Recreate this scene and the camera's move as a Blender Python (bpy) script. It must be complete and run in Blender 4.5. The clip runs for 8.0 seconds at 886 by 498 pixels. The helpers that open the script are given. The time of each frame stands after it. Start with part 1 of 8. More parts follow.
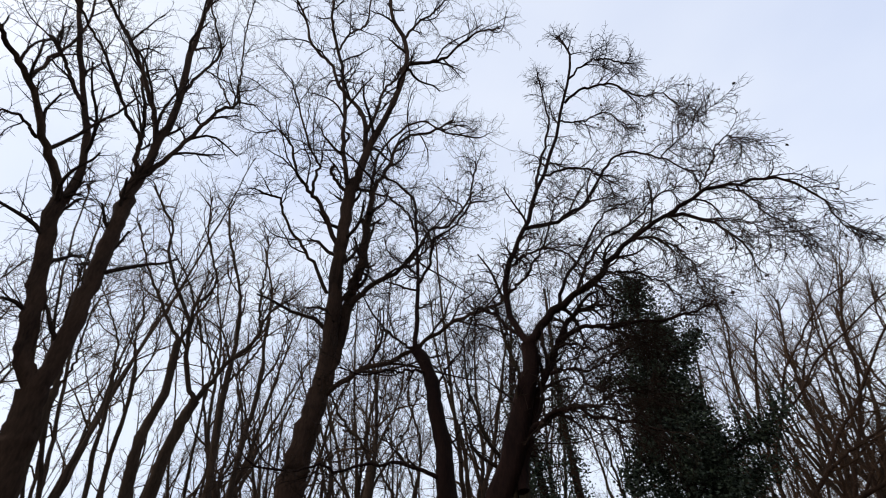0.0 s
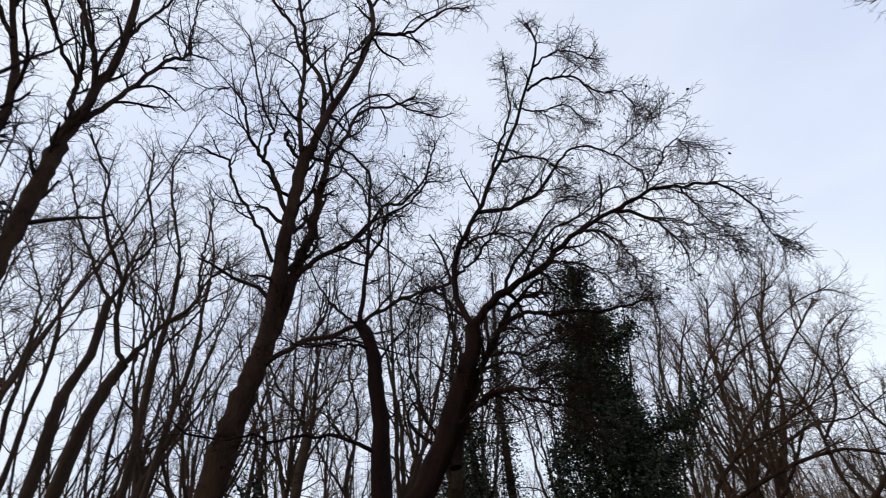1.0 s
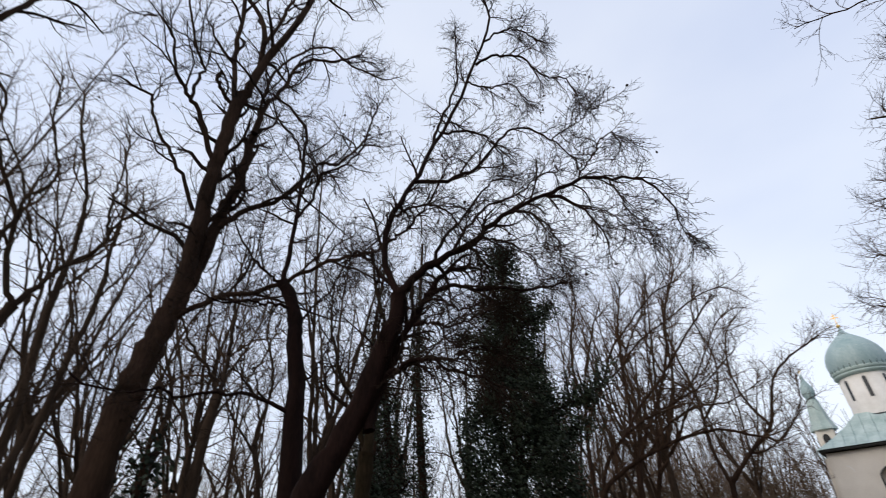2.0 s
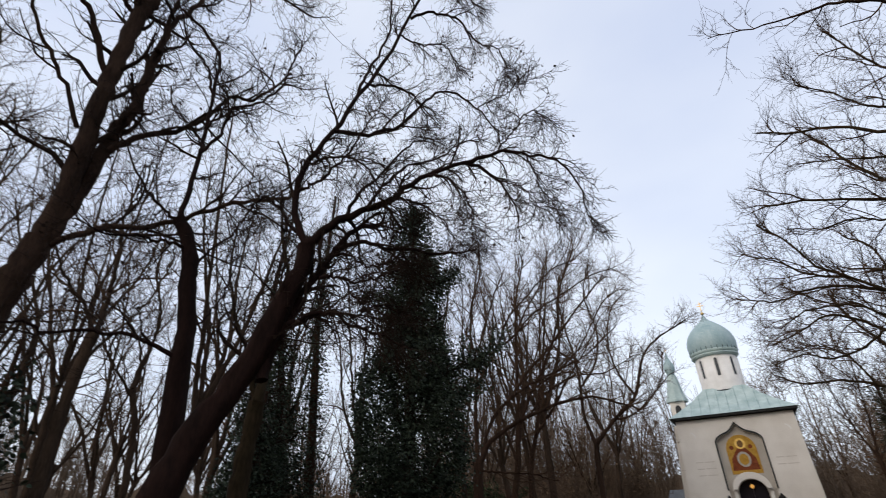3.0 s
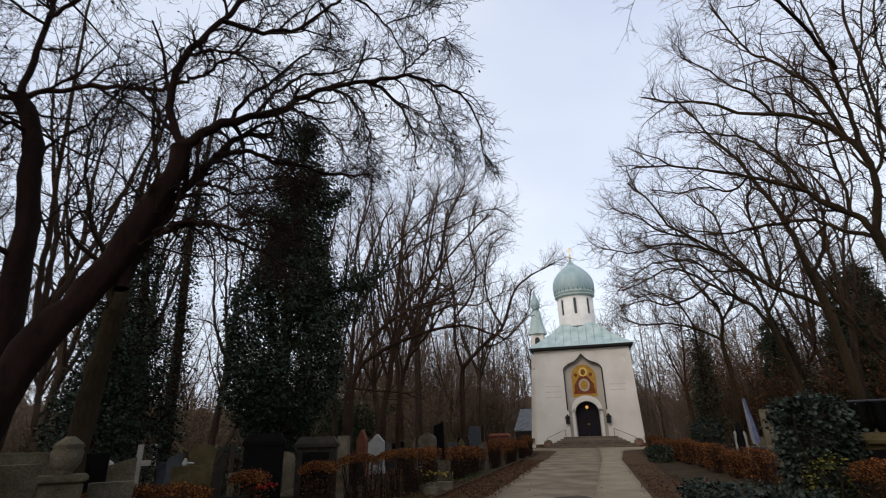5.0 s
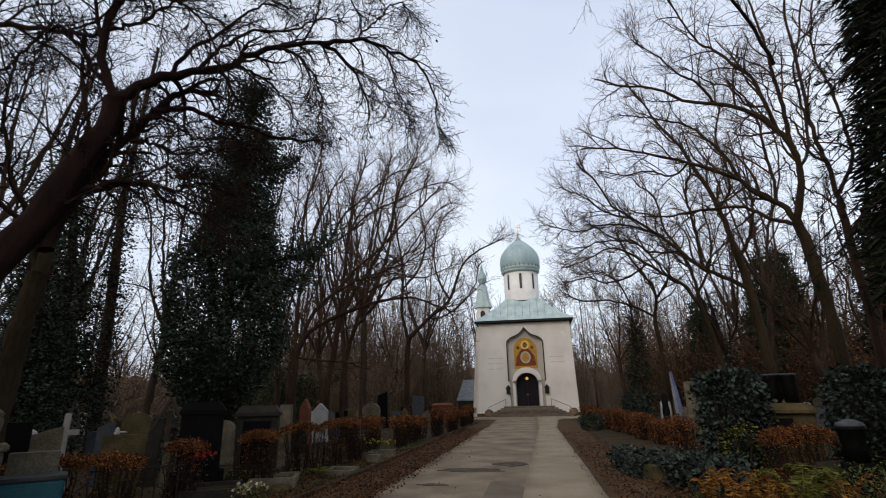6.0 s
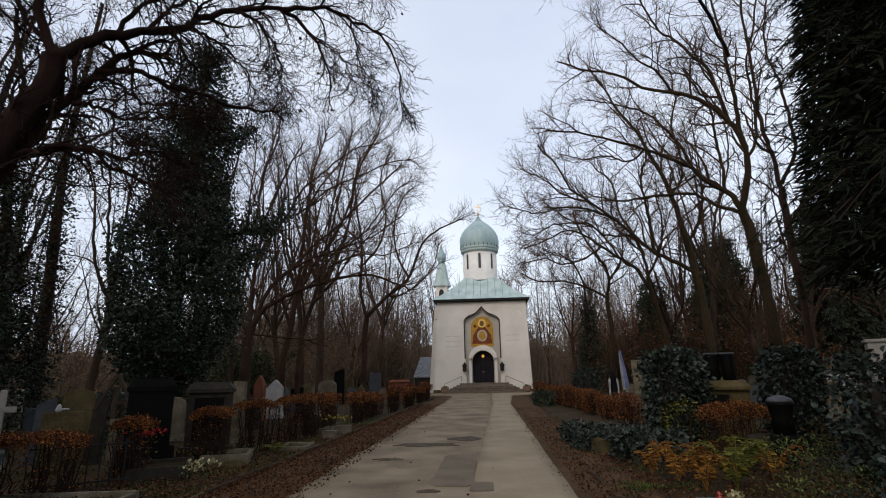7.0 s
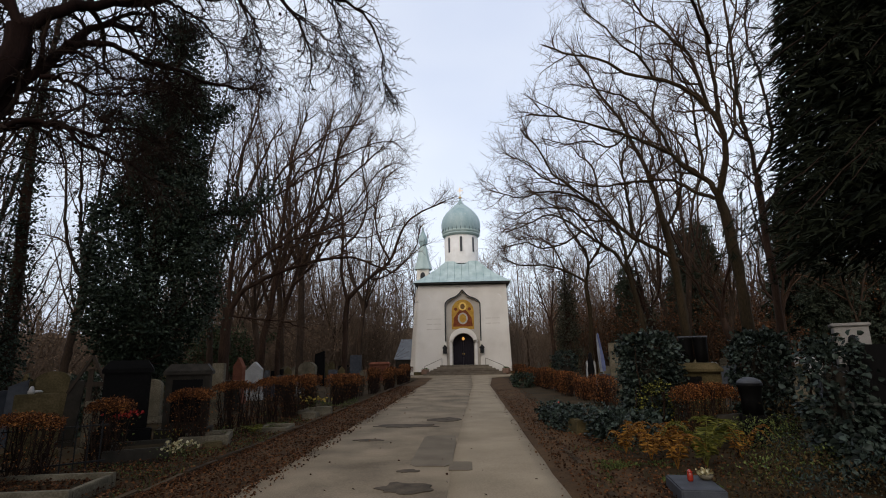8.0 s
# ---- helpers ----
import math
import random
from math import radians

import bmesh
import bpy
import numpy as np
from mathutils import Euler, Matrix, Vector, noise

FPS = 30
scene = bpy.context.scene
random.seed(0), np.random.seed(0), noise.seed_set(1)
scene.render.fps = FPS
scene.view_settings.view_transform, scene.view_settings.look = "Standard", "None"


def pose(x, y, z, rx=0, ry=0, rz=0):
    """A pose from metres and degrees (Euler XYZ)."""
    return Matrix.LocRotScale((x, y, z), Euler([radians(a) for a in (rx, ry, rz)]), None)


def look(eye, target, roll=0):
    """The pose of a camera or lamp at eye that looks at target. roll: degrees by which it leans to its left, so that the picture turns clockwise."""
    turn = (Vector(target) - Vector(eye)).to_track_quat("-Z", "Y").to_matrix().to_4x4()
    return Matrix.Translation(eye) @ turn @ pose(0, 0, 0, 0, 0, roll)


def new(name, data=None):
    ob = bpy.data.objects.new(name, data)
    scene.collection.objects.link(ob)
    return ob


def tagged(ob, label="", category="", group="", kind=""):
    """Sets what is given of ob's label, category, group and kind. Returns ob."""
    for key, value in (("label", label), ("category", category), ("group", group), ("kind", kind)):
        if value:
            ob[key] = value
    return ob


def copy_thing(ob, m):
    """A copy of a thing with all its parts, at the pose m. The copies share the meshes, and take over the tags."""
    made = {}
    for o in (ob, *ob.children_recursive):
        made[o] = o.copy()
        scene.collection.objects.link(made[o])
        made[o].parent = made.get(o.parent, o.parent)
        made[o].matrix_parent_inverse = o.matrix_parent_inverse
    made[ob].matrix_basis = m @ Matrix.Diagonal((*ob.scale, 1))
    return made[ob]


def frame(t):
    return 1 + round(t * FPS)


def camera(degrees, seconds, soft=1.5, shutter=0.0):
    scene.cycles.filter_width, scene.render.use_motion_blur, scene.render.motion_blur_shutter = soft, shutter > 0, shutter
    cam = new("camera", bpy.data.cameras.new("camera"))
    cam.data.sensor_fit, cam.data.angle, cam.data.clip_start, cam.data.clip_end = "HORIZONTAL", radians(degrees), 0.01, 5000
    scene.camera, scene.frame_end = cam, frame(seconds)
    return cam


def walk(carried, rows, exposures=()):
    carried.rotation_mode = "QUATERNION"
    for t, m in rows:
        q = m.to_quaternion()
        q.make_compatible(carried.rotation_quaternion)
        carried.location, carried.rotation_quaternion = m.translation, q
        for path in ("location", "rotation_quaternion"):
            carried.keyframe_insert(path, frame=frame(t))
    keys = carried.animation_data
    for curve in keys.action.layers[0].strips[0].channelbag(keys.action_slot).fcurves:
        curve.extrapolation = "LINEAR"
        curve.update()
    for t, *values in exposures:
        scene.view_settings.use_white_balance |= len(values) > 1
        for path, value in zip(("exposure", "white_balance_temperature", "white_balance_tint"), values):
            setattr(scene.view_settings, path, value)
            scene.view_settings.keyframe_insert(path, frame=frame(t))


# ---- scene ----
cam = camera(82.8, 8.0, soft=0.95, shutter=0.4)
EYE = 1.6
# seconds, yaw, pitch, roll of a hand-held pan, and the small sideways sway of the eye
ROWS = [
    (0.0, 56.58, 39.87, 2.47, 0.05), (0.5, 53.55, 38.43, 2.44, 0.05), (1.0, 49.64, 37.25, 2.40, 0.05),
    (1.2, 48.02, 36.70, 2.38, 0.05), (2.3, 36.84, 31.91, 2.20, 0.04), (2.5, 34.43, 30.83, 2.12, 0.04),
    (3.0, 28.79, 28.60, 1.92, 0.03), (3.5, 24.86, 27.00, 1.78, 0.03), (4.0, 21.23, 24.66, 1.64, 0.03),
    (4.5, 18.22, 22.15, 1.54, 0.02), (4.7, 17.10, 21.25, 1.50, 0.02), (6.0, 9.38, 16.75, 1.21, 0.01),
    (6.5, 6.81, 15.52, 1.14, 0.01), (7.0, 4.70, 14.21, 1.08, 0.0), (7.5, 3.43, 13.07, 1.04, 0.0),
    (8.0, 2.58, 12.25, 1.00, 0.0),
]
walk(cam, [(t, pose(sx, 0, EYE, 90 + pitch, 0, yaw) @ pose(0, 0, 0, 0, 0, -roll)) for t, yaw, pitch, roll, sx in ROWS],
     exposures=[(0.0, 0.11), (3.0, 0.06), (5.0, 0.03), (8.0, 0.02)])

# ---------------------------------------------------------------- world and sun: a bright winter overcast
SUN_EL, SUN_ROT = radians(32), radians(200)
world = bpy.data.worlds.new("overcast")
scene.world = world
world.use_nodes = True
wn, wl = world.node_tree.nodes, world.node_tree.links
wn.clear()
w_out = wn.new("ShaderNodeOutputWorld")
w_sky = wn.new("ShaderNodeTexSky")
w_sky.sky_type, w_sky.sun_disc, w_sky.sun_elevation, w_sky.sun_rotation = "NISHITA", False, SUN_EL, SUN_ROT
w_sky.air_density, w_sky.dust_density = 1.0, 4.0
w_bg1 = wn.new("ShaderNodeBackground")
w_bg1.inputs["Strength"].default_value = 0.05
wl.new(w_sky.outputs["Color"], w_bg1.inputs["Color"])
w_co = wn.new("ShaderNodeTexCoord")
w_map = wn.new("ShaderNodeMapping")
w_map.inputs["Scale"].default_value = (1.0, 1.0, 2.2)
wl.new(w_co.outputs["Generated"], w_map.inputs["Vector"])
w_noise = wn.new("ShaderNodeTexNoise")
w_noise.inputs["Scale"].default_value, w_noise.inputs["Detail"].default_value = 1.6, 4.0
w_noise.inputs["Roughness"].default_value = 0.45
wl.new(w_map.outputs["Vector"], w_noise.inputs["Vector"])
w_ramp = wn.new("ShaderNodeValToRGB")
w_ramp.color_ramp.elements[0].position, w_ramp.color_ramp.elements[0].color = 0.3, (0.61, 0.675, 0.845, 1)
w_ramp.color_ramp.elements[1].position, w_ramp.color_ramp.elements[1].color = 0.72, (0.85, 0.887, 0.96, 1)
wl.new(w_noise.outputs["Fac"], w_ramp.inputs["Fac"])
w_bg2 = wn.new("ShaderNodeBackground")
w_bg2.inputs["Strength"].default_value = 0.9
wl.new(w_ramp.outputs["Color"], w_bg2.inputs["Color"])
w_add = wn.new("ShaderNodeAddShader")
wl.new(w_bg1.outputs[0], w_add.inputs[0])
wl.new(w_bg2.outputs[0], w_add.inputs[1])
wl.new(w_add.outputs[0], w_out.inputs["Surface"])

sun = new("sun", bpy.data.lights.new("sun", "SUN"))
sun.data.energy, sun.data.angle, sun.data.color = 0.5, radians(25), (1.0, 0.90, 0.78)
sun.matrix_world = look((-14, -40, 26), (0, 0, 0))


# ---------------------------------------------------------------- materials
def material(name, dark, light, scale=6.0, rough=0.85, bump=0.3, fine=60.0, metal=0.0, island=0.0, spread=(0.3, 0.7), spec=0.1, per_object=0.0, stretch=(1, 1, 1), third=None):
    """Two noises, coarse and fine, between two colours; island: how much each leaf or piece differs from the next."""
    m = bpy.data.materials.new(name)
    m.use_nodes = True
    n, l = m.node_tree.nodes, m.node_tree.links
    b = n["Principled BSDF"]
    b.inputs["Roughness"].default_value, b.inputs["Metallic"].default_value = rough, metal
    b.inputs["Specular IOR Level"].default_value = spec
    co = n.new("ShaderNodeTexCoord")
    mp = n.new("ShaderNodeMapping")
    mp.inputs["Scale"].default_value = stretch
    l.new(co.outputs["Object"], mp.inputs["Vector"])
    n1, n2 = n.new("ShaderNodeTexNoise"), n.new("ShaderNodeTexNoise")
    n1.inputs["Scale"].default_value, n2.inputs["Scale"].default_value = scale, fine
    n1.inputs["Detail"].default_value, n2.inputs["Detail"].default_value = 6, 5
    l.new(mp.outputs["Vector"], n1.inputs["Vector"])
    l.new(mp.outputs["Vector"], n2.inputs["Vector"])
    mix = n.new("ShaderNodeMath")
    mix.operation = "MULTIPLY_ADD"
    mix.inputs[1].default_value = 0.4
    l.new(n2.outputs["Fac"], mix.inputs[0])
    half = n.new("ShaderNodeMath")
    half.operation = "MULTIPLY"
    half.inputs[1].default_value = 0.6
    l.new(n1.outputs["Fac"], half.inputs[0])
    l.new(half.outputs[0], mix.inputs[2])
    value = mix.outputs[0]
    if island or per_object:
        source = n.new("ShaderNodeNewGeometry").outputs["Random Per Island"] if island else n.new("ShaderNodeObjectInfo").outputs["Random"]
        k = n.new("ShaderNodeMath")
        k.operation = "MULTIPLY_ADD"
        k.inputs[1].default_value = (island or per_object)
        l.new(source, k.inputs[0])
        off = n.new("ShaderNodeMath")
        off.operation = "SUBTRACT"
        off.inputs[1].default_value = (island or per_object) / 2
        l.new(value, off.inputs[0])
        l.new(off.outputs[0], k.inputs[2])
        value = k.outputs[0]
    ramp = n.new("ShaderNodeValToRGB")
    e = ramp.color_ramp.elements
    e[0].position, e[0].color = spread[0], (*dark, 1)
    e[1].position, e[1].color = spread[1], (*light, 1)
    if third:
        e.new((spread[0] + spread[1]) / 2).color = (*third, 1)
    l.new(value, ramp.inputs["Fac"])
    l.new(ramp.outputs["Color"], b.inputs["Base Color"])
    if bump:
        bp = n.new("ShaderNodeBump")
        bp.inputs["Strength"].default_value, bp.inputs["Distance"].default_value = bump, 0.02
        l.new(mix.outputs[0], bp.inputs["Height"])
        l.new(bp.outputs["Normal"], b.inputs["Normal"])
    return m


BARK = material("bark", (0.0125, 0.0075, 0.0055), (0.0640, 0.0370, 0.0235), 3, 0.95, 0.9, 28, spec=0.1, stretch=(1, 1, 0.25))
BARK_DARK = material("dark_bark", (0.0050, 0.0024, 0.0018), (0.0240, 0.0108, 0.0075), 5, 0.9, 1.0, 34, spec=0.12, stretch=(1, 1, 0.3))
BARK_PALE = material("mossy_bark", (0.0120, 0.0074, 0.0046), (0.0600, 0.0370, 0.0210), 2, 0.95, 0.9, 25, stretch=(1, 1, 0.3), third=(0.0330, 0.0235, 0.0120))
# bark for trees farther off, paled in its colour to stand for haze
BARK_HAZED = material("hazed_bark", (0.0184, 0.0121, 0.0080), (0.0782, 0.0517, 0.0345), 3, 0.95, 0.6, 28, spec=0.1, stretch=(1, 1, 0.25))
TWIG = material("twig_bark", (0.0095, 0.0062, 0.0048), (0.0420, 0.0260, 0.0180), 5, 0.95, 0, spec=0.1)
# twigs of the farther trees, lightened likewise for haze
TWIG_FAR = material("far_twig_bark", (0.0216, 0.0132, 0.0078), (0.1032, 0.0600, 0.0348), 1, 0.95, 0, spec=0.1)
# pale twig copy for the distant wood: the haze is in the colour
TWIG_HAZY = material("hazed_twig_bark", (0.0650, 0.0480, 0.0360), (0.1900, 0.1380, 0.0980), 0.5, 0.95, 0, spec=0.05)
IVY = material("ivy_leaf", (0.0075, 0.0125, 0.0075), (0.050, 0.068, 0.042), 1.2, 0.55, 0, 10, island=0.65, spread=(0.15, 0.85), spec=0.16)
IVY_NEAR = material("ivy_leaf_near", (0.003, 0.0055, 0.004), (0.050, 0.068, 0.054), 1.5, 0.42, 0, 10, island=0.75, spread=(0.15, 0.85), spec=0.14)
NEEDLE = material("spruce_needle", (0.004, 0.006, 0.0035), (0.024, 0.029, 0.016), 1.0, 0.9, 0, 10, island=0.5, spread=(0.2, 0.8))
# lighter needle copy for far spruces, distance haze painted in
NEEDLE_FAR = material("hazed_spruce_needle", (0.014, 0.019, 0.012), (0.060, 0.070, 0.046), 1.0, 0.9, 0, 10, island=0.5, spread=(0.2, 0.8))
HEDGE = material("dry_beech_leaf", (0.020, 0.006, 0.003), (0.36, 0.145, 0.040), 1.3, 0.7, 0, 10, island=0.9, spread=(0.1, 0.95), third=(0.105, 0.036, 0.011))
BROWN_LEAF = material("brown_leaf", (0.030, 0.013, 0.006), (0.155, 0.070, 0.030), 0.6, 0.8, 0, 10, island=0.8, spread=(0.1, 0.9))
LITTER = material("fallen_leaf", (0.020, 0.0082, 0.0036), (0.150, 0.066, 0.027), 0.8, 0.8, 0, 10, island=0.95, spread=(0.1, 0.95), third=(0.055, 0.0230, 0.0098))
# thicket twigs and leaves greyed and lightened to stand for haze
TWIG_MID = material("half_hazed_twig_bark", (0.0600, 0.0430, 0.0310), (0.2000, 0.1400, 0.0960), 0.7, 0.95, 0, spec=0.05)
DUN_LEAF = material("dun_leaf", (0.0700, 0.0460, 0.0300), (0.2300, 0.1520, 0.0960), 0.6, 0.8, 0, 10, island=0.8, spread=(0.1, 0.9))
# far ivy and evergreens: dark tones lifted in the colour for haze
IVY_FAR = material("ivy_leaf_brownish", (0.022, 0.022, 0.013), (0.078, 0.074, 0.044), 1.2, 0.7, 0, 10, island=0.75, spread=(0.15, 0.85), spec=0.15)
GREEN_HAZY = material("evergreen_leaf_far", (0.018, 0.026, 0.012), (0.060, 0.074, 0.036), 0.8, 0.8, 0, 10, island=0.7, spread=(0.15, 0.85))
# backdrop colour with the distance haze mixed in
BRUSH = material("hazed_brush", (0.0473, 0.0332, 0.0229), (0.1365, 0.0937, 0.0622), 0.25, 1.0, 0, 3.0, spec=0.05)
WEED = material("withered_weed", (0.010, 0.007, 0.004), (0.095, 0.062, 0.024), 1.5, 0.8, 0, 10, island=0.8, spread=(0.1, 0.95))
FERN = material("fern_green", (0.042, 0.048, 0.009), (0.175, 0.165, 0.032), 2, 0.6, 0, 10, island=0.6, spread=(0.2, 0.8))
FERN_DRY = material("fern_rust", (0.070, 0.024, 0.006), (0.34, 0.165, 0.030), 2, 0.7, 0, 10, island=0.8, spread=(0.15, 0.85))
GREENERY = material("low_green_leaf", (0.020, 0.032, 0.009), (0.130, 0.155, 0.045), 2, 0.6, 0, 10, island=0.7, spread=(0.2, 0.8))
YELLOW = material("yellow_petal", (0.22, 0.15, 0.025), (0.42, 0.30, 0.06), 4, 0.6, 0, island=0.6)
CREAM = material("cream_petal", (0.26, 0.22, 0.11), (0.46, 0.42, 0.27), 4, 0.6, 0, island=0.6)
RED_PETAL = material("red_petal", (0.20, 0.012, 0.010), (0.42, 0.03, 0.02), 4, 0.5, 0, island=0.6)
EARTH = material("leafy_earth", (0.0090, 0.0055, 0.0028), (0.0600, 0.0330, 0.0145), 0.9, 0.95, 0.9, 22, spread=(0.32, 0.68), third=(0.0369, 0.0256, 0.0112))
VERGE = material("trodden_earth", (0.029, 0.0165, 0.0080), (0.105, 0.061, 0.029), 1.4, 0.95, 0.7, 30, spread=(0.3, 0.7))
ASPHALT = material("old_asphalt", (0.1220, 0.0953, 0.0638), (0.2745, 0.2156, 0.1456), 0.9, 0.9, 0.4, 60, spread=(0.38, 0.62))
CONCRETE = material("pale_concrete_lane", (0.1952, 0.1543, 0.1028), (0.3355, 0.2689, 0.1837), 0.8, 0.9, 0.3, 50, spread=(0.36, 0.66))
PATCH = material("dark_patch", (0.030, 0.0225, 0.016), (0.125, 0.0990, 0.070), 5, 0.9, 0.7, 60)
PATCH_PALE = material("asphalt_repair", (0.100, 0.0800, 0.0560), (0.1900, 0.1540, 0.1100), 1.5, 0.9, 0.4, 120)
KERB = material("kerb_stone", (0.022, 0.014, 0.008), (0.070, 0.048, 0.027), 4, 0.9, 0.5, 50, per_object=0.3)
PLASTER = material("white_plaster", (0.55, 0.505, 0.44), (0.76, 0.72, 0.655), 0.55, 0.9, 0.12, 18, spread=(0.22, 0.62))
# darker plaster copy: the recess's shade is put into the colour
NICHE = material("shaded_niche_plaster", (0.36, 0.325, 0.28), (0.50, 0.46, 0.40), 0.8, 0.9, 0.1, 20)
PLASTER_TRIM = material("white_trim", (0.66, 0.635, 0.59), (0.82, 0.80, 0.76), 2.0, 0.85, 0.1, 30)
STONE_STEP = material("step_stone", (0.095, 0.076, 0.056), (0.20, 0.165, 0.125), 2.5, 0.9, 0.3, 40, per_object=0.3)
COPPER = material("green_copper", (0.27, 0.365, 0.350), (0.50, 0.59, 0.56), 1.3, 0.6, 0.1, 14, spread=(0.32, 0.68), stretch=(1, 1, 0.35), spec=0.4)
# near-black green that paints the shade in the dome fringe's gaps
COPPER_SHADY = material("copper_gap_shade", (0.045, 0.065, 0.062), (0.11, 0.15, 0.14), 3, 0.6, 0.1, 30)
COPPER_DARK = material("green_copper_dome", (0.19, 0.295, 0.305), (0.40, 0.50, 0.50), 1.4, 0.5, 0.1, 16, spread=(0.28, 0.72), stretch=(1, 1, 0.3), spec=0.45)
DARK_METAL = material("dark_sheet_metal", (0.018, 0.020, 0.020), (0.06, 0.062, 0.06), 4, 0.6, 0.1, 40)
IRON = material("black_iron", (0.006, 0.006, 0.006), (0.020, 0.019, 0.018), 8, 0.6, 0.1, 60, spec=0.2)
GOLD = material("gilding", (0.55, 0.33, 0.07), (0.85, 0.60, 0.20), 6, 0.35, 0.1, 40, metal=0.8)
MOSAIC = material("gold_mosaic", (0.30, 0.155, 0.022), (0.52, 0.31, 0.06), 5, 0.5, 0.3, 55, metal=0.15)
MOSAIC_RED = material("oxblood_mosaic", (0.11, 0.025, 0.012), (0.24, 0.07, 0.025), 6, 0.6, 0.3, 55)
MOSAIC_GREY = material("grey_mosaic", (0.28, 0.25, 0.20), (0.50, 0.46, 0.38), 6, 0.6, 0.3, 55)
MOSAIC_BROWN = material("brown_mosaic", (0.10, 0.05, 0.02), (0.22, 0.12, 0.045), 6, 0.6, 0.3, 55)
DOOR_WOOD = material("dark_door_wood", (0.008, 0.007, 0.010), (0.024, 0.020, 0.027), 3, 0.6, 0.3, 40, stretch=(4, 1, 0.5))
WINDOW_DARK = material("dark_window_glass", (0.012, 0.013, 0.015), (0.03, 0.032, 0.035), 3, 0.15, 0, spec=0.5)
GRANITE_BLACK = material("polished_black_granite", (0.002, 0.002, 0.002), (0.007, 0.0065, 0.0065), 20, 0.5, 0, 160, spec=0.05)
GRANITE_DARK = material("dark_granite", (0.0126, 0.0107, 0.0082), (0.0420, 0.0361, 0.0278), 8, 0.55, 0.1, 120)
GRANITE_BLUE = material("blue_grey_granite", (0.030, 0.033, 0.040), (0.085, 0.090, 0.100), 6, 0.5, 0.1, 100)
STONE_GREY = material("weathered_grey_stone", (0.040, 0.0335, 0.0240), (0.2050, 0.1750, 0.1280), 2.5, 0.9, 0.5, 35, third=(0.105, 0.0900, 0.0610))
STONE_SAND = material("mossy_sandstone", (0.0378, 0.0283, 0.0139), (0.1313, 0.0977, 0.0524), 2.5, 0.95, 0.6, 35, third=(0.0714, 0.0566, 0.0262))
STONE_WHITE = material("white_marble", (0.22, 0.215, 0.205), (0.42, 0.41, 0.39), 3, 0.6, 0.2, 30)
TOMB_PLASTER = material("greying_tomb_plaster", (0.20, 0.185, 0.165), (0.36, 0.34, 0.31), 1.5, 0.9, 0.2, 25)
STONE_RED = material("red_brown_stone", (0.10, 0.035, 0.020), (0.22, 0.085, 0.050), 4, 0.8, 0.3, 40)
TEAL = material("teal_painted_metal", (0.012, 0.055, 0.072), (0.036, 0.115, 0.138), 3, 0.5, 0.1, 30)
WOOD_GREY = material("weathered_wood", (0.022, 0.016, 0.012), (0.070, 0.052, 0.038), 3, 0.9, 0.5, 40, stretch=(6, 6, 0.6))
RED_GLASS = material("red_candle_glass", (0.20, 0.014, 0.008), (0.36, 0.035, 0.015), 10, 0.2, 0, spec=0.6)
WHITE_PAINT = material("white_cloth", (0.16, 0.17, 0.20), (0.26, 0.27, 0.30), 3, 0.7, 0.1)
BLUE_PAINT = material("blue_cloth", (0.07, 0.085, 0.17), (0.15, 0.17, 0.28), 3, 0.7, 0.1)
TERRACOTTA = material("clay_pot", (0.14, 0.085, 0.06), (0.29, 0.19, 0.14), 5, 0.85, 0.2)
BARS = material("faded_lettering", (0.50, 0.45, 0.38), (0.62, 0.575, 0.51), 5, 0.9, 0)
BARS_GOLD = material("gilt_lettering", (0.20, 0.16, 0.08), (0.34, 0.28, 0.15), 5, 0.6, 0)
SLATE = material("grey_sheet_roof", (0.14, 0.155, 0.175), (0.25, 0.27, 0.295), 2, 0.6, 0.1, 30)
LAMP = bpy.data.materials.new("lamp_glow")
LAMP.use_nodes = True
LAMP.node_tree.nodes["Principled BSDF"].inputs["Emission Color"].default_value = (1.0, 0.50, 0.12, 1)
LAMP.node_tree.nodes["Principled BSDF"].inputs["Emission Strength"].default_value = 0.55
LAMP.node_tree.nodes["Principled BSDF"].inputs["Base Color"].default_value = (0.5, 0.24, 0.05, 1)


# ---------------------------------------------------------------- helpers for building
def thing(name, label, category, at=(0, 0, 0), turn=0, group="", kind=""):
    ob = new(name)
    ob.empty_display_size = 0.2
    ob.matrix_basis = pose(*at, 0, 0, turn)
    return tagged(ob, label, category, group, kind)


def part(name, bm, mat, parent, label="", smooth=False):
    """Links a bmesh as one mesh object under a thing or a part."""
    me = bpy.data.meshes.new(name)
    if smooth:
        for fc in bm.faces:
            fc.smooth = True
    bm.to_mesh(me)
    bm.free()
    me.materials.append(mat)
    ob = new(name, me)
    ob.parent = parent
    if label:
        ob["label"] = label
    return ob


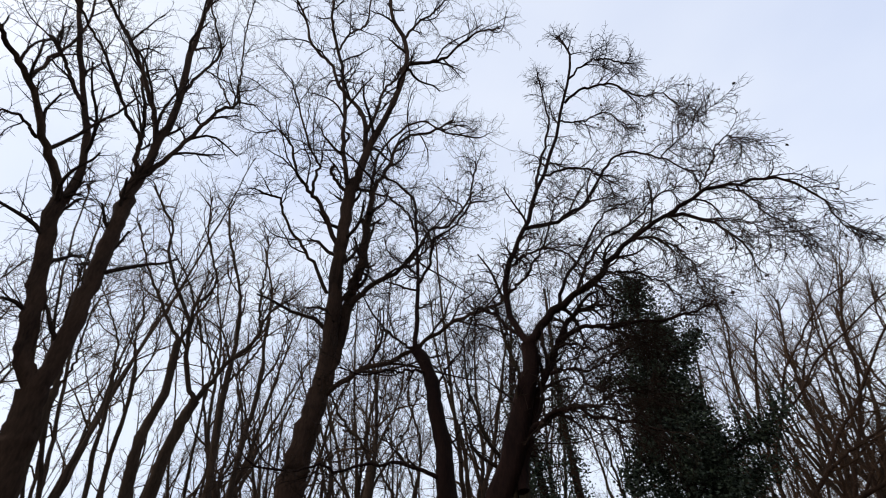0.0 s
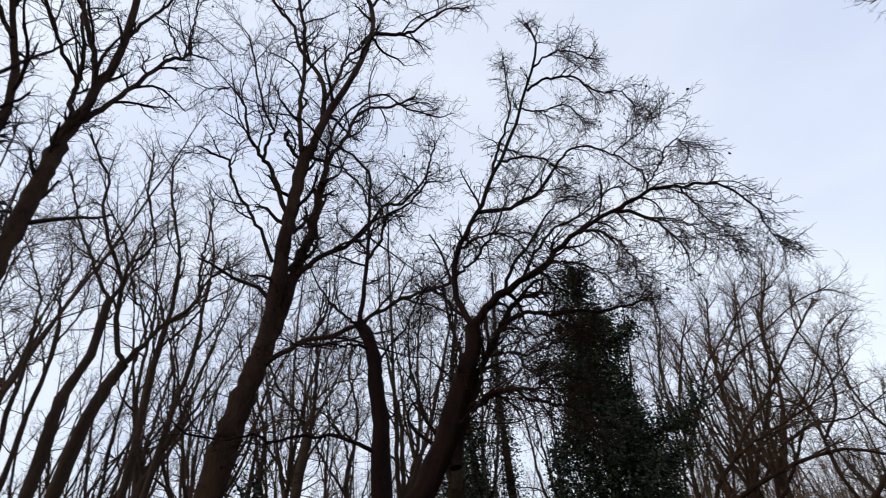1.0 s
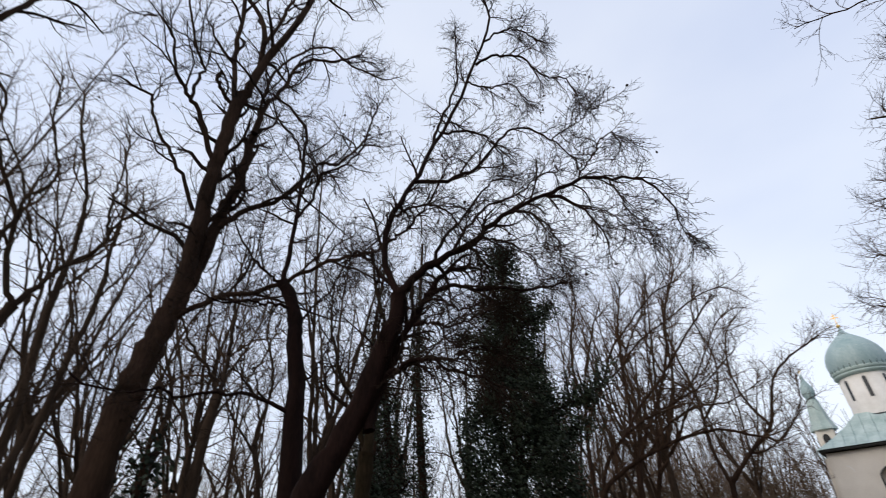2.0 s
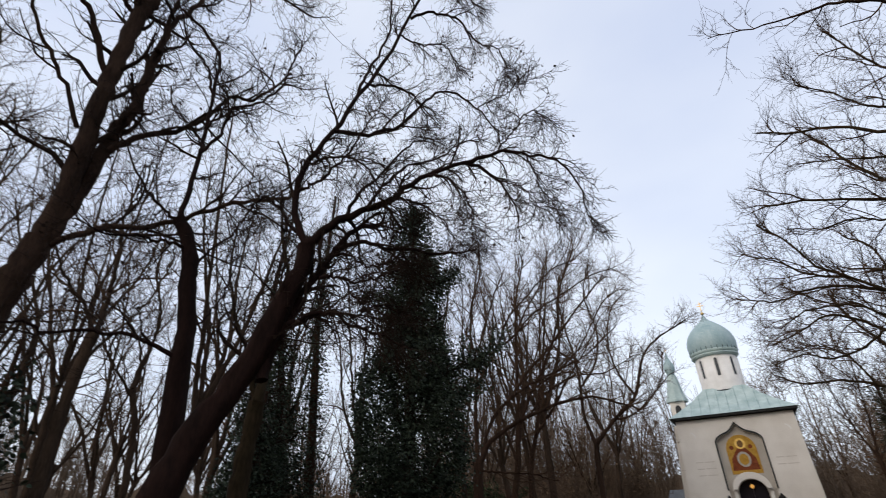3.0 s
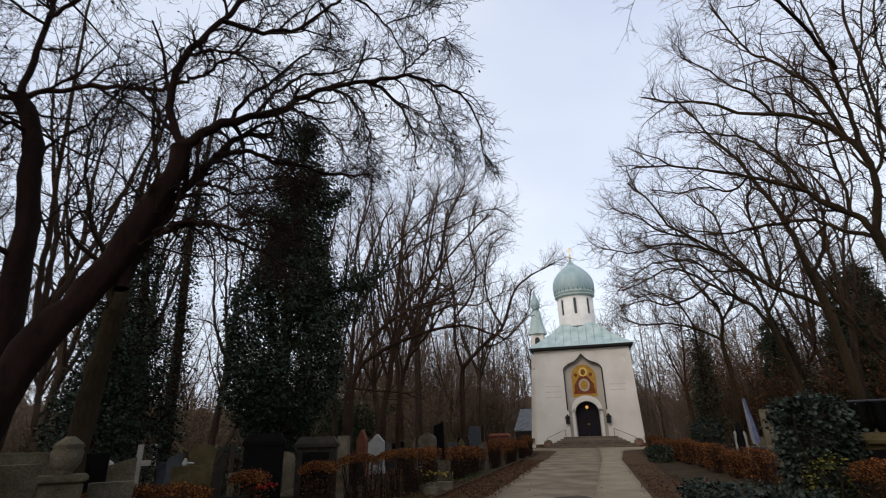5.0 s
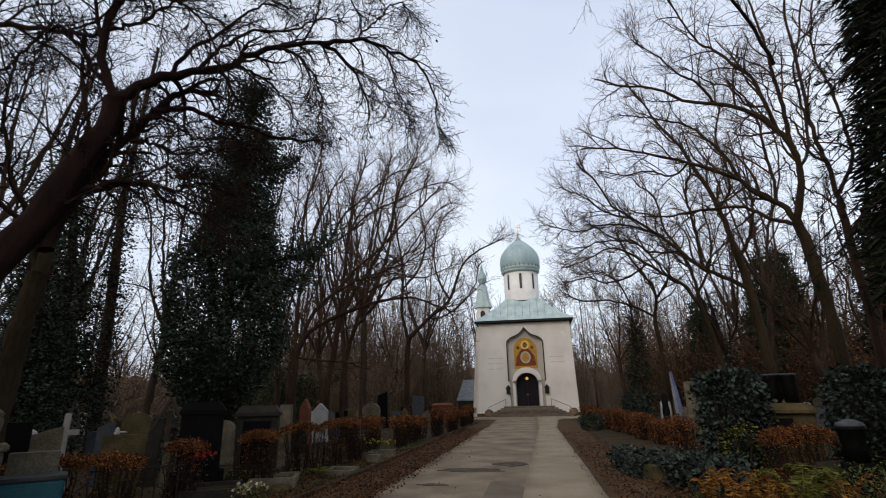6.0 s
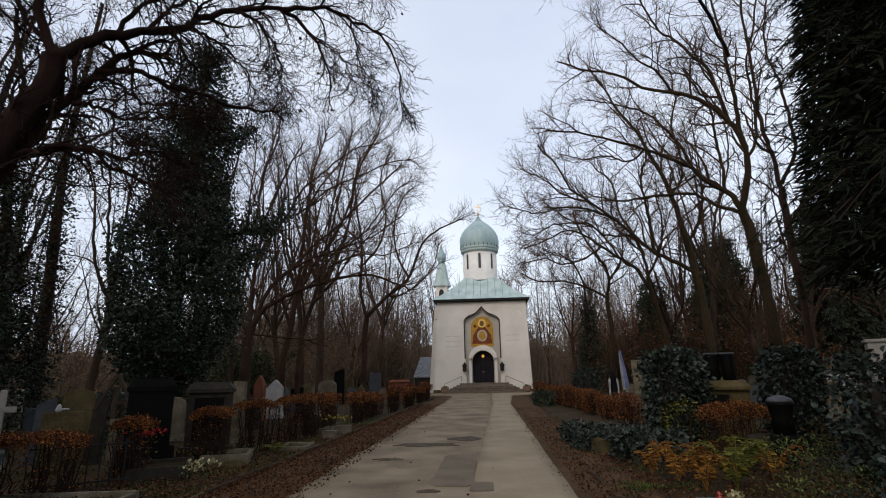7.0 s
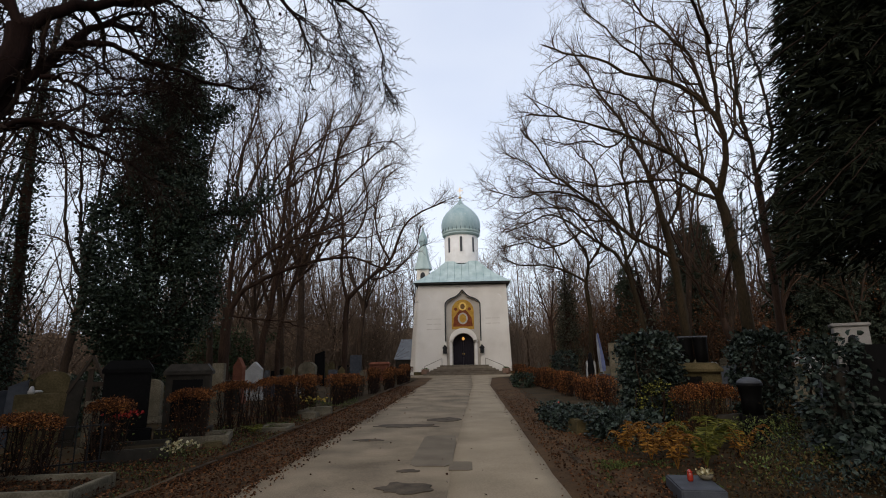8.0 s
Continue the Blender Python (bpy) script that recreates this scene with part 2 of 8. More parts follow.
def solid(name, arrays, mat, parent=None, label="", smooth=True):
    """One mesh object from numpy vertex and quad arrays."""
    V = np.concatenate([a[0] for a in arrays]).astype(np.float32)
    start, F = 0, []
    for v, f in arrays:
        F.append(f + start)
        start += len(v)
    F = np.concatenate(F).astype(np.int32)
    me = bpy.data.meshes.new(name)
    me.vertices.add(len(V))
    me.vertices.foreach_set("co", V.ravel())
    me.loops.add(F.size)
    me.loops.foreach_set("vertex_index", F.ravel())
    me.polygons.add(len(F))
    me.polygons.foreach_set("loop_start", np.arange(len(F), dtype=np.int32) * 4)
    me.polygons.foreach_set("use_smooth", np.full(len(F), smooth))
    me.update(calc_edges=True)
    me.validate()
    me.materials.append(mat)
    ob = new(name, me)
    if parent:
        ob.parent = parent
    if label:
        ob["label"] = label
    return ob


def box(bm, c, s, bevel=0.0, taper=1.0, turn=0.0):
    """A box with its base's middle at c; taper: the top's width to the base's."""
    made = bmesh.ops.create_cube(bm, size=1)["verts"]
    for v in made:
        k = taper if v.co.z > 0 else 1.0
        v.co = Vector((v.co.x * s[0] * k, v.co.y * s[1] * k, (v.co.z + 0.5) * s[2]))
    if bevel:
        edges = list({e for v in made for e in v.link_edges})
        made = list({v for v in bmesh.ops.bevel(bm, geom=edges, offset=bevel, segments=2, affect="EDGES")["verts"]} | {v for v in made if v.is_valid})
    m = pose(*c, 0, 0, turn)
    for v in made:
        v.co = m @ v.co
    return made


def lathe(bm, profile, n=24, c=(0, 0), lobes=0, lobe=0.0):
    """Turns a profile of (radius, height) round the upright axis; lobes: ribs as of a dome."""
    rings = []
    for r, z in profile:
        ring = []
        for i in range(n):
            a = 2 * math.pi * i / n
            k = 1 + lobe * abs(math.sin(lobes * a / 2)) if lobes else 1
            ring.append(bm.verts.new((c[0] + r * k * math.cos(a), c[1] + r * k * math.sin(a), z)))
        rings.append(ring)
    for a, b in zip(rings, rings[1:]):
        for i in range(n):
            bm.faces.new((a[i], a[(i + 1) % n], b[(i + 1) % n], b[i]))
    bm.faces.new(rings[0][::-1])
    bm.faces.new(rings[-1])


def plate(bm, outline, holes, y0, y1):
    """An upright plate in the xz plane with openings, between y0 and y1."""
    edges = []
    for loop in (outline, *holes):
        vs = [bm.verts.new((x, y0, z)) for x, z in loop]
        edges += [bm.edges.new((vs[i], vs[(i + 1) % len(vs)])) for i in range(len(vs))]
    faces = [g for g in bmesh.ops.triangle_fill(bm, use_beauty=True, use_dissolve=False, edges=edges)["geom"] if isinstance(g, bmesh.types.BMFace)]
    ext = bmesh.ops.extrude_face_region(bm, geom=faces)["geom"]
    for v in ext:
        if isinstance(v, bmesh.types.BMVert):
            v.co.y = y1
    bmesh.ops.recalc_face_normals(bm, faces=bm.faces)


def arch(half, z0, spring, top, n=10, pointed=0.0):
    """An opening's outline, from its left foot round to its right foot; pointed: an ogee tip of that height."""
    pts = [(-half, z0)]
    for i in range(n + 1):
        a = math.pi * (1 - i / n)
        x, z = half * math.cos(a), spring + (top - pointed - spring) * math.sin(a)
        if pointed:
            z += pointed * max(0.0, 1 - abs(x) / (0.45 * half)) ** 1.6
        pts.append((x, z))
    return pts + [(half, z0)]


def shift(points, dx, dz=0.0):
    return [(x + dx, z + dz) for x, z in points]


# ---------------------------------------------------------------- growing branches
def smooth_line(points, n, rng, jitter=0.0):
    """n points along a soft curve through the given ones."""
    p = np.array(points, float)
    p = np.vstack([2 * p[0] - p[1], p, 2 * p[-1] - p[-2]])
    out = []
    for u in np.linspace(0, len(p) - 3 - 1e-6, n):
        i, s = int(u), u - int(u)
        a, b, c, d = p[i:i + 4]
        out.append(0.5 * (2 * b + (c - a) * s + (2 * a - 5 * b + 4 * c - d) * s * s + (3 * b - a - 3 * c + d) * s ** 3))
    out = np.array(out)
    if jitter:
        w = rng.normal(0, jitter, out.shape)
        w[0] = 0
        out += w
    return out


def unit(v):
    return v / np.maximum(np.linalg.norm(v, axis=-1, keepdims=True), 1e-9)


def tubes(P, R, sides=3, lumps=None):
    """Tapered tubes along M lines of N points; lumps: how far each ring's corners stand out or in."""
    M, N, _ = P.shape
    T = unit(np.gradient(P, axis=1))
    mean = unit(T.mean(axis=1))
    ref = np.where(np.abs(mean[:, 2:3]) > 0.8, np.array([[1.0, 0, 0]]), np.array([[0, 0, 1.0]]))
    A = unit(np.cross(T, ref[:, None, :]))
    B = np.cross(T, A)
    ang = np.arange(sides) * 2 * np.pi / sides
    K = R[:, :, None, None] if lumps is None else R[:, :, None, None] * lumps[None, :, :, None]
    V = P[:, :, None, :] + K * (np.cos(ang)[:, None] * A[:, :, None, :] + np.sin(ang)[:, None] * B[:, :, None, :])
    base = (np.arange(M)[:, None, None] * N + np.arange(N - 1)[None, :, None]) * sides
    s = np.arange(sides)[None, None, :]
    s2 = (s + 1) % sides
    F = np.stack([base + s, base + s2, base + sides + s2, base + sides + s], axis=-1).reshape(-1, 4)
    return V.reshape(-1, 3), F


def grow(rng, P, R, k, ln, ang=(35, 65), trop=0.1, n=4, u0=0.2, rr=0.6, rmin=0.004, zig=0.15, rmax=1.0, u1=1.0):
    """Up to k children on each of the parent lines, fewer on short ones, spaced along it, leaving to alternate sides and bending as they go."""
    M, N, _ = P.shape
    u = u0 + (u1 - u0) * (np.arange(k)[None] + rng.random((M, k))) / k
    x = u * (N - 1)
    i = np.minimum(x.astype(int), N - 2)
    s = (x - i)[..., None]
    rows = np.arange(M)[:, None]
    a, b = P[rows, i], P[rows, i + 1]
    pos, t = a + (b - a) * s, unit(b - a)
    r0 = np.clip((R[rows, i] * (1 - s[..., 0]) + R[rows, i + 1] * s[..., 0]) * rr, rmin, rmax)
    side = rng.normal(size=(M, 1, 3)) * np.where(np.arange(k) % 2, 1, -1)[None, :, None]
    perp = unit(np.cross(t, side + 0.55 * rng.normal(size=(M, k, 3))))
    th = np.radians(rng.uniform(ang[0], ang[1], (M, k, 1)))
    d = unit(np.cos(th) * t + np.sin(th) * perp)
    L = ln * (0.35 + 1.0 * rng.random((M, k, 1))) * (1.2 - 0.6 * u[..., None])
    p, pts = pos, [pos]
    bend = np.zeros_like(d)
    curl = zig * 0.5 * rng.normal(size=d.shape)
    for j in range(n - 1):
        bend = 0.2 * bend + zig * rng.normal(size=d.shape)
        d = unit(d + bend + curl + np.array([0, 0, trop]))
        p = p + d * L / (n - 1)
        pts.append(p)
    Q = np.stack(pts, axis=2).reshape(M * k, n, 3)
    taper = np.linspace(1, 0.4, n)[None, :]
    long = np.linalg.norm(np.diff(P, axis=1), axis=2).sum(axis=1)
    keep = (rng.random((M, k)) < np.clip(long / np.percentile(long, 45), 0.15, 1.0)[:, None]).reshape(-1)
    return Q[keep], np.maximum(r0.reshape(-1, 1) * taper, rmin * 0.6)[keep]


def leaves(rng, C, D, size, wide=0.8):
    """One folded leaf at each place C, pointing along D."""
    M = len(C)
    D = unit(D)
    S = unit(np.cross(D, rng.normal(size=(M, 3))))
    U = np.cross(S, D)
    z = size * (0.6 + 0.8 * rng.random((M, 1)))
    fold = 0.18 * z
    pt = lambda a, b, c: C + D * a * z + S * b * wide * z + U * c * fold
    V = np.stack([pt(0, 0, 0), pt(0.3, -0.5, 1), pt(0.72, -0.34, 1), pt(1, 0, -0.4), pt(0.72, 0.34, 1), pt(0.3, 0.5, 1)], axis=1)
    o = np.arange(M)[:, None] * 6
    F = np.concatenate([o + np.array([[0, 3, 2, 1]]), o + np.array([[0, 5, 4, 3]])])
    return V.reshape(-1, 3), F


def tree(name, label, rng, trunk, limbs, mats=(BARK, TWIG), level=((7, 1.8), (7, 0.8), (5, 0.35)), trop=(0.12, 0.1, 0.06), zig=0.2, fine=0.0035, dry=0, group="", ang=(30, 65), rmin2=0.008, single=True):
    """A bare tree: a trunk and limbs through guide points (with radii at both ends), branches and twigs grown on them."""
    ob = thing(name, label, "tree", trunk[0][0], group=group)
    root = np.array(trunk[0][0])
    lines, radii = [], []
    for j, (pts, r0, r1) in enumerate([trunk, *limbs]):
        P = smooth_line(pts, 26, rng, 0.018 if j else 0.010)
        R = (r0 + (r1 - r0) * np.linspace(0, 1, 26) ** (0.8 if j else 0.7)) * (1 + 0.05 * rng.normal(size=26))
        if not j:
            R[0] *= 1.35
            R[1] *= 1.08
        Q = P - root
        sides = 14 if r0 > 0.12 else 7
        lumps = 1 + rng.normal(0, 0.07, sides)[None] + rng.normal(0, 0.035, (26, sides)) if r0 > 0.07 else None
        solid("trunk" if not j else "limb", [tubes(Q[None], R[None], sides, lumps)], mats[0], ob)
        lines.append(Q)
        radii.append(R)
    P, R = np.array(lines[1:]), np.array(radii[1:])
    (k1, l1), (k2, l2), (k3, l3) = level
    P1, R1 = grow(rng, P, R, k1, l1, ang, trop[0], 8 if single else 5, 0.15, 0.6, rmin2, zig, 0.055)
    Pt = P[:, -8:]
    Pe, Re = grow(rng, Pt, R[:, -8:], 3, l1 * 0.8, (8, 40), trop[0], 8 if single else 5, 0.5, 0.8, rmin2, zig, 0.05)
    P1, R1 = np.concatenate([P1, Pe]), np.concatenate([R1, Re])
    P2, R2 = grow(rng, P1, R1, k2, l2, (28, 65), trop[1], 6 if single else 4, 0.12, 0.6, fine * 1.4, zig * 1.15, 0.016)
    P3, R3 = grow(rng, P2, R2, k3, l3, (30, 70), trop[2], 4 if single else 3, 0.15, 0.6, fine, zig * 1.3, 0.008)
    if single:
        for p1, r1 in zip(P1, R1):
            solid("branch", [tubes(p1[None], r1[None], 5)], mats[1], ob)
    else:
        tagged(solid("branchwork", [tubes(P1, R1, 4)], mats[1], ob), kind="stuff")
    P4, R4 = grow(rng, P2, R2, 1, l2 * 0.6, (15, 45), trop[2], 5 if single else 3, 0.8, 0.7, fine, zig * 1.2, 0.01)
    tagged(solid("twig_work", [tubes(P2, R2, 3), tubes(P3, R3, 3), tubes(P4, R4, 3)], mats[1], ob), kind="stuff")
    if dry:
        tips = P3[rng.integers(0, len(P3), dry), -1]
        tagged(solid("leaf_remnant", [leaves(rng, tips, rng.normal(size=tips.shape) + np.array([0, 0, -0.6]), 0.05)], TWIG, ob), kind="stuff")
    return ob


def bough(boughs, r0, r1, *points):
    """One limb through guide points, with its radii at both ends."""
    boughs.append((list(points), r0, r1))


def auto_limbs(rng, h, n, spread, fork=0.35, lean=(0, 0), r=0.16):
    """Guide points of a free-standing tree at the origin."""
    top = np.array([lean[0], lean[1], h * fork])
    trunk = ([(0, 0, 0), tuple(top * 0.5 + rng.normal(0, 0.06, 3)), tuple(top)], r, r * 0.75)
    limbs = []
    for i in range(n):
        a = 2 * math.pi * (i + rng.random() * 0.7) / n
        s = spread * (0.5 + 0.7 * rng.random())
        out = np.array([math.cos(a), math.sin(a), 0])
        hh = h * (0.75 + 0.3 * rng.random())
        start = top * (0.75 + 0.25 * rng.random())
        p1 = start + out * s * 0.35 + np.array([0, 0, (hh - start[2]) * 0.28]) + rng.normal(0, 0.15, 3)
        p2 = start + out * s * 0.7 + np.array([0, 0, (hh - start[2]) * 0.65]) + rng.normal(0, 0.2, 3)
        p3 = start + out * s + np.array([0, 0, hh - start[2]])
        limbs.append(([tuple(start), tuple(p1), tuple(p2), tuple(p3)], r * 0.55, r * 0.12))
    return trunk, limbs


# ---------------------------------------------------------------- ground, road, kerb
def ground_sheet():
    bm = bmesh.new()
    xs = [-900, -300, -120, -60] + [-40 + i * 1.0 for i in range(81)] + [60, 120, 300, 900]
    ys = [-900, -300, -80, -30] + [-12 + i * 1.0 for i in range(93)] + [110, 180, 400, 900]
    grid = []
    for y in ys:
        row = []
        for x in xs:
            z = -0.02
            off = max(0.0, -4.3 - x, x - 2.2)
            if off and y < 60:
                z += min(1.0, off / 2) * 0.10 * noise.noise(Vector((x * 0.35, y * 0.35, 3)))
            row.append(bm.verts.new((x, y, z)))
        grid.append(row)
    for a, b in zip(grid, grid[1:]):
        for i in range(len(xs) - 1):
            bm.faces.new((a[i], a[i + 1], b[i + 1], b[i]))
    ob = part("ground", bm, EARTH, None, smooth=True)
    return tagged(ob, "dark earth strewn with leaf litter under the trees", "ground", kind="structure")


ground_sheet()


def strip(name, edges, z, mat, label, category, step=0.8, drop=0.1, wave=0.05):
    """A sheet between two lines (y, x left, x right), its edges worn uneven, with a thickness of its own."""
    bm = bmesh.new()
    rows = []
    for (y0, a0, b0), (y1, a1, b1) in zip(edges, edges[1:]):
        n = max(1, int((y1 - y0) / step))
        for i in range(n + (y1 == edges[-1][0])):
            s = i / n
            y = y0 + (y1 - y0) * s
            a = a0 + (a1 - a0) * s + wave * noise.noise(Vector((y * 0.9, z * 50, 1)))
            b = b0 + (b1 - b0) * s + wave * noise.noise(Vector((y * 0.9, z * 50, 9)))
            m = 6
            top = [bm.verts.new((a + (b - a) * j / m, y, z + 0.012 * math.sin(math.pi * j / m))) for j in range(m + 1)]
            rows.append([bm.verts.new((a, y, z - drop))] + top + [bm.verts.new((b, y, z - drop))])
    for p, q in zip(rows, rows[1:]):
        for j in range(len(p) - 1):
            bm.faces.new((p[j], p[j + 1], q[j + 1], q[j]))
    return tagged(part(name, bm, mat, None, smooth=True), label, category, kind="structure")


strip("verge_left", [(-12, -4.06, -2.6), (40, -4.0, -2.4), (46, -4.6, -2.4)], 0.012, VERGE, "trodden earth verge covered with brown fallen leaves", "verge")
strip("verge_right", [(-12, 0.8, 2.3), (20, 0.8, 2.3), (40, 0.8, 3.0)], 0.010, VERGE, "bare trodden earth verge beside the road", "verge", wave=0.12)
strip("road", [(-12, -2.95, 0.0), (30, -2.75, 0.25), (42, -2.9, 0.3), (45, -5.6, 0.3), (50.4, -6.0, 0.3)], 0.030, ASPHALT, "old grey patched asphalt road to the chapel", "road", wave=0.16)
strip("lane", [(-12, -0.28, 1.12), (9, -0.28, 1.12), (30, 0.22, 1.22), (42, 0.22, 1.9), (45, 0.22, 4.2), (50.4, 0.22, 4.6)], 0.036, CONCRETE, "paler concrete lane along the road's side", "road", wave=0.03)


def blot(name, x, y, rx, ry, z, mat, label, rng, square=False):
    """A worn hollow or repair lying on the road: a thin uneven slab."""
    bm = bmesh.new()
    n = 26
    ring = []
    for i in range(n):
        a = 2 * math.pi * i / n
        c, s = math.cos(a), math.sin(a)
        if square:
            k = 1 / max(abs(c), abs(s))
        else:
            k = 1 + 0.35 * noise.noise(Vector((c * 1.7 + x, s * 1.7 + y, 2))) + 0.08 * rng.normal()
        ring.append((x + rx * c * k, y + ry * s * k))
    top = [bm.verts.new((px, py, z)) for px, py in ring]
    low = [bm.verts.new((px * 1.0, py, z - 0.03)) for px, py in ring]
    bm.faces.new(top)
    for i in range(n):
        bm.faces.new((low[i], low[(i + 1) % n], top[(i + 1) % n], top[i]))
    return tagged(part(name, bm, mat, None), label, "road patch", kind="structure")


rng = np.random.default_rng(5)
blot("patch_1", -0.82, 6.62, 0.33, 0.28, 0.052, PATCH, "dark crumbling hole in the asphalt", rng)
blot("patch_2", -1.5, 12.5, 0.75, 0.32, 0.050, PATCH, "dark damp worn patch in the asphalt", rng)
blot("patch_3", -0.62, 13.6, 0.42, 0.40, 0.050, PATCH, "dark damp worn patch in the asphalt", rng)
blot("patch_4", -2.0, 10.4, 0.30, 0.14, 0.048, PATCH, "small dark stain in the asphalt", rng)
blot("patch_5", -0.15, 7.9, 0.17, 0.30, 0.052, PATCH_PALE, "square grey asphalt repair", rng, True)
blot("patch_6", -0.6, 9.4, 0.32, 1.5, 0.048, PATCH_PALE, "long grey asphalt repair", rng, True)
blot("patch_7", -0.9, 7.6, 0.16, 0.09, 0.050, PATCH, "small dark stain in the asphalt", rng)


def kerb_row():
    """Low weathered kerb stones along the graves, each a piece of its own."""
    root = thing("kerb", "low mossy kerb of worn stones beside the leafy verge", "kerb", kind="structure")
    bm = bmesh.new()
    box(bm, (0, 0, -0.05), (0.10, 0.97, 0.14), 0.015)
    first = part("kerb_stone", bm, KERB, root)
    r = np.random.default_rng(9)
    first.location = (-4.09, 3.0, -0.02)
    y = 4.0
    while y < 39:
        ob = first.copy()
        scene.collection.objects.link(ob)
        ob.location = (-4.09 + r.normal(0, 0.012), y, r.normal(-0.022, 0.012))
        ob.rotation_euler = (r.normal(0, 0.012), r.normal(0, 0.04), r.normal(0, 0.012))
        y += 1.0
    return root


kerb_row()


def edging_row():
    """Half-sunk bricks on the other side."""
    root = thing("edging", "half-sunk brick edging in the bare earth", "edging", kind="structure")
    bm = bmesh.new()
    box(bm, (0, 0, -0.05), (0.11, 0.24, 0.095), 0.012)
    first = part("brick", bm, KERB, root)
    r = np.random.default_rng(19)
    first.location = (1.62, 5.0, 0)
    y = 5.26
    while y < 14:
        ob = first.copy()
        scene.collection.objects.link(ob)
        ob.location = (1.62 + 0.02 * math.sin(y) + r.normal(0, 0.01), y, r.normal(-0.008, 0.012))
        ob.rotation_euler = (r.normal(0, 0.03), r.normal(0, 0.05), r.normal(0, 0.05))
        y += 0.26
    return root


edging_row()


# ---------------------------------------------------------------- the chapel
CX, FRONT, MID = -0.42, 50.0, 54.5


def chapel():
    ob = thing("chapel", "small white plastered chapel with a green copper roof and onion dome", "chapel", (CX, FRONT, 0))
    rng = np.random.default_rng(3)
    # front wall with the portal niche
    ogee = arch(1.66, 0.9, 6.75, 8.12, 24, 0.62)
    bm = bmesh.new()
    plate(bm, [(-4.78, 0.0), (4.62, 0.0), (4.40, 8.75), (-4.42, 8.75)], [ogee], 0.0, 0.45)
    part("front_wall", bm, PLASTER, ob)
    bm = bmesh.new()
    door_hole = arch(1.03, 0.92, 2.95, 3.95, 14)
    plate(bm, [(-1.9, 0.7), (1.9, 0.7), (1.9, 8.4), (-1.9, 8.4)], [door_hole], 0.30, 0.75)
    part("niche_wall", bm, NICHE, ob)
    # side and back walls, battered
    for side, b, t in (("side_wall", -1, 0), ("side_wall", 1, 0)):
        bm = bmesh.new()
        vs = [bm.verts.new(v) for v in ((b * 4.70, 0.45, 0), (b * 4.9, 9, 0), (b * 4.5, 9, 8.75), (b * 4.40, 0.45, 8.75))]
        ws = [bm.verts.new((v.co.x - b * 0.5, v.co.y, v.co.z)) for v in vs]
        bm.faces.new(vs)
        bm.faces.new(ws[::-1])
        for i in range(4):
            bm.faces.new((vs[i], vs[(i + 1) % 4], ws[(i + 1) % 4], ws[i]))
        bmesh.ops.recalc_face_normals(bm, faces=bm.faces)
        part(side, bm, PLASTER, ob)
    bm = bmesh.new()
    box(bm, (0, 9.2, 0), (9.4, 0.45, 8.75))
    part("back_wall", bm, PLASTER, ob)
    # set-back flank that widens the foot on one side
    bm = bmesh.new()
    plate(bm, [(-5.42, 0), (-4.80, 0), (-4.47, 8.55), (-4.75, 8.55)], [], 1.2, 7.6)
    part("flank_wall", bm, PLASTER, ob)
    bm = bmesh.new()
    box(bm, (0, -0.06, 0.0), (9.75, 0.12, 0.32), 0.03)
    part("plinth", bm, STONE_SAND, ob, "low weathered stone plinth")
    # hood mould round the niche, hanging down as thin rods to the lanterns
    bm = bmesh.new()
    outer = arch(1.78, 3.2, 6.78, 8.32, 24, 0.66)
    inner = arch(1.67, 3.2, 6.76, 8.14, 24, 0.62)
    plate(bm, outer + inner[::-1], [], -0.07, 0.03)
    part("hood_mould", bm, DARK_METAL, ob, "thin dark metal edge of the portal niche")
    # mosaic: plain shapes on gold
    bm = bmesh.new()
    plate(bm, arch(1.10, 4.35, 6.15, 7.30, 14), [], 0.26, 0.297)
    mosaic = part("mosaic", bm, MOSAIC, ob, "gold ground mosaic panel over the door")
    bm = bmesh.new()
    plate(bm, [(-0.98, 4.62), (0.98, 4.62), (0.86, 5.5), (0.50, 6.02), (0.22, 6.35), (-0.22, 6.35), (-0.50, 6.02), (-0.86, 5.5)], [], 0.245, 0.255)
    part("field", bm, MOSAIC_RED, mosaic, "oxblood field of the mosaic")
    for nm, x, z, rx, rz, y, mt in (("disc", 0, 6.62, 0.40, 0.42, 0.243, GOLD), ("disc", 0, 6.60, 0.22, 0.28, 0.236, MOSAIC_BROWN), ("medallion", 0, 5.42, 0.50, 0.58, 0.238, MOSAIC_GREY),
                                    ("medallion", 0, 5.42, 0.34, 0.42, 0.231, MOSAIC), ("disc", -0.68, 6.35, 0.16, 0.16, 0.243, MOSAIC_RED), ("disc", 0.68, 6.35, 0.16, 0.16, 0.243, MOSAIC_RED)):
        bm = bmesh.new()
        plate(bm, [(x + rx * math.cos(a * math.pi / 10), z + rz * math.sin(a * math.pi / 10)) for a in range(20)], [], y, y + 0.006)
        part(nm, bm, mt, mosaic)
    # door surround and door
    bm = bmesh.new()
    plate(bm, arch(1.34, 3.25, 3.30, 4.46, 16) + arch(1.05, 3.25, 3.0, 3.97, 16)[::-1], [], -0.22, 0.32)
    part("door_arch", bm, PLASTER, ob, "white moulded arch over the door")
    for sx in (-1, 1):
        bm = bmesh.new()
        box(bm, (sx * 1.24, 0.2, 0.92), (0.26, 0.24, 2.3), 0.03)
        box(bm, (sx * 1.24, 0.18, 3.12), (0.36, 0.30, 0.16), 0.03)
        part("door_pier", bm, PLASTER_TRIM, ob)
    bm = bmesh.new()
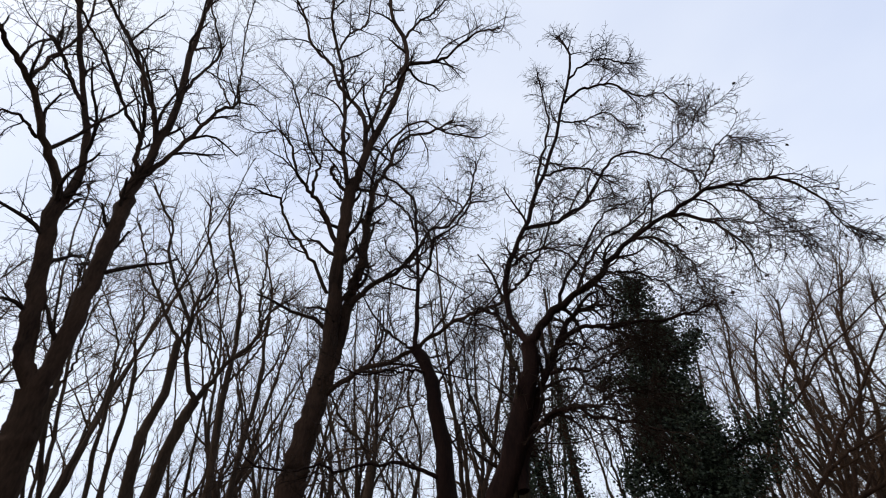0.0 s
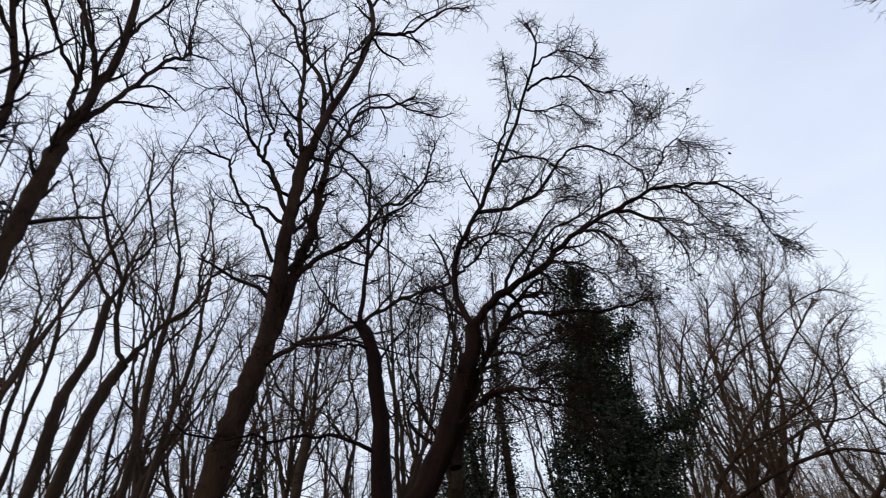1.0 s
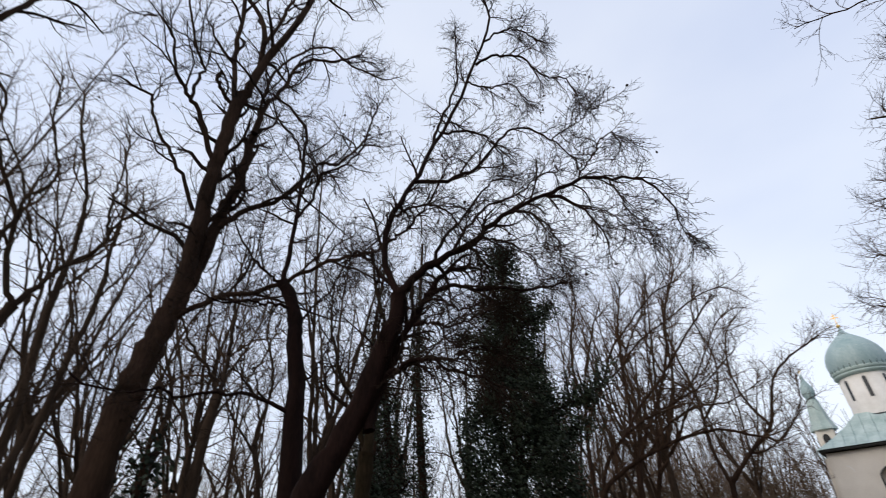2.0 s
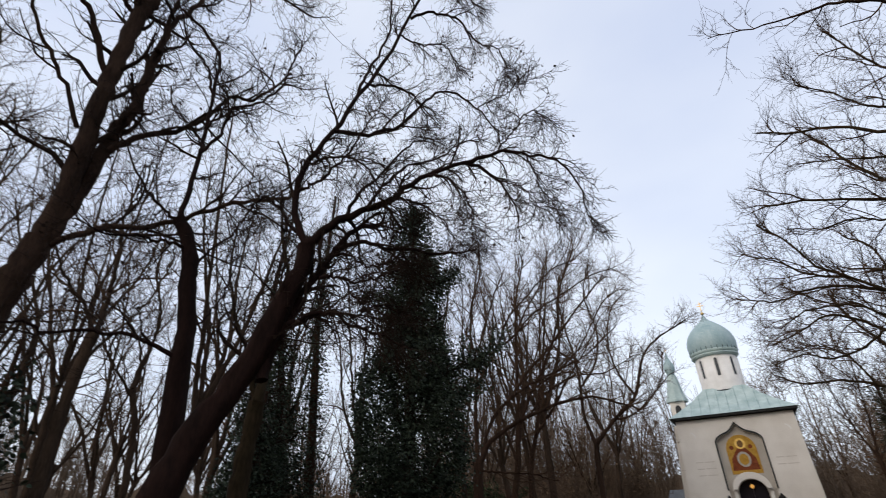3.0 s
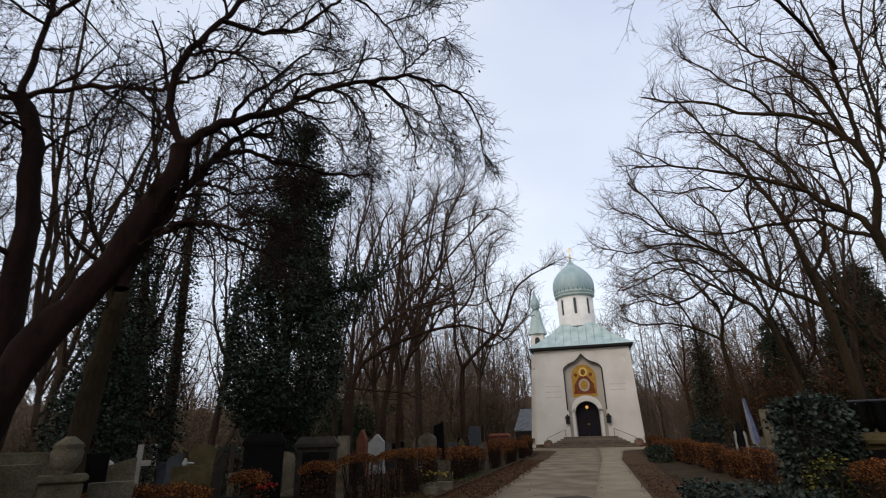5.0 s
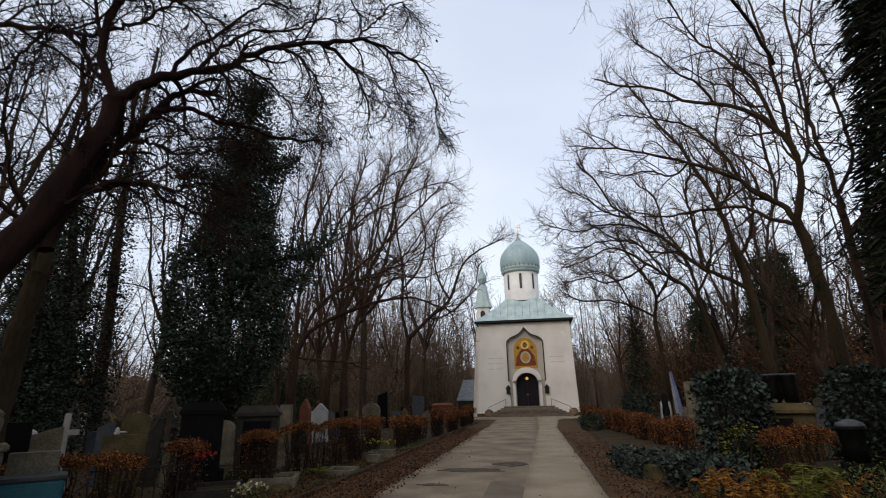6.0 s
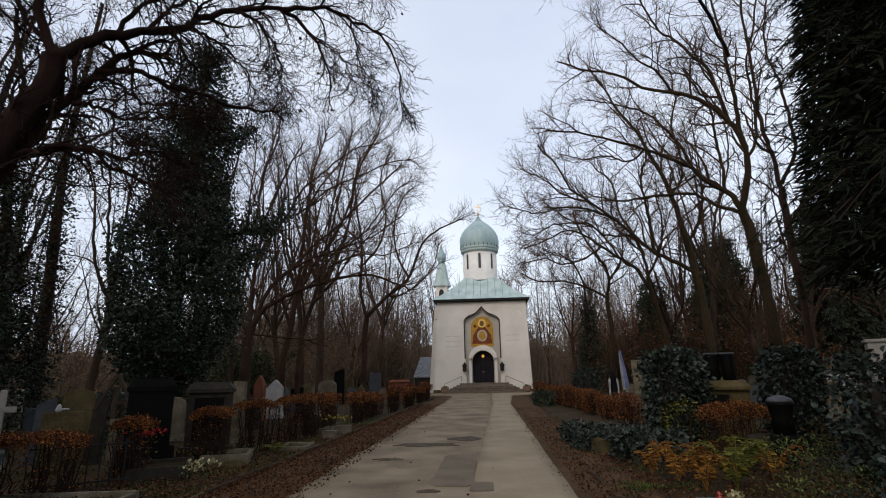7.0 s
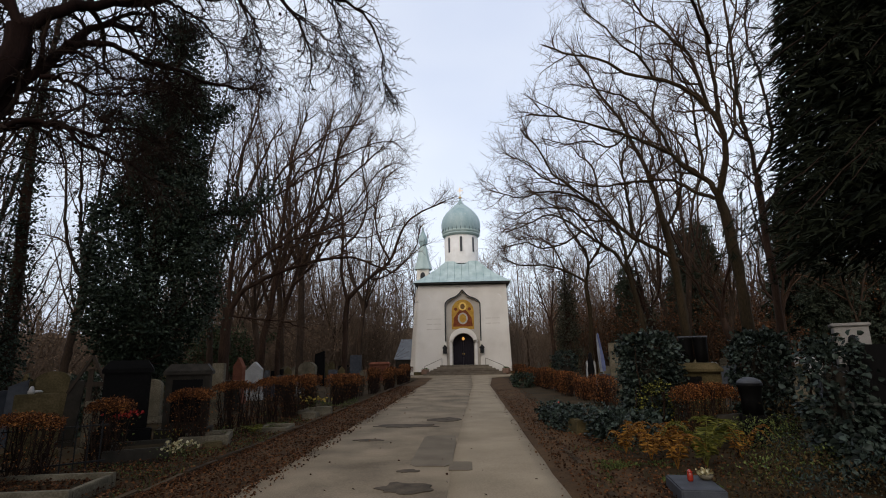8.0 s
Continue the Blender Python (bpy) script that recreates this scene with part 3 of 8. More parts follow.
    for sx in (-1, 1):
        box(bm, (sx * 0.515, 0.70, 0.92), (1.02, 0.08, 3.05), 0.01)
        for k in range(3):
            box(bm, (sx * 0.515, 0.655, 1.05 + k * 0.68), (0.72, 0.04, 0.54), 0.02)
    door = part("door", bm, DOOR_WOOD, ob, "dark wooden double door with panels")
    for sx in (-1, 1):
        bm = bmesh.new()
        lathe(bm, [(0.02, 0), (0.045, 0.04), (0.045, 0.1), (0.02, 0.14)], 8, (sx * 0.08, 0.62))
        hd = part("handle", bm, GOLD, door)
        hd.location.z = 1.9
    bm = bmesh.new()
    lathe(bm, [(0.03, 3.28), (0.13, 3.36), (0.15, 3.46), (0.10, 3.54), (0.03, 3.60)], 12, (0, 0.42))
    part("door_lamp", bm, LAMP, ob, "lit yellow lamp over the door")
    bm = bmesh.new()
    lathe(bm, [(0.012, 3.60), (0.012, 3.93)], 6, (0, 0.42))
    part("lamp_chain", bm, IRON, ob)
    # lanterns at the hood's feet
    for sx in (-1, 1):
        bm = bmesh.new()
        box(bm, (sx * 1.80, -0.20, 2.02), (0.30, 0.30, 0.50), 0.02, 1.15)
        lan = part("lantern", bm, WINDOW_DARK, ob, "dark wall lantern")
        bm = bmesh.new()
        lathe(bm, [(0.27, 2.52), (0.25, 2.58), (0.12, 2.72), (0.03, 2.86)], 4, (sx * 1.80, -0.20))
        part("lantern_cap", bm, IRON, lan)
        bm = bmesh.new()
        box(bm, (sx * 1.80, -0.06, 2.66), (0.05, 0.28, 0.05))
        part("bracket", bm, IRON, lan)
        for ax in (-1, 1):
            for ay in (-1, 1):
                bm = bmesh.new()
                box(bm, (sx * 1.80 + ax * 0.165, -0.20 + ay * 0.165, 2.02), (0.03, 0.03, 0.50))
                part("lantern_bar", bm, IRON, lan)
    # faded inscriptions as plain bars
    for sx, zs in ((-2.95, (5.35, 4.85, 4.35)), (2.85, (5.35, 4.85))):
        for z in zs:
            for w, dx in ((0.55, -0.35), (0.75, 0.42)):
                bm = bmesh.new()
                box(bm, (sx + dx, -0.003, z), (w, 0.006, 0.07))
                part("inscription_bar", bm, BARS, ob)
    # little reliefs high on the wall
    for sx in (-1, 1):
        bm = bmesh.new()
        plate(bm, [(sx * 3.5 + 0.42 * math.cos(a) * (1 if a else 1), 7.25 + 0.55 * math.sin(a)) for a in np.linspace(0.15, 1.5, 7)] +
              [(sx * 3.5 + 0.34 * math.cos(a), 7.22 + 0.47 * math.sin(a)) for a in np.linspace(1.5, 0.15, 7)], [], -0.025, 0.01)
        part("relief", bm, PLASTER_TRIM, ob)
    # stairs
    for k in range(6):
        half, y0 = 3.85 - 0.30 * k, -2.1 + 0.33 * k
        bm = bmesh.new()
        box(bm, (0.05, y0 / 2 + 0.1, 0.15 * k + 0.02), (2 * half, -y0 + 0.2, 0.15), 0.015)
        part("step", bm, STONE_STEP, ob, "worn brown stone step")
    for sx in (-1, 1):
        bm = bmesh.new()
        rail = [((sx * 2.1, -0.35, 1.55)), ((sx * 2.9, -0.9, 1.2)), ((sx * 3.7, -1.5, 0.85))]
        P = smooth_line(rail, 6, rng)
        ob2 = solid("hand_rail", [tubes(P[None], np.full((1, 6), 0.022), 5)], STONE_GREY, ob, "thin grey hand rail")
        for q in (rail[0], rail[2]):
            bm = bmesh.new()
            box(bm, (q[0], q[1], 0.05), (0.04, 0.04, q[2] - 0.05))
            part("rail_post", bm, STONE_GREY, ob2)
    # eaves and roof with standing seams
    bm = bmesh.new()
    box(bm, (0, 4.5, 8.81), (9.5, 10.0, 0.17), 0.03)
    part("eave", bm, DARK_METAL, ob, "dark overhanging eave")
    prof = [(4.86, 8.98), (3.7, 9.82), (2.75, 10.62), (2.05, 11.32), (1.7, 11.7)]
    bm = bmesh.new()
    rings = [[bm.verts.new((sx * r, 4.5 + sy * r * (1.05 if i == 0 else 1), z)) for sx, sy in ((-1, -1), (1, -1), (1, 1), (-1, 1))] for i, (r, z) in enumerate(prof)]
    for a, b in zip(rings, rings[1:]):
        for i in range(4):
            bm.faces.new((a[i], a[(i + 1) % 4], b[(i + 1) % 4], b[i]))
    bm.faces.new(rings[0][::-1])
    bm.faces.new(rings[-1])
    roof = part("roof", bm, COPPER, ob, "pale green copper hipped roof with standing seams")
    for turn in range(4):
        for i in range(-6, 7):
            x = i * 0.74
            pts = []
            for (r0, z0), (r1, z1) in zip(prof, prof[1:]):
                for s in np.linspace(0, 1, 5):
                    r, z = r0 + (r1 - r0) * s, z0 + (z1 - z0) * s
                    if r >= abs(x) - 1e-6:
                        pts.append((x, -r * (1.05 - 0.05 * min(1, (4.86 - r) / 1.16)), z + 0.02))
            if len(pts) < 3:
                continue
            P = np.array(pts)
            c, s = math.cos(turn * math.pi / 2), math.sin(turn * math.pi / 2)
            P = np.stack([P[:, 0] * c - P[:, 1] * s, P[:, 0] * s + P[:, 1] * c + 4.5, P[:, 2]], axis=1)
            solid("seam", [tubes(P[None], np.full((1, len(P)), 0.022), 4)], COPPER_DARK, roof)
    # drum
    bm = bmesh.new()
    lathe(bm, [(2.0, 10.8), (1.95, 11.5), (1.84, 12.1), (1.78, 14.7)], 40, (0, 4.5))
    drum = part("drum", bm, PLASTER_TRIM, ob, "round white drum with slit windows", smooth=True)
    bm = bmesh.new()
    lathe(bm, [(2.05, 11.26), (2.05, 11.44)], 40, (0, 4.5))
    part("drum_flashing", bm, DARK_METAL, drum, smooth=True)
    for i in range(8):
        a = -math.pi / 2 + i * math.pi / 4
        bm = bmesh.new()
        plate(bm, arch(0.13, 12.75, 14.25, 14.42, 8), [], -0.05, 0.06)
        w = part("window", bm, WINDOW_DARK, drum, "dark narrow arched slit window")
        w.matrix_basis = Matrix.Translation((1.78 * math.cos(a), 4.5 + 1.78 * math.sin(a), 0)) @ Matrix.Rotation(a + math.pi / 2, 4, "Z")
        bm = bmesh.new()
        plate(bm, arch(0.21, 12.70, 14.27, 14.52, 8) + arch(0.145, 12.70, 14.25, 14.43, 8)[::-1], [], -0.075, 0.02)
        fr = part("window_frame", bm, PLASTER_TRIM, w)
    bm = bmesh.new()
    lathe(bm, [(1.80, 14.66), (1.98, 14.74), (2.08, 14.84), (2.08, 14.92), (1.98, 14.98)], 40, (0, 4.5))
    part("cornice", bm, COPPER, drum, "green copper ring cornice", smooth=True)
    # onion dome with ribs
    bm = bmesh.new()
    lathe(bm, [(1.96, 14.98), (2.08, 15.35), (2.14, 15.75), (2.15, 16.1), (2.08, 16.55), (1.90, 17.0), (1.60, 17.45), (1.22, 17.85), (0.84, 18.18), (0.50, 18.46), (0.26, 18.75), (0.12, 19.0), (0.05, 19.25)], 72, (0, 4.5), 24, 0.018)
    dome = part("dome", bm, COPPER_DARK, ob, "green copper onion dome", smooth=True)
    bm = bmesh.new()
    lathe(bm, [(2.04, 14.97), (2.13, 15.22), (2.10, 15.27)], 48, (0, 4.5))
    part("dome_fringe", bm, COPPER, dome, smooth=True)
    for z, q in ((16.9, 1.945), (17.75, 1.315)):
        bm = bmesh.new()
        lathe(bm, [(q + 0.02, z - 0.02), (q + 0.022, z), (q, z + 0.03)], 48, (0, 4.5))
        part("dome_joint", bm, COPPER, dome, smooth=True)
    # dark bars drawn where the fringe has only shadow gaps
    for i in range(28):
        a = 2 * math.pi * i / 28
        bm = bmesh.new()
        box(bm, (0, 0, 15.20), (0.075, 0.05, 0.34), 0.012, 0.8)
        fr = part("fringe_tongue", bm, COPPER_SHADY, dome, "dark bar standing for a shadow gap in the fringe")
        fr.matrix_basis = Matrix.Translation((2.12 * math.cos(a), 4.5 + 2.12 * math.sin(a), 0)) @ Matrix.Rotation(a + math.pi / 2, 4, "Z")
    bm = bmesh.new()
    lathe(bm, [(0.05, 19.2), (0.16, 19.3), (0.16, 19.4), (0.05, 19.5)], 12, (0, 4.5))
    box(bm, (0, 4.5, 19.4), (0.06, 0.06, 1.15))
    box(bm, (0, 4.5, 20.12), (0.62, 0.05, 0.06))
    box(bm, (0, 4.5, 20.34), (0.30, 0.05, 0.05))
    part("cross", bm, GOLD, ob, "gilded cross on the dome")
    return ob


chapel()


def belfry():
    ob = thing("belfry", "slender white bell turret with a green copper spire", "belfry", (-5.15, 60.0, 0))
    bm = bmesh.new()
    box(bm, (0, 0, 0), (1.5, 1.5, 12.2), 0.03, 0.95)
    part("shaft", bm, PLASTER, ob)
    for a in range(4):
        bm = bmesh.new()
        plate(bm, arch(0.28, 10.2, 11.3, 11.7, 8), [], -0.80, -0.6)
        w = part("bell_opening", bm, WINDOW_DARK, ob)
        w.rotation_euler.z = a * math.pi / 2
    bm = bmesh.new()
    lathe(bm, [(1.12, 12.1), (1.08, 12.3), (0.85, 12.9), (0.68, 13.8), (0.52, 14.7), (0.44, 14.95)], 8)
    part("spire_skirt", bm, COPPER, ob, "green copper skirt roof")
    bm = bmesh.new()
    lathe(bm, [(0.42, 14.9), (0.40, 15.2), (0.52, 15.4), (0.58, 15.75), (0.50, 16.15), (0.30, 16.55), (0.15, 16.95), (0.06, 17.5)], 20, (0, 0), 10, 0.03)
    part("onion", bm, COPPER_DARK, ob, smooth=True)
    bm = bmesh.new()
    box(bm, (0, 0, 17.4), (0.05, 0.05, 0.6))
    box(bm, (0, 0, 17.75), (0.30, 0.05, 0.05))
    part("cross", bm, GOLD, ob)
    return ob


belfry()


def shed():
    ob = thing("shed", "small lean-to with a grey sheet roof beside the chapel", "shed", (-6.5, 52.2, 0))
    bm = bmesh.new()
    box(bm, (0, 0.8, 0), (1.7, 2.4, 1.55), 0.02)
    part("wall", bm, GRANITE_DARK, ob)
    bm = bmesh.new()
    vs = [bm.verts.new(v) for v in ((-0.95, -0.6, 1.5), (0.75, -0.6, 1.5), (0.75, 1.9, 3.5), (-0.55, 1.9, 3.5))]
    ws = [bm.verts.new(v.co + Vector((0, 0.0, 0.12))) for v in vs]
    bm.faces.new(ws)
    bm.faces.new(vs[::-1])
    for i in range(4):
        bm.faces.new((vs[i], vs[(i + 1) % 4], ws[(i + 1) % 4], ws[i]))
    bmesh.ops.recalc_face_normals(bm, faces=bm.faces)
    part("roof", bm, SLATE, ob)
    return ob


shed()


def flower_pot(x, y, s=1.0):
    ob = thing("flower_pot", "round weathered clay planter at the foot of the steps", "planter", (x, y, 0.03), group="planters at the chapel steps")
    bm = bmesh.new()
    lathe(bm, [(0.18, 0), (0.36, 0.10), (0.42, 0.28), (0.36, 0.48), (0.40, 0.54), (0.34, 0.56)], 20)
    part("bowl", bm, TERRACOTTA, ob, smooth=True)
    r = np.random.default_rng(int(abs(x) * 10))
    c = r.normal(0, 0.12, (60, 3)) * [1, 1, 0.3] + [0, 0, 0.58]
    solid("plant", [leaves(r, c, r.normal(size=(60, 3)) + [0, 0, 1], 0.09)], GREENERY, ob)
    return ob


flower_pot(-4.05, 48.6)
flower_pot(3.55, 48.6)


# ---------------------------------------------------------------- near trees
def near_trees():
    """The four trees close to the road, limb by limb."""
    r = np.random.default_rng(11)
    boughs = []
    bough(boughs, 0.154, 0.135, (-10.83, -1.61, 5.62), (-10.78, -1.93, 6.07), (-10.75, -2.09, 6.58), (-10.72, -2.22, 7.14), (-10.66, -2.53, 8.36), (-10.60, -2.74, 9.25), (-10.60, -2.74, 9.57))
    bough(boughs, 0.104, 0.034, (-10.61, -2.72, 9.52), (-10.40, -3.09, 10.19), (-10.19, -3.42, 10.62), (-9.93, -3.85, 11.32), (-9.63, -4.31, 11.87), (-9.35, -4.68, 12.15), (-9.10, -4.95, 12.32), (-8.64, -5.53, 12.59), (-8.12, -6.11, 13.14))
    bough(boughs, 0.099, 0.052, (-10.61, -2.73, 9.54), (-10.69, -2.66, 10.02), (-10.72, -2.81, 10.96), (-10.73, -3.03, 11.78), (-10.67, -3.47, 12.79), (-10.53, -4.06, 14.20), (-10.40, -4.54, 15.31), (-10.25, -5.04, 16.50), (-9.87, -5.88, 18.05), (-9.38, -6.76, 20.50))
    bough(boughs, 0.048, 0.018, (-10.38, -3.48, 10.79), (-10.15, -3.71, 10.77), (-9.88, -3.99, 10.85), (-9.63, -4.21, 10.58), (-9.31, -4.53, 10.13))
    bough(boughs, 0.053, 0.043, (-10.42, -3.38, 12.41), (-10.42, -3.78, 12.95), (-10.40, -4.21, 13.59), (-10.32, -4.73, 14.23))
    bough(boughs, 0.050, 0.025, (-10.04, -4.37, 12.18), (-10.29, -4.42, 13.35), (-10.55, -4.41, 14.62), (-10.75, -4.54, 16.10), (-10.83, -4.98, 18.15), (-10.92, -5.33, 20.59))
    bough(boughs, 0.163, 0.149, (-10.84, -1.58, 5.58), (-10.84, -1.52, 6.19), (-10.84, -1.55, 7.10), (-10.84, -1.58, 8.12), (-10.83, -1.64, 9.02), (-10.82, -1.66, 9.73), (-10.82, -1.70, 10.39), (-10.82, -1.70, 11.15))
    bough(boughs, 0.077, 0.036, (-10.82, -1.70, 10.94), (-10.88, -1.95, 11.85), (-10.96, -2.08, 12.66), (-11.01, -2.33, 13.68), (-11.02, -2.71, 14.66), (-11.06, -2.98, 15.68))
    bough(boughs, 0.050, 0.023, (-10.76, -2.04, 12.28), (-10.56, -2.37, 12.60), (-10.33, -2.79, 13.11), (-10.11, -3.12, 13.44), (-9.86, -3.47, 13.84), (-9.60, -3.82, 14.06), (-9.35, -4.08, 14.23), (-9.06, -4.43, 14.48), (-8.61, -5.01, 15.03))
    bough(boughs, 0.077, 0.037, (-10.82, -1.71, 12.46), (-10.84, -2.09, 13.52), (-10.85, -2.44, 14.21), (-10.83, -2.90, 15.10), (-10.78, -3.37, 15.85), (-10.69, -3.90, 16.51), (-10.58, -4.42, 17.15), (-10.30, -5.23, 18.32))
    bough(boughs, 0.125, 0.057, (-10.82, -1.69, 11.10), (-10.83, -1.64, 11.77), (-10.82, -1.69, 12.41), (-10.83, -1.63, 13.32), (-10.82, -1.70, 14.60), (-10.77, -1.99, 16.46), (-10.76, -2.02, 17.19), (-10.73, -2.19, 18.80), (-10.71, -2.30, 20.11), (-10.63, -2.64, 23.28))
    bough(boughs, 0.050, 0.029, (-10.82, -1.69, 14.67), (-10.97, -1.57, 15.98), (-11.14, -1.35, 17.26), (-11.27, -1.37, 18.37), (-11.35, -1.72, 19.36), (-11.40, -2.22, 20.64), (-11.44, -2.67, 22.89))
    bough(boughs, 0.079, 0.045, (-10.84, -1.55, 11.34), (-10.82, -1.36, 11.92), (-10.80, -1.08, 12.90), (-10.76, -0.87, 13.77), (-10.73, -0.62, 14.60), (-10.69, -0.36, 14.88), (-10.65, -0.20, 15.24))
    bough(boughs, 0.039, 0.018, (-10.95, -0.21, 15.63), (-10.84, -0.40, 15.97), (-10.74, -0.46, 16.76), (-10.63, -0.68, 17.81), (-10.51, -0.87, 19.41), (-10.40, -0.98, 21.32))
    bough(boughs, 0.030, 0.016, (-10.94, -0.40, 15.17), (-10.99, -0.78, 15.86), (-11.03, -1.12, 16.61), (-11.08, -1.22, 17.84))
    tree("tree", "tall twin-stemmed bare tree with dark bark", r, ([(-10.90, -1.25, -0.10), (-10.88, -1.35, 2.11), (-10.85, -1.44, 4.31), (-10.85, -1.50, 4.90), (-10.83, -1.61, 5.62)], 0.268, 0.214), boughs, level=((9, 1.7), (7, 0.9), (4, 0.42)), ang=(25, 60), fine=0.005, zig=0.16, group="trees by the road")
    boughs = []
    bough(boughs, 0.141, 0.151, (-8.99, 2.93, 5.78), (-8.96, 3.01, 6.70), (-8.96, 3.01, 7.80), (-8.96, 3.00, 9.07), (-8.96, 3.01, 9.78), (-8.95, 3.05, 10.96), (-8.92, 3.12, 11.80))
    bough(boughs, 0.123, 0.098, (-8.96, 3.02, 5.84), (-8.98, 3.16, 6.49), (-9.01, 3.29, 7.20), (-9.02, 3.44, 8.45), (-9.03, 3.60, 9.18), (-9.08, 3.66, 9.96), (-9.13, 3.72, 11.13))
    bough(boughs, 0.077, 0.054, (-8.95, 3.05, 11.28), (-9.12, 2.88, 12.48), (-9.28, 2.77, 13.71), (-9.40, 2.76, 15.27), (-9.59, 2.49, 17.63), (-9.76, 2.26, 19.22), (-9.97, 1.84, 21.32), (-10.13, 1.59, 24.99))
    bough(boughs, 0.125, 0.064, (-8.93, 3.11, 11.79), (-8.83, 3.27, 12.29), (-8.75, 3.36, 13.00), (-8.64, 3.53, 13.76), (-8.46, 3.85, 15.05), (-8.28, 4.13, 16.46), (-8.17, 4.26, 17.82), (-8.19, 4.13, 19.31), (-8.31, 3.80, 20.45), (-8.38, 3.53, 22.19), (-8.29, 3.64, 25.48))
    bough(boughs, 0.083, 0.038, (-8.84, 3.35, 12.79), (-8.92, 3.32, 14.22), (-9.05, 3.16, 15.13), (-9.27, 2.69, 15.99), (-9.42, 2.39, 16.61), (-9.55, 2.13, 17.62), (-9.70, 1.71, 18.22), (-9.84, 1.24, 18.97), (-9.95, 0.82, 20.65), (-10.05, 0.03, 22.34))
    bough(boughs, 0.058, 0.036, (-8.86, 3.30, 13.97), (-8.86, 3.63, 15.55), (-8.92, 3.81, 16.74), (-8.89, 4.20, 17.64), (-8.90, 4.45, 18.71))
    bough(boughs, 0.069, 0.025, (-8.39, 4.37, 18.06), (-7.85, 4.98, 17.99), (-7.38, 5.39, 18.02), (-6.86, 5.80, 18.55), (-6.31, 6.17, 18.80), (-5.71, 6.52, 18.33))
    bough(boughs, 0.064, 0.018, (-8.99, 2.91, 9.55), (-9.02, 2.61, 10.21), (-9.04, 2.28, 10.75), (-9.02, 2.05, 10.88), (-8.99, 1.88, 11.12), (-8.97, 1.66, 11.29), (-8.94, 1.43, 12.00), (-8.90, 1.25, 12.30), (-8.87, 0.87, 12.50), (-8.83, 0.63, 12.15))
    bough(boughs, 0.044, 0.020, (-9.20, 2.15, 11.04), (-9.06, 2.11, 11.37), (-8.90, 2.13, 11.82), (-8.80, 1.91, 12.03), (-8.69, 1.67, 12.35), (-8.61, 1.24, 13.45), (-8.51, 0.85, 14.38))
    bough(boughs, 0.051, 0.039, (-8.98, 2.96, 11.32), (-8.94, 2.73, 11.54), (-8.92, 2.46, 11.80), (-8.81, 2.49, 12.05))
    bough(boughs, 0.043, 0.023, (-9.02, 2.83, 8.11), (-9.05, 2.46, 8.75), (-9.06, 2.12, 9.21), (-9.08, 1.72, 9.66), (-9.05, 1.47, 10.06), (-8.99, 1.38, 10.31), (-8.95, 1.10, 10.27), (-8.91, 0.86, 10.29))
    bough(boughs, 0.069, 0.032, (-8.75, 3.57, 10.68), (-8.77, 3.71, 11.79), (-8.69, 4.06, 12.85), (-8.67, 4.24, 13.73), (-8.56, 4.62, 14.39), (-8.30, 5.19, 14.63), (-7.94, 5.84, 15.25))
    bough(boughs, 0.050, 0.024, (-8.76, 3.55, 10.80), (-8.90, 3.65, 11.88), (-9.02, 3.80, 13.29), (-9.04, 4.18, 14.36), (-8.77, 5.05, 15.68), (-8.42, 5.92, 15.25), (-7.87, 6.89, 14.98))
    bough(boughs, 0.075, 0.027, (-8.83, 3.37, 7.84), (-8.74, 3.68, 8.35), (-8.55, 4.15, 8.73), (-8.40, 4.51, 9.18), (-8.29, 4.76, 9.65), (-8.16, 5.02, 10.24), (-7.94, 5.41, 10.44), (-7.69, 5.81, 11.03), (-7.51, 6.08, 11.67))
    bough(boughs, 0.061, 0.026, (-8.97, 2.98, 5.66), (-8.65, 3.21, 5.87), (-8.30, 3.51, 6.08), (-7.88, 3.90, 6.16), (-7.48, 4.17, 6.29), (-7.13, 4.34, 6.40), (-6.70, 4.59, 6.62), (-6.27, 4.81, 6.63), (-5.83, 5.00, 6.63), (-5.55, 4.99, 6.67))
    bough(boughs, 0.055, 0.030, (-8.44, 4.25, 19.84), (-8.05, 4.64, 20.89), (-7.55, 5.13, 21.45), (-6.97, 5.63, 22.93))
    bough(boughs, 0.042, 0.032, (-9.21, 2.13, 18.22), (-9.30, 2.45, 19.90), (-9.30, 3.03, 21.41), (-9.45, 3.13, 24.92))
    tree("tree", "tall forked bare tree with crooked dark limbs", r, ([(-9.15, 2.55, -0.10), (-9.11, 2.62, 1.94), (-9.06, 2.69, 3.97), (-9.05, 2.74, 4.27), (-9.03, 2.79, 4.75), (-9.00, 2.88, 5.33), (-8.98, 2.96, 5.81)], 0.280, 0.207), boughs, level=((10, 1.7), (8, 0.9), (4, 0.40)), ang=(28, 60), fine=0.005, zig=0.22, dry=420, group="trees by the road")
    boughs = []
    bough(boughs, 0.050, 0.026, (-7.36, 4.17, 6.25), (-7.41, 4.23, 7.02), (-7.46, 4.28, 7.91), (-7.53, 4.30, 8.42), (-7.61, 4.31, 9.67), (-7.71, 4.27, 10.66), (-8.01, 3.85, 11.33), (-8.22, 3.56, 11.67))
    bough(boughs, 0.035, 0.018, (-7.34, 4.20, 7.74), (-7.16, 4.39, 8.21), (-7.07, 4.43, 8.63), (-6.98, 4.47, 8.90), (-6.73, 4.74, 9.17), (-6.48, 4.99, 9.60), (-6.32, 5.10, 10.26), (-6.18, 5.18, 11.08))
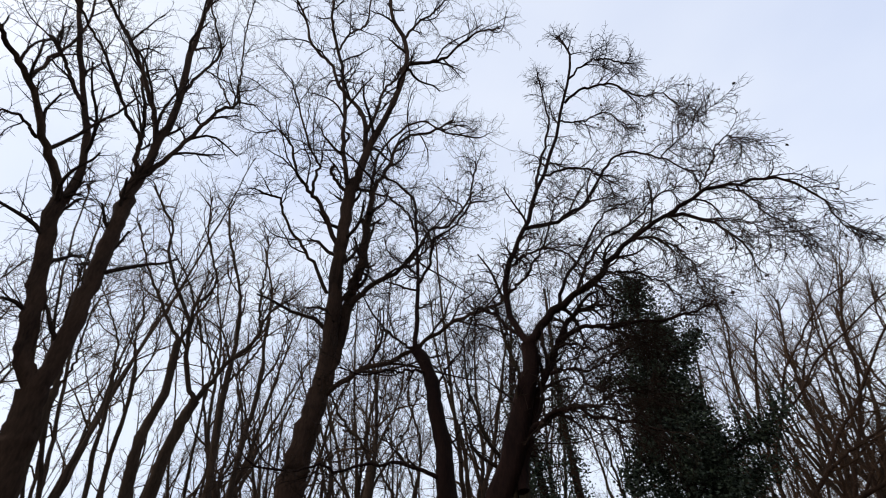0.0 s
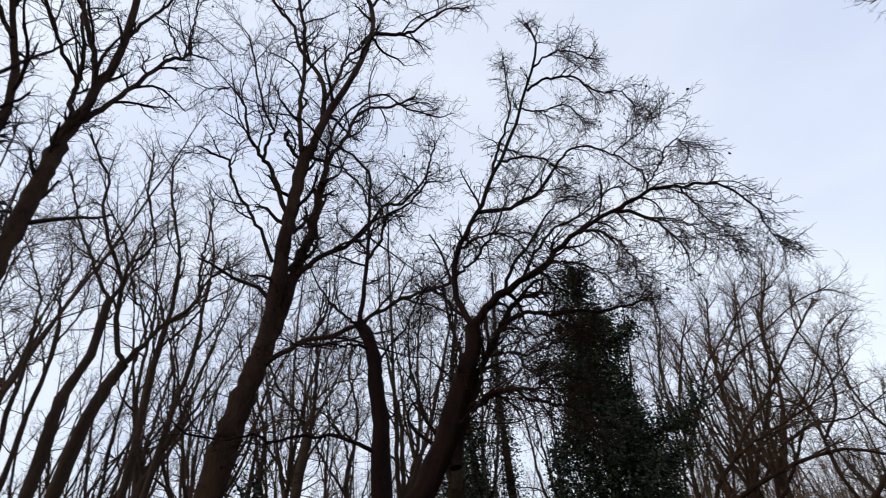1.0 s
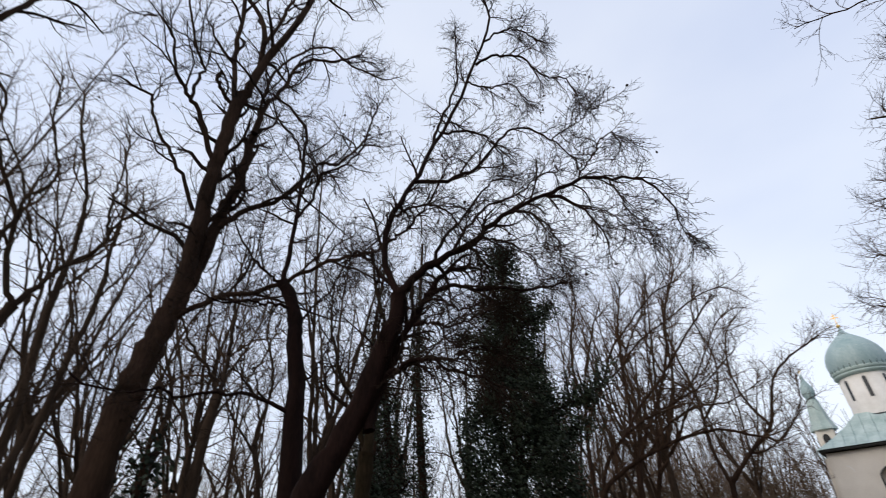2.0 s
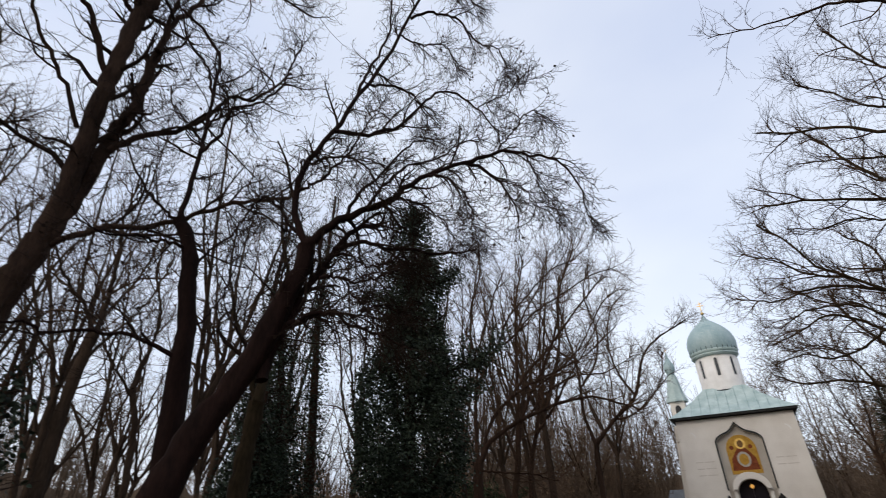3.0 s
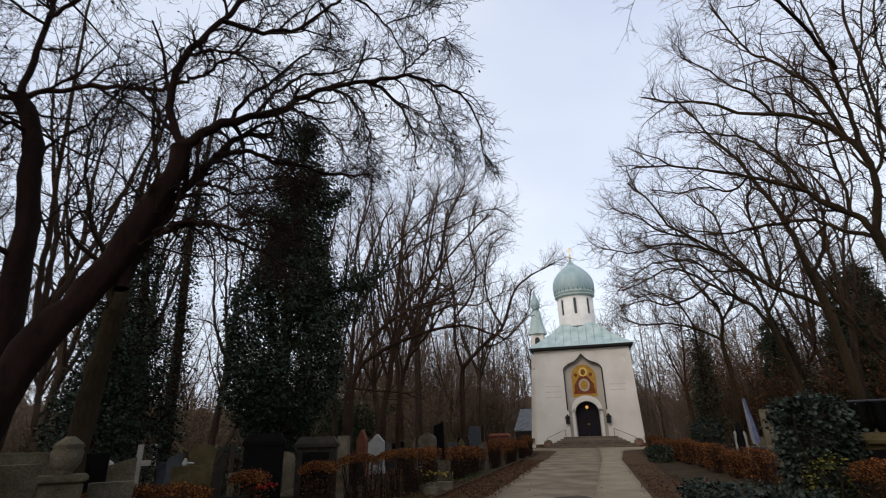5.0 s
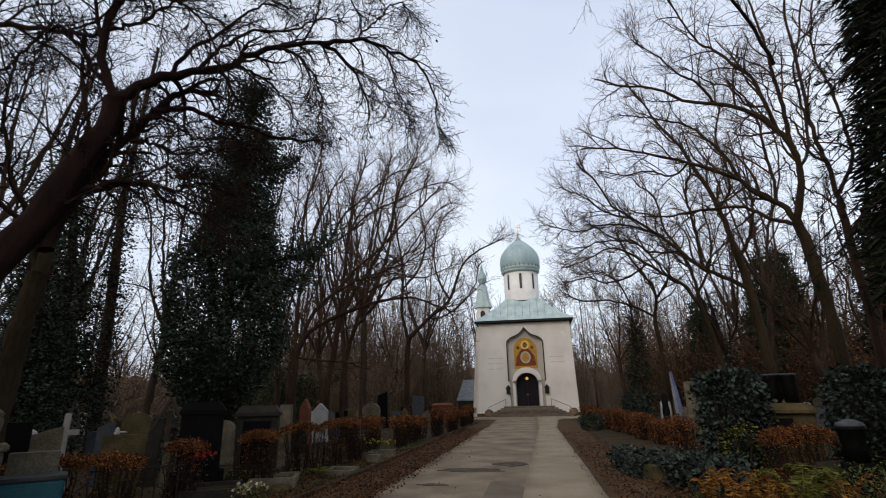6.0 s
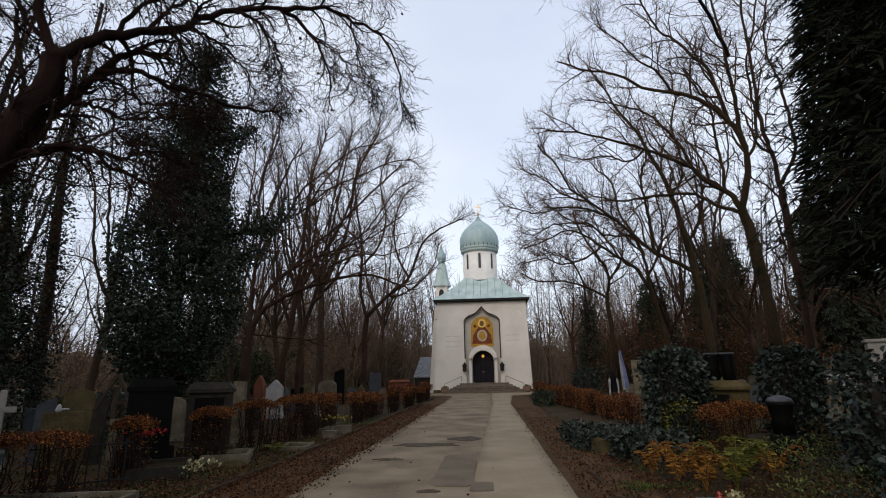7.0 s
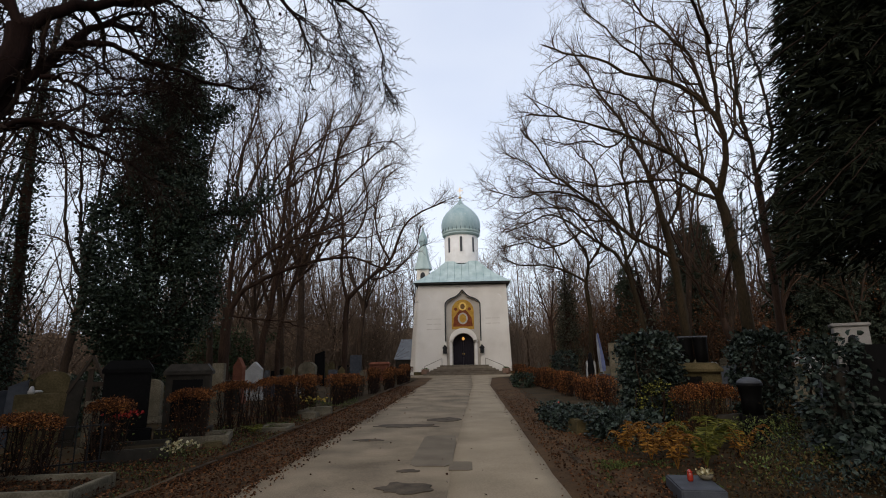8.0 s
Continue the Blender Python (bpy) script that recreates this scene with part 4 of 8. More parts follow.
    bough(boughs, 0.028, 0.011, (-7.37, 4.14, 6.28), (-7.69, 3.91, 6.57), (-8.05, 3.56, 7.18), (-8.32, 3.38, 7.84), (-8.61, 3.09, 8.07))
    bough(boughs, 0.028, 0.014, (-7.36, 4.17, 9.23), (-7.71, 4.04, 10.19), (-8.09, 3.83, 10.81), (-8.49, 3.55, 12.12), (-8.84, 3.36, 13.60))
    bough(boughs, 0.039, 0.014, (-7.14, 4.53, 3.89), (-7.17, 4.37, 3.98), (-7.23, 4.15, 4.06), (-7.35, 3.81, 4.11), (-7.41, 3.54, 4.11), (-7.47, 3.28, 4.05), (-7.56, 2.89, 3.94), (-7.57, 2.68, 4.04), (-7.59, 2.44, 3.94), (-7.62, 2.12, 3.86), (-7.70, 1.55, 3.99))
    bough(boughs, 0.031, 0.012, (-7.22, 4.41, 5.71), (-7.27, 4.12, 5.77), (-7.30, 3.85, 5.67), (-7.31, 3.62, 5.67), (-7.41, 3.14, 5.50), (-7.47, 2.74, 5.59))
    bough(boughs, 0.026, 0.016, (-7.19, 4.45, 5.33), (-7.19, 4.74, 5.94), (-7.15, 5.06, 6.36), (-7.16, 5.31, 6.94), (-7.17, 5.54, 7.58))
    bough(boughs, 0.020, 0.010, (-7.12, 4.57, 4.35), (-7.16, 4.96, 4.80), (-7.25, 5.26, 5.52), (-7.39, 5.49, 6.33), (-7.46, 5.81, 6.97))
    bough(boughs, 0.020, 0.012, (-7.32, 4.23, 7.81), (-7.62, 4.10, 8.41), (-7.98, 3.84, 8.88), (-8.22, 3.79, 9.56))
    tree("tree", "small crooked bare tree with gnarled branches", r, ([(-7.05, 4.80, -0.10), (-7.08, 4.69, 1.79), (-7.11, 4.59, 3.69), (-7.12, 4.57, 4.35), (-7.18, 4.46, 5.12), (-7.20, 4.43, 5.54), (-7.28, 4.30, 5.99), (-7.37, 4.15, 6.29)], 0.167, 0.097), boughs, mats=(BARK_DARK, TWIG), level=((12, 1.15), (8, 0.6), (4, 0.28)), fine=0.0042, zig=0.24, trop=(0.05, 0.05, 0.03), dry=380, ang=(35, 75), group="trees by the road")
    boughs = []
    bough(boughs, 0.082, 0.043, (-5.33, 4.63, 3.33), (-5.34, 4.68, 3.62), (-5.28, 4.80, 4.00), (-5.23, 4.92, 4.32), (-5.17, 5.03, 4.75), (-5.03, 5.23, 5.05), (-4.92, 5.38, 5.49), (-4.73, 5.60, 5.94), (-4.45, 5.88, 6.10))
    bough(boughs, 0.063, 0.023, (-5.08, 4.91, 5.45), (-5.19, 4.82, 5.76), (-5.28, 4.76, 6.11), (-5.26, 4.81, 6.70), (-5.20, 4.90, 7.20), (-5.10, 5.04, 7.58), (-4.97, 5.20, 7.97), (-4.79, 5.40, 8.68), (-4.55, 5.63, 9.41), (-4.24, 5.90, 10.36), (-4.09, 6.03, 10.99), (-3.86, 6.21, 11.82), (-3.61, 6.38, 12.85), (-3.61, 6.41, 13.69), (-3.73, 6.36, 14.28))
    bough(boughs, 0.034, 0.016, (-4.66, 5.31, 8.60), (-4.64, 5.54, 9.45), (-4.53, 5.84, 10.45), (-4.47, 6.08, 11.38), (-4.54, 6.23, 12.51), (-4.64, 6.36, 13.80))
    bough(boughs, 0.032, 0.011, (-3.83, 5.95, 11.09), (-3.51, 6.24, 11.38), (-3.23, 6.49, 11.42), (-2.98, 6.70, 11.26), (-2.88, 6.84, 10.90), (-2.68, 7.02, 10.67), (-2.43, 7.20, 10.58), (-2.29, 7.34, 9.97))
    bough(boughs, 0.026, 0.013, (-3.63, 6.07, 11.87), (-3.21, 6.38, 12.25), (-2.88, 6.61, 12.07), (-2.62, 6.79, 11.61))
    bough(boughs, 0.022, 0.010, (-4.02, 5.82, 10.54), (-3.81, 6.31, 10.64), (-3.53, 6.82, 10.97), (-3.36, 7.24, 10.65))
    bough(boughs, 0.081, 0.013, (-5.08, 4.91, 5.46), (-4.92, 5.10, 5.70), (-4.73, 5.29, 5.97), (-4.46, 5.55, 6.23), (-4.14, 5.81, 6.46), (-3.95, 5.97, 6.74), (-3.67, 6.16, 6.99), (-3.31, 6.39, 7.19), (-2.96, 6.58, 7.28), (-2.76, 6.68, 7.08), (-2.55, 6.79, 6.83), (-2.40, 6.86, 6.50), (-2.30, 6.91, 6.07))
    bough(boughs, 0.042, 0.006, (-2.99, 6.42, 7.17), (-2.69, 6.62, 7.33), (-2.39, 6.80, 7.46), (-2.05, 6.98, 7.33), (-1.71, 7.14, 7.26), (-1.45, 7.26, 7.00), (-1.30, 7.35, 6.58), (-1.29, 7.42, 6.21), (-1.26, 7.49, 5.98))
    bough(boughs, 0.019, 0.008, (-2.48, 6.63, 7.32), (-2.28, 6.79, 7.69), (-2.07, 6.93, 8.06), (-1.81, 7.09, 8.40), (-1.67, 7.20, 8.16))
    bough(boughs, 0.018, 0.006, (-2.00, 6.80, 7.19), (-1.94, 7.00, 6.97), (-1.92, 7.18, 6.68), (-1.80, 7.40, 6.45), (-1.79, 7.58, 6.19))
    bough(boughs, 0.043, 0.011, (-4.89, 5.10, 7.79), (-4.65, 5.46, 7.86), (-4.36, 5.81, 8.06), (-4.11, 6.12, 8.44), (-3.77, 6.45, 9.12), (-3.59, 6.67, 9.40), (-3.25, 6.96, 9.40), (-3.00, 7.18, 9.06), (-2.74, 7.39, 8.66), (-2.71, 7.51, 8.20))
    bough(boughs, 0.015, 0.007, (-2.76, 6.52, 8.42), (-2.45, 6.86, 8.81), (-2.22, 7.15, 9.16), (-1.94, 7.44, 9.55))
    bough(boughs, 0.029, 0.012, (-4.50, 5.45, 9.06), (-4.31, 5.95, 9.36), (-4.11, 6.42, 9.43), (-4.06, 6.78, 9.20), (-4.11, 7.07, 8.93))
    bough(boughs, 0.044, 0.013, (-4.78, 5.20, 5.41), (-4.53, 5.56, 5.63), (-4.26, 5.89, 5.58), (-3.97, 6.21, 5.62), (-3.68, 6.51, 5.60), (-3.36, 6.79, 5.64), (-3.13, 7.01, 5.75))
    bough(boughs, 0.030, 0.012, (-4.90, 5.09, 4.90), (-4.68, 5.16, 4.88), (-4.38, 5.29, 4.78), (-4.07, 5.41, 4.80), (-3.76, 5.51, 4.89))
    bough(boughs, 0.044, 0.014, (-5.24, 4.74, 4.01), (-5.02, 4.87, 4.19), (-4.79, 5.00, 4.30), (-4.57, 5.11, 4.26), (-4.38, 5.18, 4.10), (-4.13, 5.29, 3.96), (-3.88, 5.39, 3.88), (-3.61, 5.49, 3.66))
    bough(boughs, 0.032, 0.013, (-5.16, 4.82, 4.10), (-5.01, 5.09, 4.27), (-4.88, 5.34, 4.47), (-4.64, 5.66, 4.41), (-4.55, 5.84, 4.58), (-4.36, 6.09, 4.66), (-4.22, 6.29, 4.54))
    bough(boughs, 0.017, 0.007, (-4.62, 5.35, 4.89), (-4.35, 5.23, 4.52), (-4.01, 5.16, 4.22), (-3.75, 5.03, 3.82))
    bough(boughs, 0.030, 0.009, (-5.14, 4.85, 7.00), (-4.81, 4.97, 7.07), (-4.42, 5.13, 6.98), (-4.11, 5.19, 6.61), (-3.88, 5.18, 6.06))
    bough(boughs, 0.028, 0.009, (-4.09, 5.77, 6.41), (-3.99, 6.08, 6.57), (-3.82, 6.42, 6.53), (-3.67, 6.74, 6.38), (-3.57, 7.02, 6.07))
    bough(boughs, 0.029, 0.008, (-3.62, 6.08, 6.92), (-3.33, 6.13, 6.84), (-3.04, 6.17, 6.52), (-2.82, 6.16, 6.03), (-2.74, 6.09, 5.55))
    bough(boughs, 0.037, 0.012, (-4.71, 5.27, 5.93), (-4.70, 5.62, 6.63), (-4.55, 6.07, 7.34), (-4.39, 6.51, 8.11), (-4.23, 6.92, 8.64), (-4.07, 7.32, 8.86))
    bough(boughs, 0.033, 0.012, (-4.43, 5.51, 6.19), (-4.38, 5.92, 6.90), (-4.18, 6.44, 7.62), (-3.90, 6.96, 7.99), (-3.55, 7.48, 8.64), (-3.25, 7.94, 8.94))
    bough(boughs, 0.029, 0.010, (-5.22, 4.76, 6.42), (-4.87, 4.87, 6.59), (-4.49, 5.00, 6.98), (-4.19, 5.02, 7.40), (-3.94, 5.00, 7.72))
    bough(boughs, 0.015, 0.006, (-2.49, 6.63, 6.71), (-2.24, 6.79, 6.64), (-2.08, 6.91, 6.45), (-2.03, 7.00, 6.12))
    bough(boughs, 0.032, 0.015, (-5.07, 4.92, 5.52), (-5.35, 4.83, 5.80), (-5.60, 4.78, 6.19), (-5.89, 4.66, 6.49), (-6.12, 4.61, 6.31))
    bough(boughs, 0.026, 0.009, (-4.77, 5.21, 5.36), (-4.62, 5.45, 5.34), (-4.43, 5.70, 5.22), (-4.18, 5.98, 5.37), (-3.91, 6.25, 5.26))
    tree("tree", "leaning weeping tree with arching dark limbs and hanging twigs", r, ([(-6.03, 3.72, -0.10), (-5.99, 3.78, 0.68), (-5.95, 3.84, 1.46), (-5.89, 3.93, 2.05), (-5.76, 4.12, 2.61), (-5.58, 4.37, 3.18), (-5.38, 4.60, 3.90), (-5.12, 4.88, 4.96), (-5.08, 4.91, 5.46)], 0.313, 0.117), boughs, mats=(BARK_DARK, TWIG), level=((14, 0.74), (9, 0.42), (4, 0.20)), zig=0.14, trop=(-0.03, -0.08, -0.05), dry=450, fine=0.0041, ang=(18, 48), group="trees by the road")


near_trees()


def back_trees():
    """The stems just behind them."""
    r = np.random.default_rng(15)
    boughs = []
    bough(boughs, 0.057, 0.024, (-14.94, 0.50, 9.21), (-15.03, -0.03, 9.95), (-15.10, -0.47, 10.66), (-15.16, -0.92, 11.40), (-15.21, -1.32, 12.19), (-15.25, -1.76, 13.12))
    bough(boughs, 0.064, 0.025, (-14.94, 0.50, 9.21), (-14.87, 0.63, 9.76), (-14.80, 0.60, 10.42), (-14.71, 0.88, 10.88), (-14.63, 0.96, 11.30), (-14.58, 0.68, 12.08), (-14.52, 0.24, 13.07), (-14.45, -0.00, 14.50))
    bough(boughs, 0.038, 0.017, (-14.94, 0.60, 10.50), (-15.15, 0.24, 11.37), (-15.35, -0.13, 12.05), (-15.54, -0.59, 12.73), (-15.72, -1.01, 13.98))
    bough(boughs, 0.033, 0.023, (-14.94, 0.59, 7.56), (-15.09, 0.50, 8.45), (-15.23, 0.79, 9.13), (-15.38, 0.88, 9.80), (-15.53, 0.81, 10.48))
    tree("tree", "slender bare woodland tree with crooked rising limbs", r, ([(-14.94, 0.69, -0.10), (-14.94, 0.59, 2.46), (-14.94, 0.48, 5.02), (-14.94, 0.39, 6.04), (-14.94, 0.41, 6.61), (-14.94, 0.59, 7.56), (-14.94, 0.53, 8.56), (-14.94, 0.49, 9.24)], 0.153, 0.092), boughs, mats=(BARK_HAZED, TWIG_FAR), level=((7, 1.9), (6, 0.95), (3, 0.42)), zig=0.22, ang=(22, 52), fine=0.0055, single=False, group="trees by the road")
    boughs = []
    bough(boughs, 0.076, 0.035, (-15.28, 1.43, 7.67), (-15.35, 1.12, 8.18), (-15.42, 0.80, 9.22), (-15.47, 0.68, 10.00), (-15.52, 0.31, 10.75), (-15.57, -0.14, 11.50), (-15.60, -0.61, 12.53), (-15.64, -0.86, 13.72), (-15.65, -1.31, 14.33), (-15.64, -1.85, 15.19))
    bough(boughs, 0.090, 0.033, (-15.28, 1.42, 7.70), (-15.18, 1.76, 8.42), (-15.07, 2.01, 8.99), (-14.94, 2.45, 9.52), (-14.83, 2.67, 10.03), (-14.75, 2.68, 10.41), (-14.62, 2.98, 10.97), (-14.44, 3.47, 11.41))
    bough(boughs, 0.037, 0.016, (-15.22, 2.03, 9.05), (-15.49, 1.68, 10.09), (-15.79, 0.99, 10.68), (-16.04, 0.51, 11.34))
    bough(boughs, 0.048, 0.028, (-15.10, 2.75, 10.23), (-15.31, 2.55, 11.34), (-15.48, 2.50, 12.90), (-15.68, 2.33, 14.61))
    bough(boughs, 0.043, 0.026, (-15.25, 1.77, 8.45), (-15.54, 1.42, 9.44), (-15.81, 1.06, 10.08), (-16.08, 0.73, 11.21), (-16.33, 0.78, 12.82))
    tree("tree", "slender bare woodland tree with crooked rising limbs", r, ([(-15.32, 0.91, -0.10), (-15.32, 0.98, 2.53), (-15.31, 1.04, 5.16), (-15.31, 1.09, 6.10), (-15.30, 1.24, 7.02), (-15.28, 1.42, 7.70)], 0.187, 0.132), boughs, mats=(BARK_HAZED, TWIG_FAR), level=((7, 1.9), (6, 0.95), (3, 0.42)), zig=0.22, ang=(22, 52), fine=0.0055, single=False, group="trees by the road")
    boughs = []
    bough(boughs, 0.082, 0.041, (-16.79, 2.33, 9.84), (-16.90, 2.29, 10.98), (-17.03, 2.04, 12.69), (-17.20, 1.31, 14.73), (-17.33, 0.75, 16.77))
    bough(boughs, 0.048, 0.028, (-16.79, 2.33, 9.03), (-16.84, 2.88, 10.00), (-16.90, 3.28, 11.03), (-17.04, 3.25, 12.58))
    bough(boughs, 0.039, 0.017, (-16.79, 2.34, 8.64), (-16.64, 1.88, 9.67), (-16.50, 1.28, 10.50), (-16.32, 0.91, 11.41))
    tree("tree", "slender bare woodland tree with crooked rising limbs", r, ([(-16.72, 2.80, -0.10), (-16.74, 2.69, 2.77), (-16.75, 2.58, 5.64), (-16.77, 2.47, 7.03), (-16.79, 2.34, 8.64), (-16.79, 2.33, 9.84)], 0.131, 0.091), boughs, mats=(BARK_HAZED, TWIG_FAR), level=((7, 1.9), (6, 0.95), (3, 0.42)), zig=0.22, ang=(22, 52), fine=0.0055, single=False, group="trees by the road")
    boughs = []
    bough(boughs, 0.073, 0.033, (-18.09, 3.64, 10.52), (-18.25, 3.50, 12.03), (-18.41, 3.40, 13.99), (-18.65, 2.77, 16.39))
    bough(boughs, 0.045, 0.021, (-18.08, 3.66, 9.85), (-18.16, 4.12, 10.91), (-18.29, 4.27, 12.26), (-18.47, 4.23, 14.31))
    bough(boughs, 0.034, 0.019, (-18.10, 3.57, 8.37), (-18.46, 2.99, 9.64), (-18.73, 2.89, 10.87))
    tree("tree", "slender bare woodland tree with crooked rising limbs", r, ([(-18.14, 3.35, -0.10), (-18.13, 3.40, 2.97), (-18.12, 3.45, 6.04), (-18.11, 3.51, 7.78), (-18.09, 3.64, 8.99), (-18.09, 3.64, 10.52)], 0.110, 0.082), boughs, mats=(BARK_HAZED, TWIG_FAR), level=((7, 1.9), (6, 0.95), (3, 0.42)), zig=0.22, ang=(22, 52), fine=0.0055, single=False, group="trees by the road")
    boughs = []
    bough(boughs, 0.067, 0.025, (-12.86, -1.55, 6.44), (-12.94, -1.67, 7.11), (-13.04, -1.73, 8.01), (-13.14, -1.72, 8.79), (-13.21, -1.93, 9.72))
    bough(boughs, 0.036, 0.017, (-12.86, -1.56, 6.42), (-12.75, -1.41, 6.82), (-12.62, -1.43, 7.30), (-12.48, -1.51, 7.94), (-12.37, -1.44, 8.67))
    bough(boughs, 0.030, 0.017, (-12.86, -1.51, 5.66), (-13.06, -1.55, 6.40), (-13.21, -1.91, 7.18), (-13.36, -2.28, 7.73))
    tree("tree", "slender bare woodland tree with crooked rising limbs", r, ([(-12.90, -1.18, -0.10), (-12.89, -1.30, 2.13), (-12.87, -1.41, 4.37), (-12.86, -1.49, 5.16), (-12.86, -1.53, 5.95), (-12.86, -1.55, 6.44)], 0.121, 0.083), boughs, mats=(BARK_HAZED, TWIG_FAR), level=((7, 1.9), (6, 0.95), (3, 0.42)), zig=0.22, ang=(22, 52), fine=0.0055, single=False, group="trees by the road")
    boughs = []
    bough(boughs, 0.049, 0.018, (-18.93, -0.96, 9.60), (-19.04, -1.26, 10.87), (-19.13, -1.83, 11.91), (-19.19, -2.47, 12.98))
    bough(boughs, 0.040, 0.018, (-18.93, -0.84, 9.02), (-19.10, -0.78, 10.14), (-19.26, -0.88, 11.31), (-19.42, -1.17, 12.53))
    bough(boughs, 0.031, 0.017, (-18.94, -0.64, 7.75), (-19.20, -1.33, 8.84), (-19.46, -1.91, 10.03))
    tree("tree", "slender bare woodland tree with crooked rising limbs", r, ([(-18.96, 0.15, -0.10), (-18.95, -0.12, 2.87), (-18.95, -0.40, 5.84), (-18.94, -0.62, 7.06), (-18.94, -0.69, 8.11), (-18.93, -0.96, 9.60)], 0.094, 0.065), boughs, mats=(BARK_HAZED, TWIG_FAR), level=((7, 1.9), (6, 0.95), (3, 0.42)), zig=0.22, ang=(22, 52), fine=0.0055, single=False, group="trees by the road")
    boughs = []
    bough(boughs, 0.053, 0.020, (-19.95, -0.41, 10.39), (-20.07, -0.76, 11.52), (-20.20, -0.86, 12.82), (-20.30, -1.44, 14.34))
    bough(boughs, 0.043, 0.020, (-19.95, -0.29, 9.76), (-20.12, -0.04, 10.78), (-20.28, -0.04, 11.83), (-20.45, -0.23, 12.89))
    bough(boughs, 0.033, 0.018, (-19.95, -0.19, 8.65), (-20.24, -0.64, 9.80), (-20.52, -1.10, 10.71))
    tree("tree", "slender bare woodland tree with crooked rising limbs", r, ([(-19.95, 0.21, -0.10), (-19.95, 0.08, 3.00), (-19.95, -0.05, 6.10), (-19.95, -0.18, 7.60), (-19.95, -0.20, 8.94), (-19.95, -0.41, 10.39)], 0.092, 0.071), boughs, mats=(BARK_HAZED, TWIG_FAR), level=((7, 1.9), (6, 0.95), (3, 0.42)), zig=0.22, ang=(22, 52), fine=0.0055, single=False, group="trees by the road")
    boughs = []
    bough(boughs, 0.065, 0.026, (-11.30, 5.26, 5.35), (-11.41, 5.32, 6.23), (-11.54, 5.34, 7.30), (-11.70, 5.29, 8.30), (-11.79, 5.39, 9.63))
    bough(boughs, 0.048, 0.016, (-11.31, 5.24, 5.31), (-11.29, 4.91, 5.81), (-11.32, 4.45, 6.20), (-11.32, 4.02, 6.86), (-11.29, 3.64, 7.69))
    bough(boughs, 0.037, 0.019, (-11.33, 5.19, 4.72), (-11.34, 5.52, 5.32), (-11.29, 5.95, 5.96), (-11.30, 6.25, 6.64), (-11.34, 6.49, 7.52))
    bough(boughs, 0.028, 0.012, (-11.29, 5.27, 6.18), (-11.32, 5.57, 6.72), (-11.41, 5.72, 7.57))
    tree("tree", "slender bare woodland tree with crooked rising limbs", r, ([(-11.35, 5.15, -0.10), (-11.35, 5.14, 1.29), (-11.36, 5.13, 2.68), (-11.37, 5.11, 3.70), (-11.33, 5.18, 4.74), (-11.30, 5.25, 5.38)], 0.140, 0.097), boughs, mats=(BARK_HAZED, TWIG_FAR), level=((7, 1.9), (6, 0.95), (3, 0.42)), zig=0.22, ang=(22, 52), fine=0.0055, single=False, group="trees by the road")
    boughs = []
    bough(boughs, 0.051, 0.019, (-13.07, 4.90, 5.11), (-13.20, 4.86, 5.97), (-13.40, 4.57, 6.81), (-13.64, 4.16, 7.67), (-13.85, 3.79, 8.74))
    bough(boughs, 0.033, 0.013, (-13.07, 4.91, 4.75), (-13.11, 5.28, 5.50), (-13.21, 5.48, 6.44), (-13.40, 5.45, 7.43))
    bough(boughs, 0.027, 0.011, (-13.10, 4.84, 3.89), (-13.11, 4.41, 4.54), (-13.10, 4.00, 4.95), (-13.04, 3.71, 5.63))
    tree("tree", "slender bare woodland tree with crooked rising limbs", r, ([(-13.04, 4.98, -0.10), (-13.06, 4.93, 1.35), (-13.08, 4.87, 2.80), (-13.11, 4.81, 3.65), (-13.08, 4.90, 4.62), (-13.08, 4.90, 5.14)], 0.105, 0.073), boughs, mats=(BARK_HAZED, TWIG_FAR), level=((7, 1.9), (6, 0.95), (3, 0.42)), zig=0.22, ang=(22, 52), fine=0.0055, single=False, group="trees by the road")
    boughs = []
    bough(boughs, 0.047, 0.021, (-11.71, 6.64, 5.08), (-11.76, 6.81, 5.87), (-11.91, 6.81, 6.66), (-12.15, 6.62, 7.48), (-12.25, 6.70, 8.59))
    bough(boughs, 0.034, 0.011, (-11.69, 6.69, 4.19), (-11.77, 6.18, 4.76), (-11.78, 5.80, 5.21), (-11.76, 5.46, 5.94))
    bough(boughs, 0.029, 0.013, (-11.71, 6.64, 4.97), (-12.00, 6.53, 5.70), (-12.40, 6.21, 6.45), (-12.62, 6.21, 7.30))
    tree("tree", "slender bare woodland tree with crooked rising limbs", r, ([(-11.55, 6.93, -0.10), (-11.58, 6.88, 1.34), (-11.60, 6.83, 2.78), (-11.64, 6.77, 3.70), (-11.74, 6.59, 4.44), (-11.71, 6.64, 5.11)], 0.089, 0.059), boughs, mats=(BARK_HAZED, TWIG_FAR), level=((7, 1.9), (6, 0.95), (3, 0.42)), zig=0.22, ang=(22, 52), fine=0.0055, single=False, group="trees by the road")
    boughs = []
    bough(boughs, 0.097, 0.025, (-7.25, 6.27, 3.56), (-7.30, 6.44, 4.42), (-7.36, 6.60, 5.25), (-7.46, 6.71, 6.38), (-7.72, 6.64, 7.58))
    bough(boughs, 0.060, 0.019, (-7.26, 6.26, 3.44), (-7.54, 6.23, 4.29), (-7.92, 6.08, 5.14), (-8.24, 5.98, 6.18), (-8.45, 6.03, 7.51))
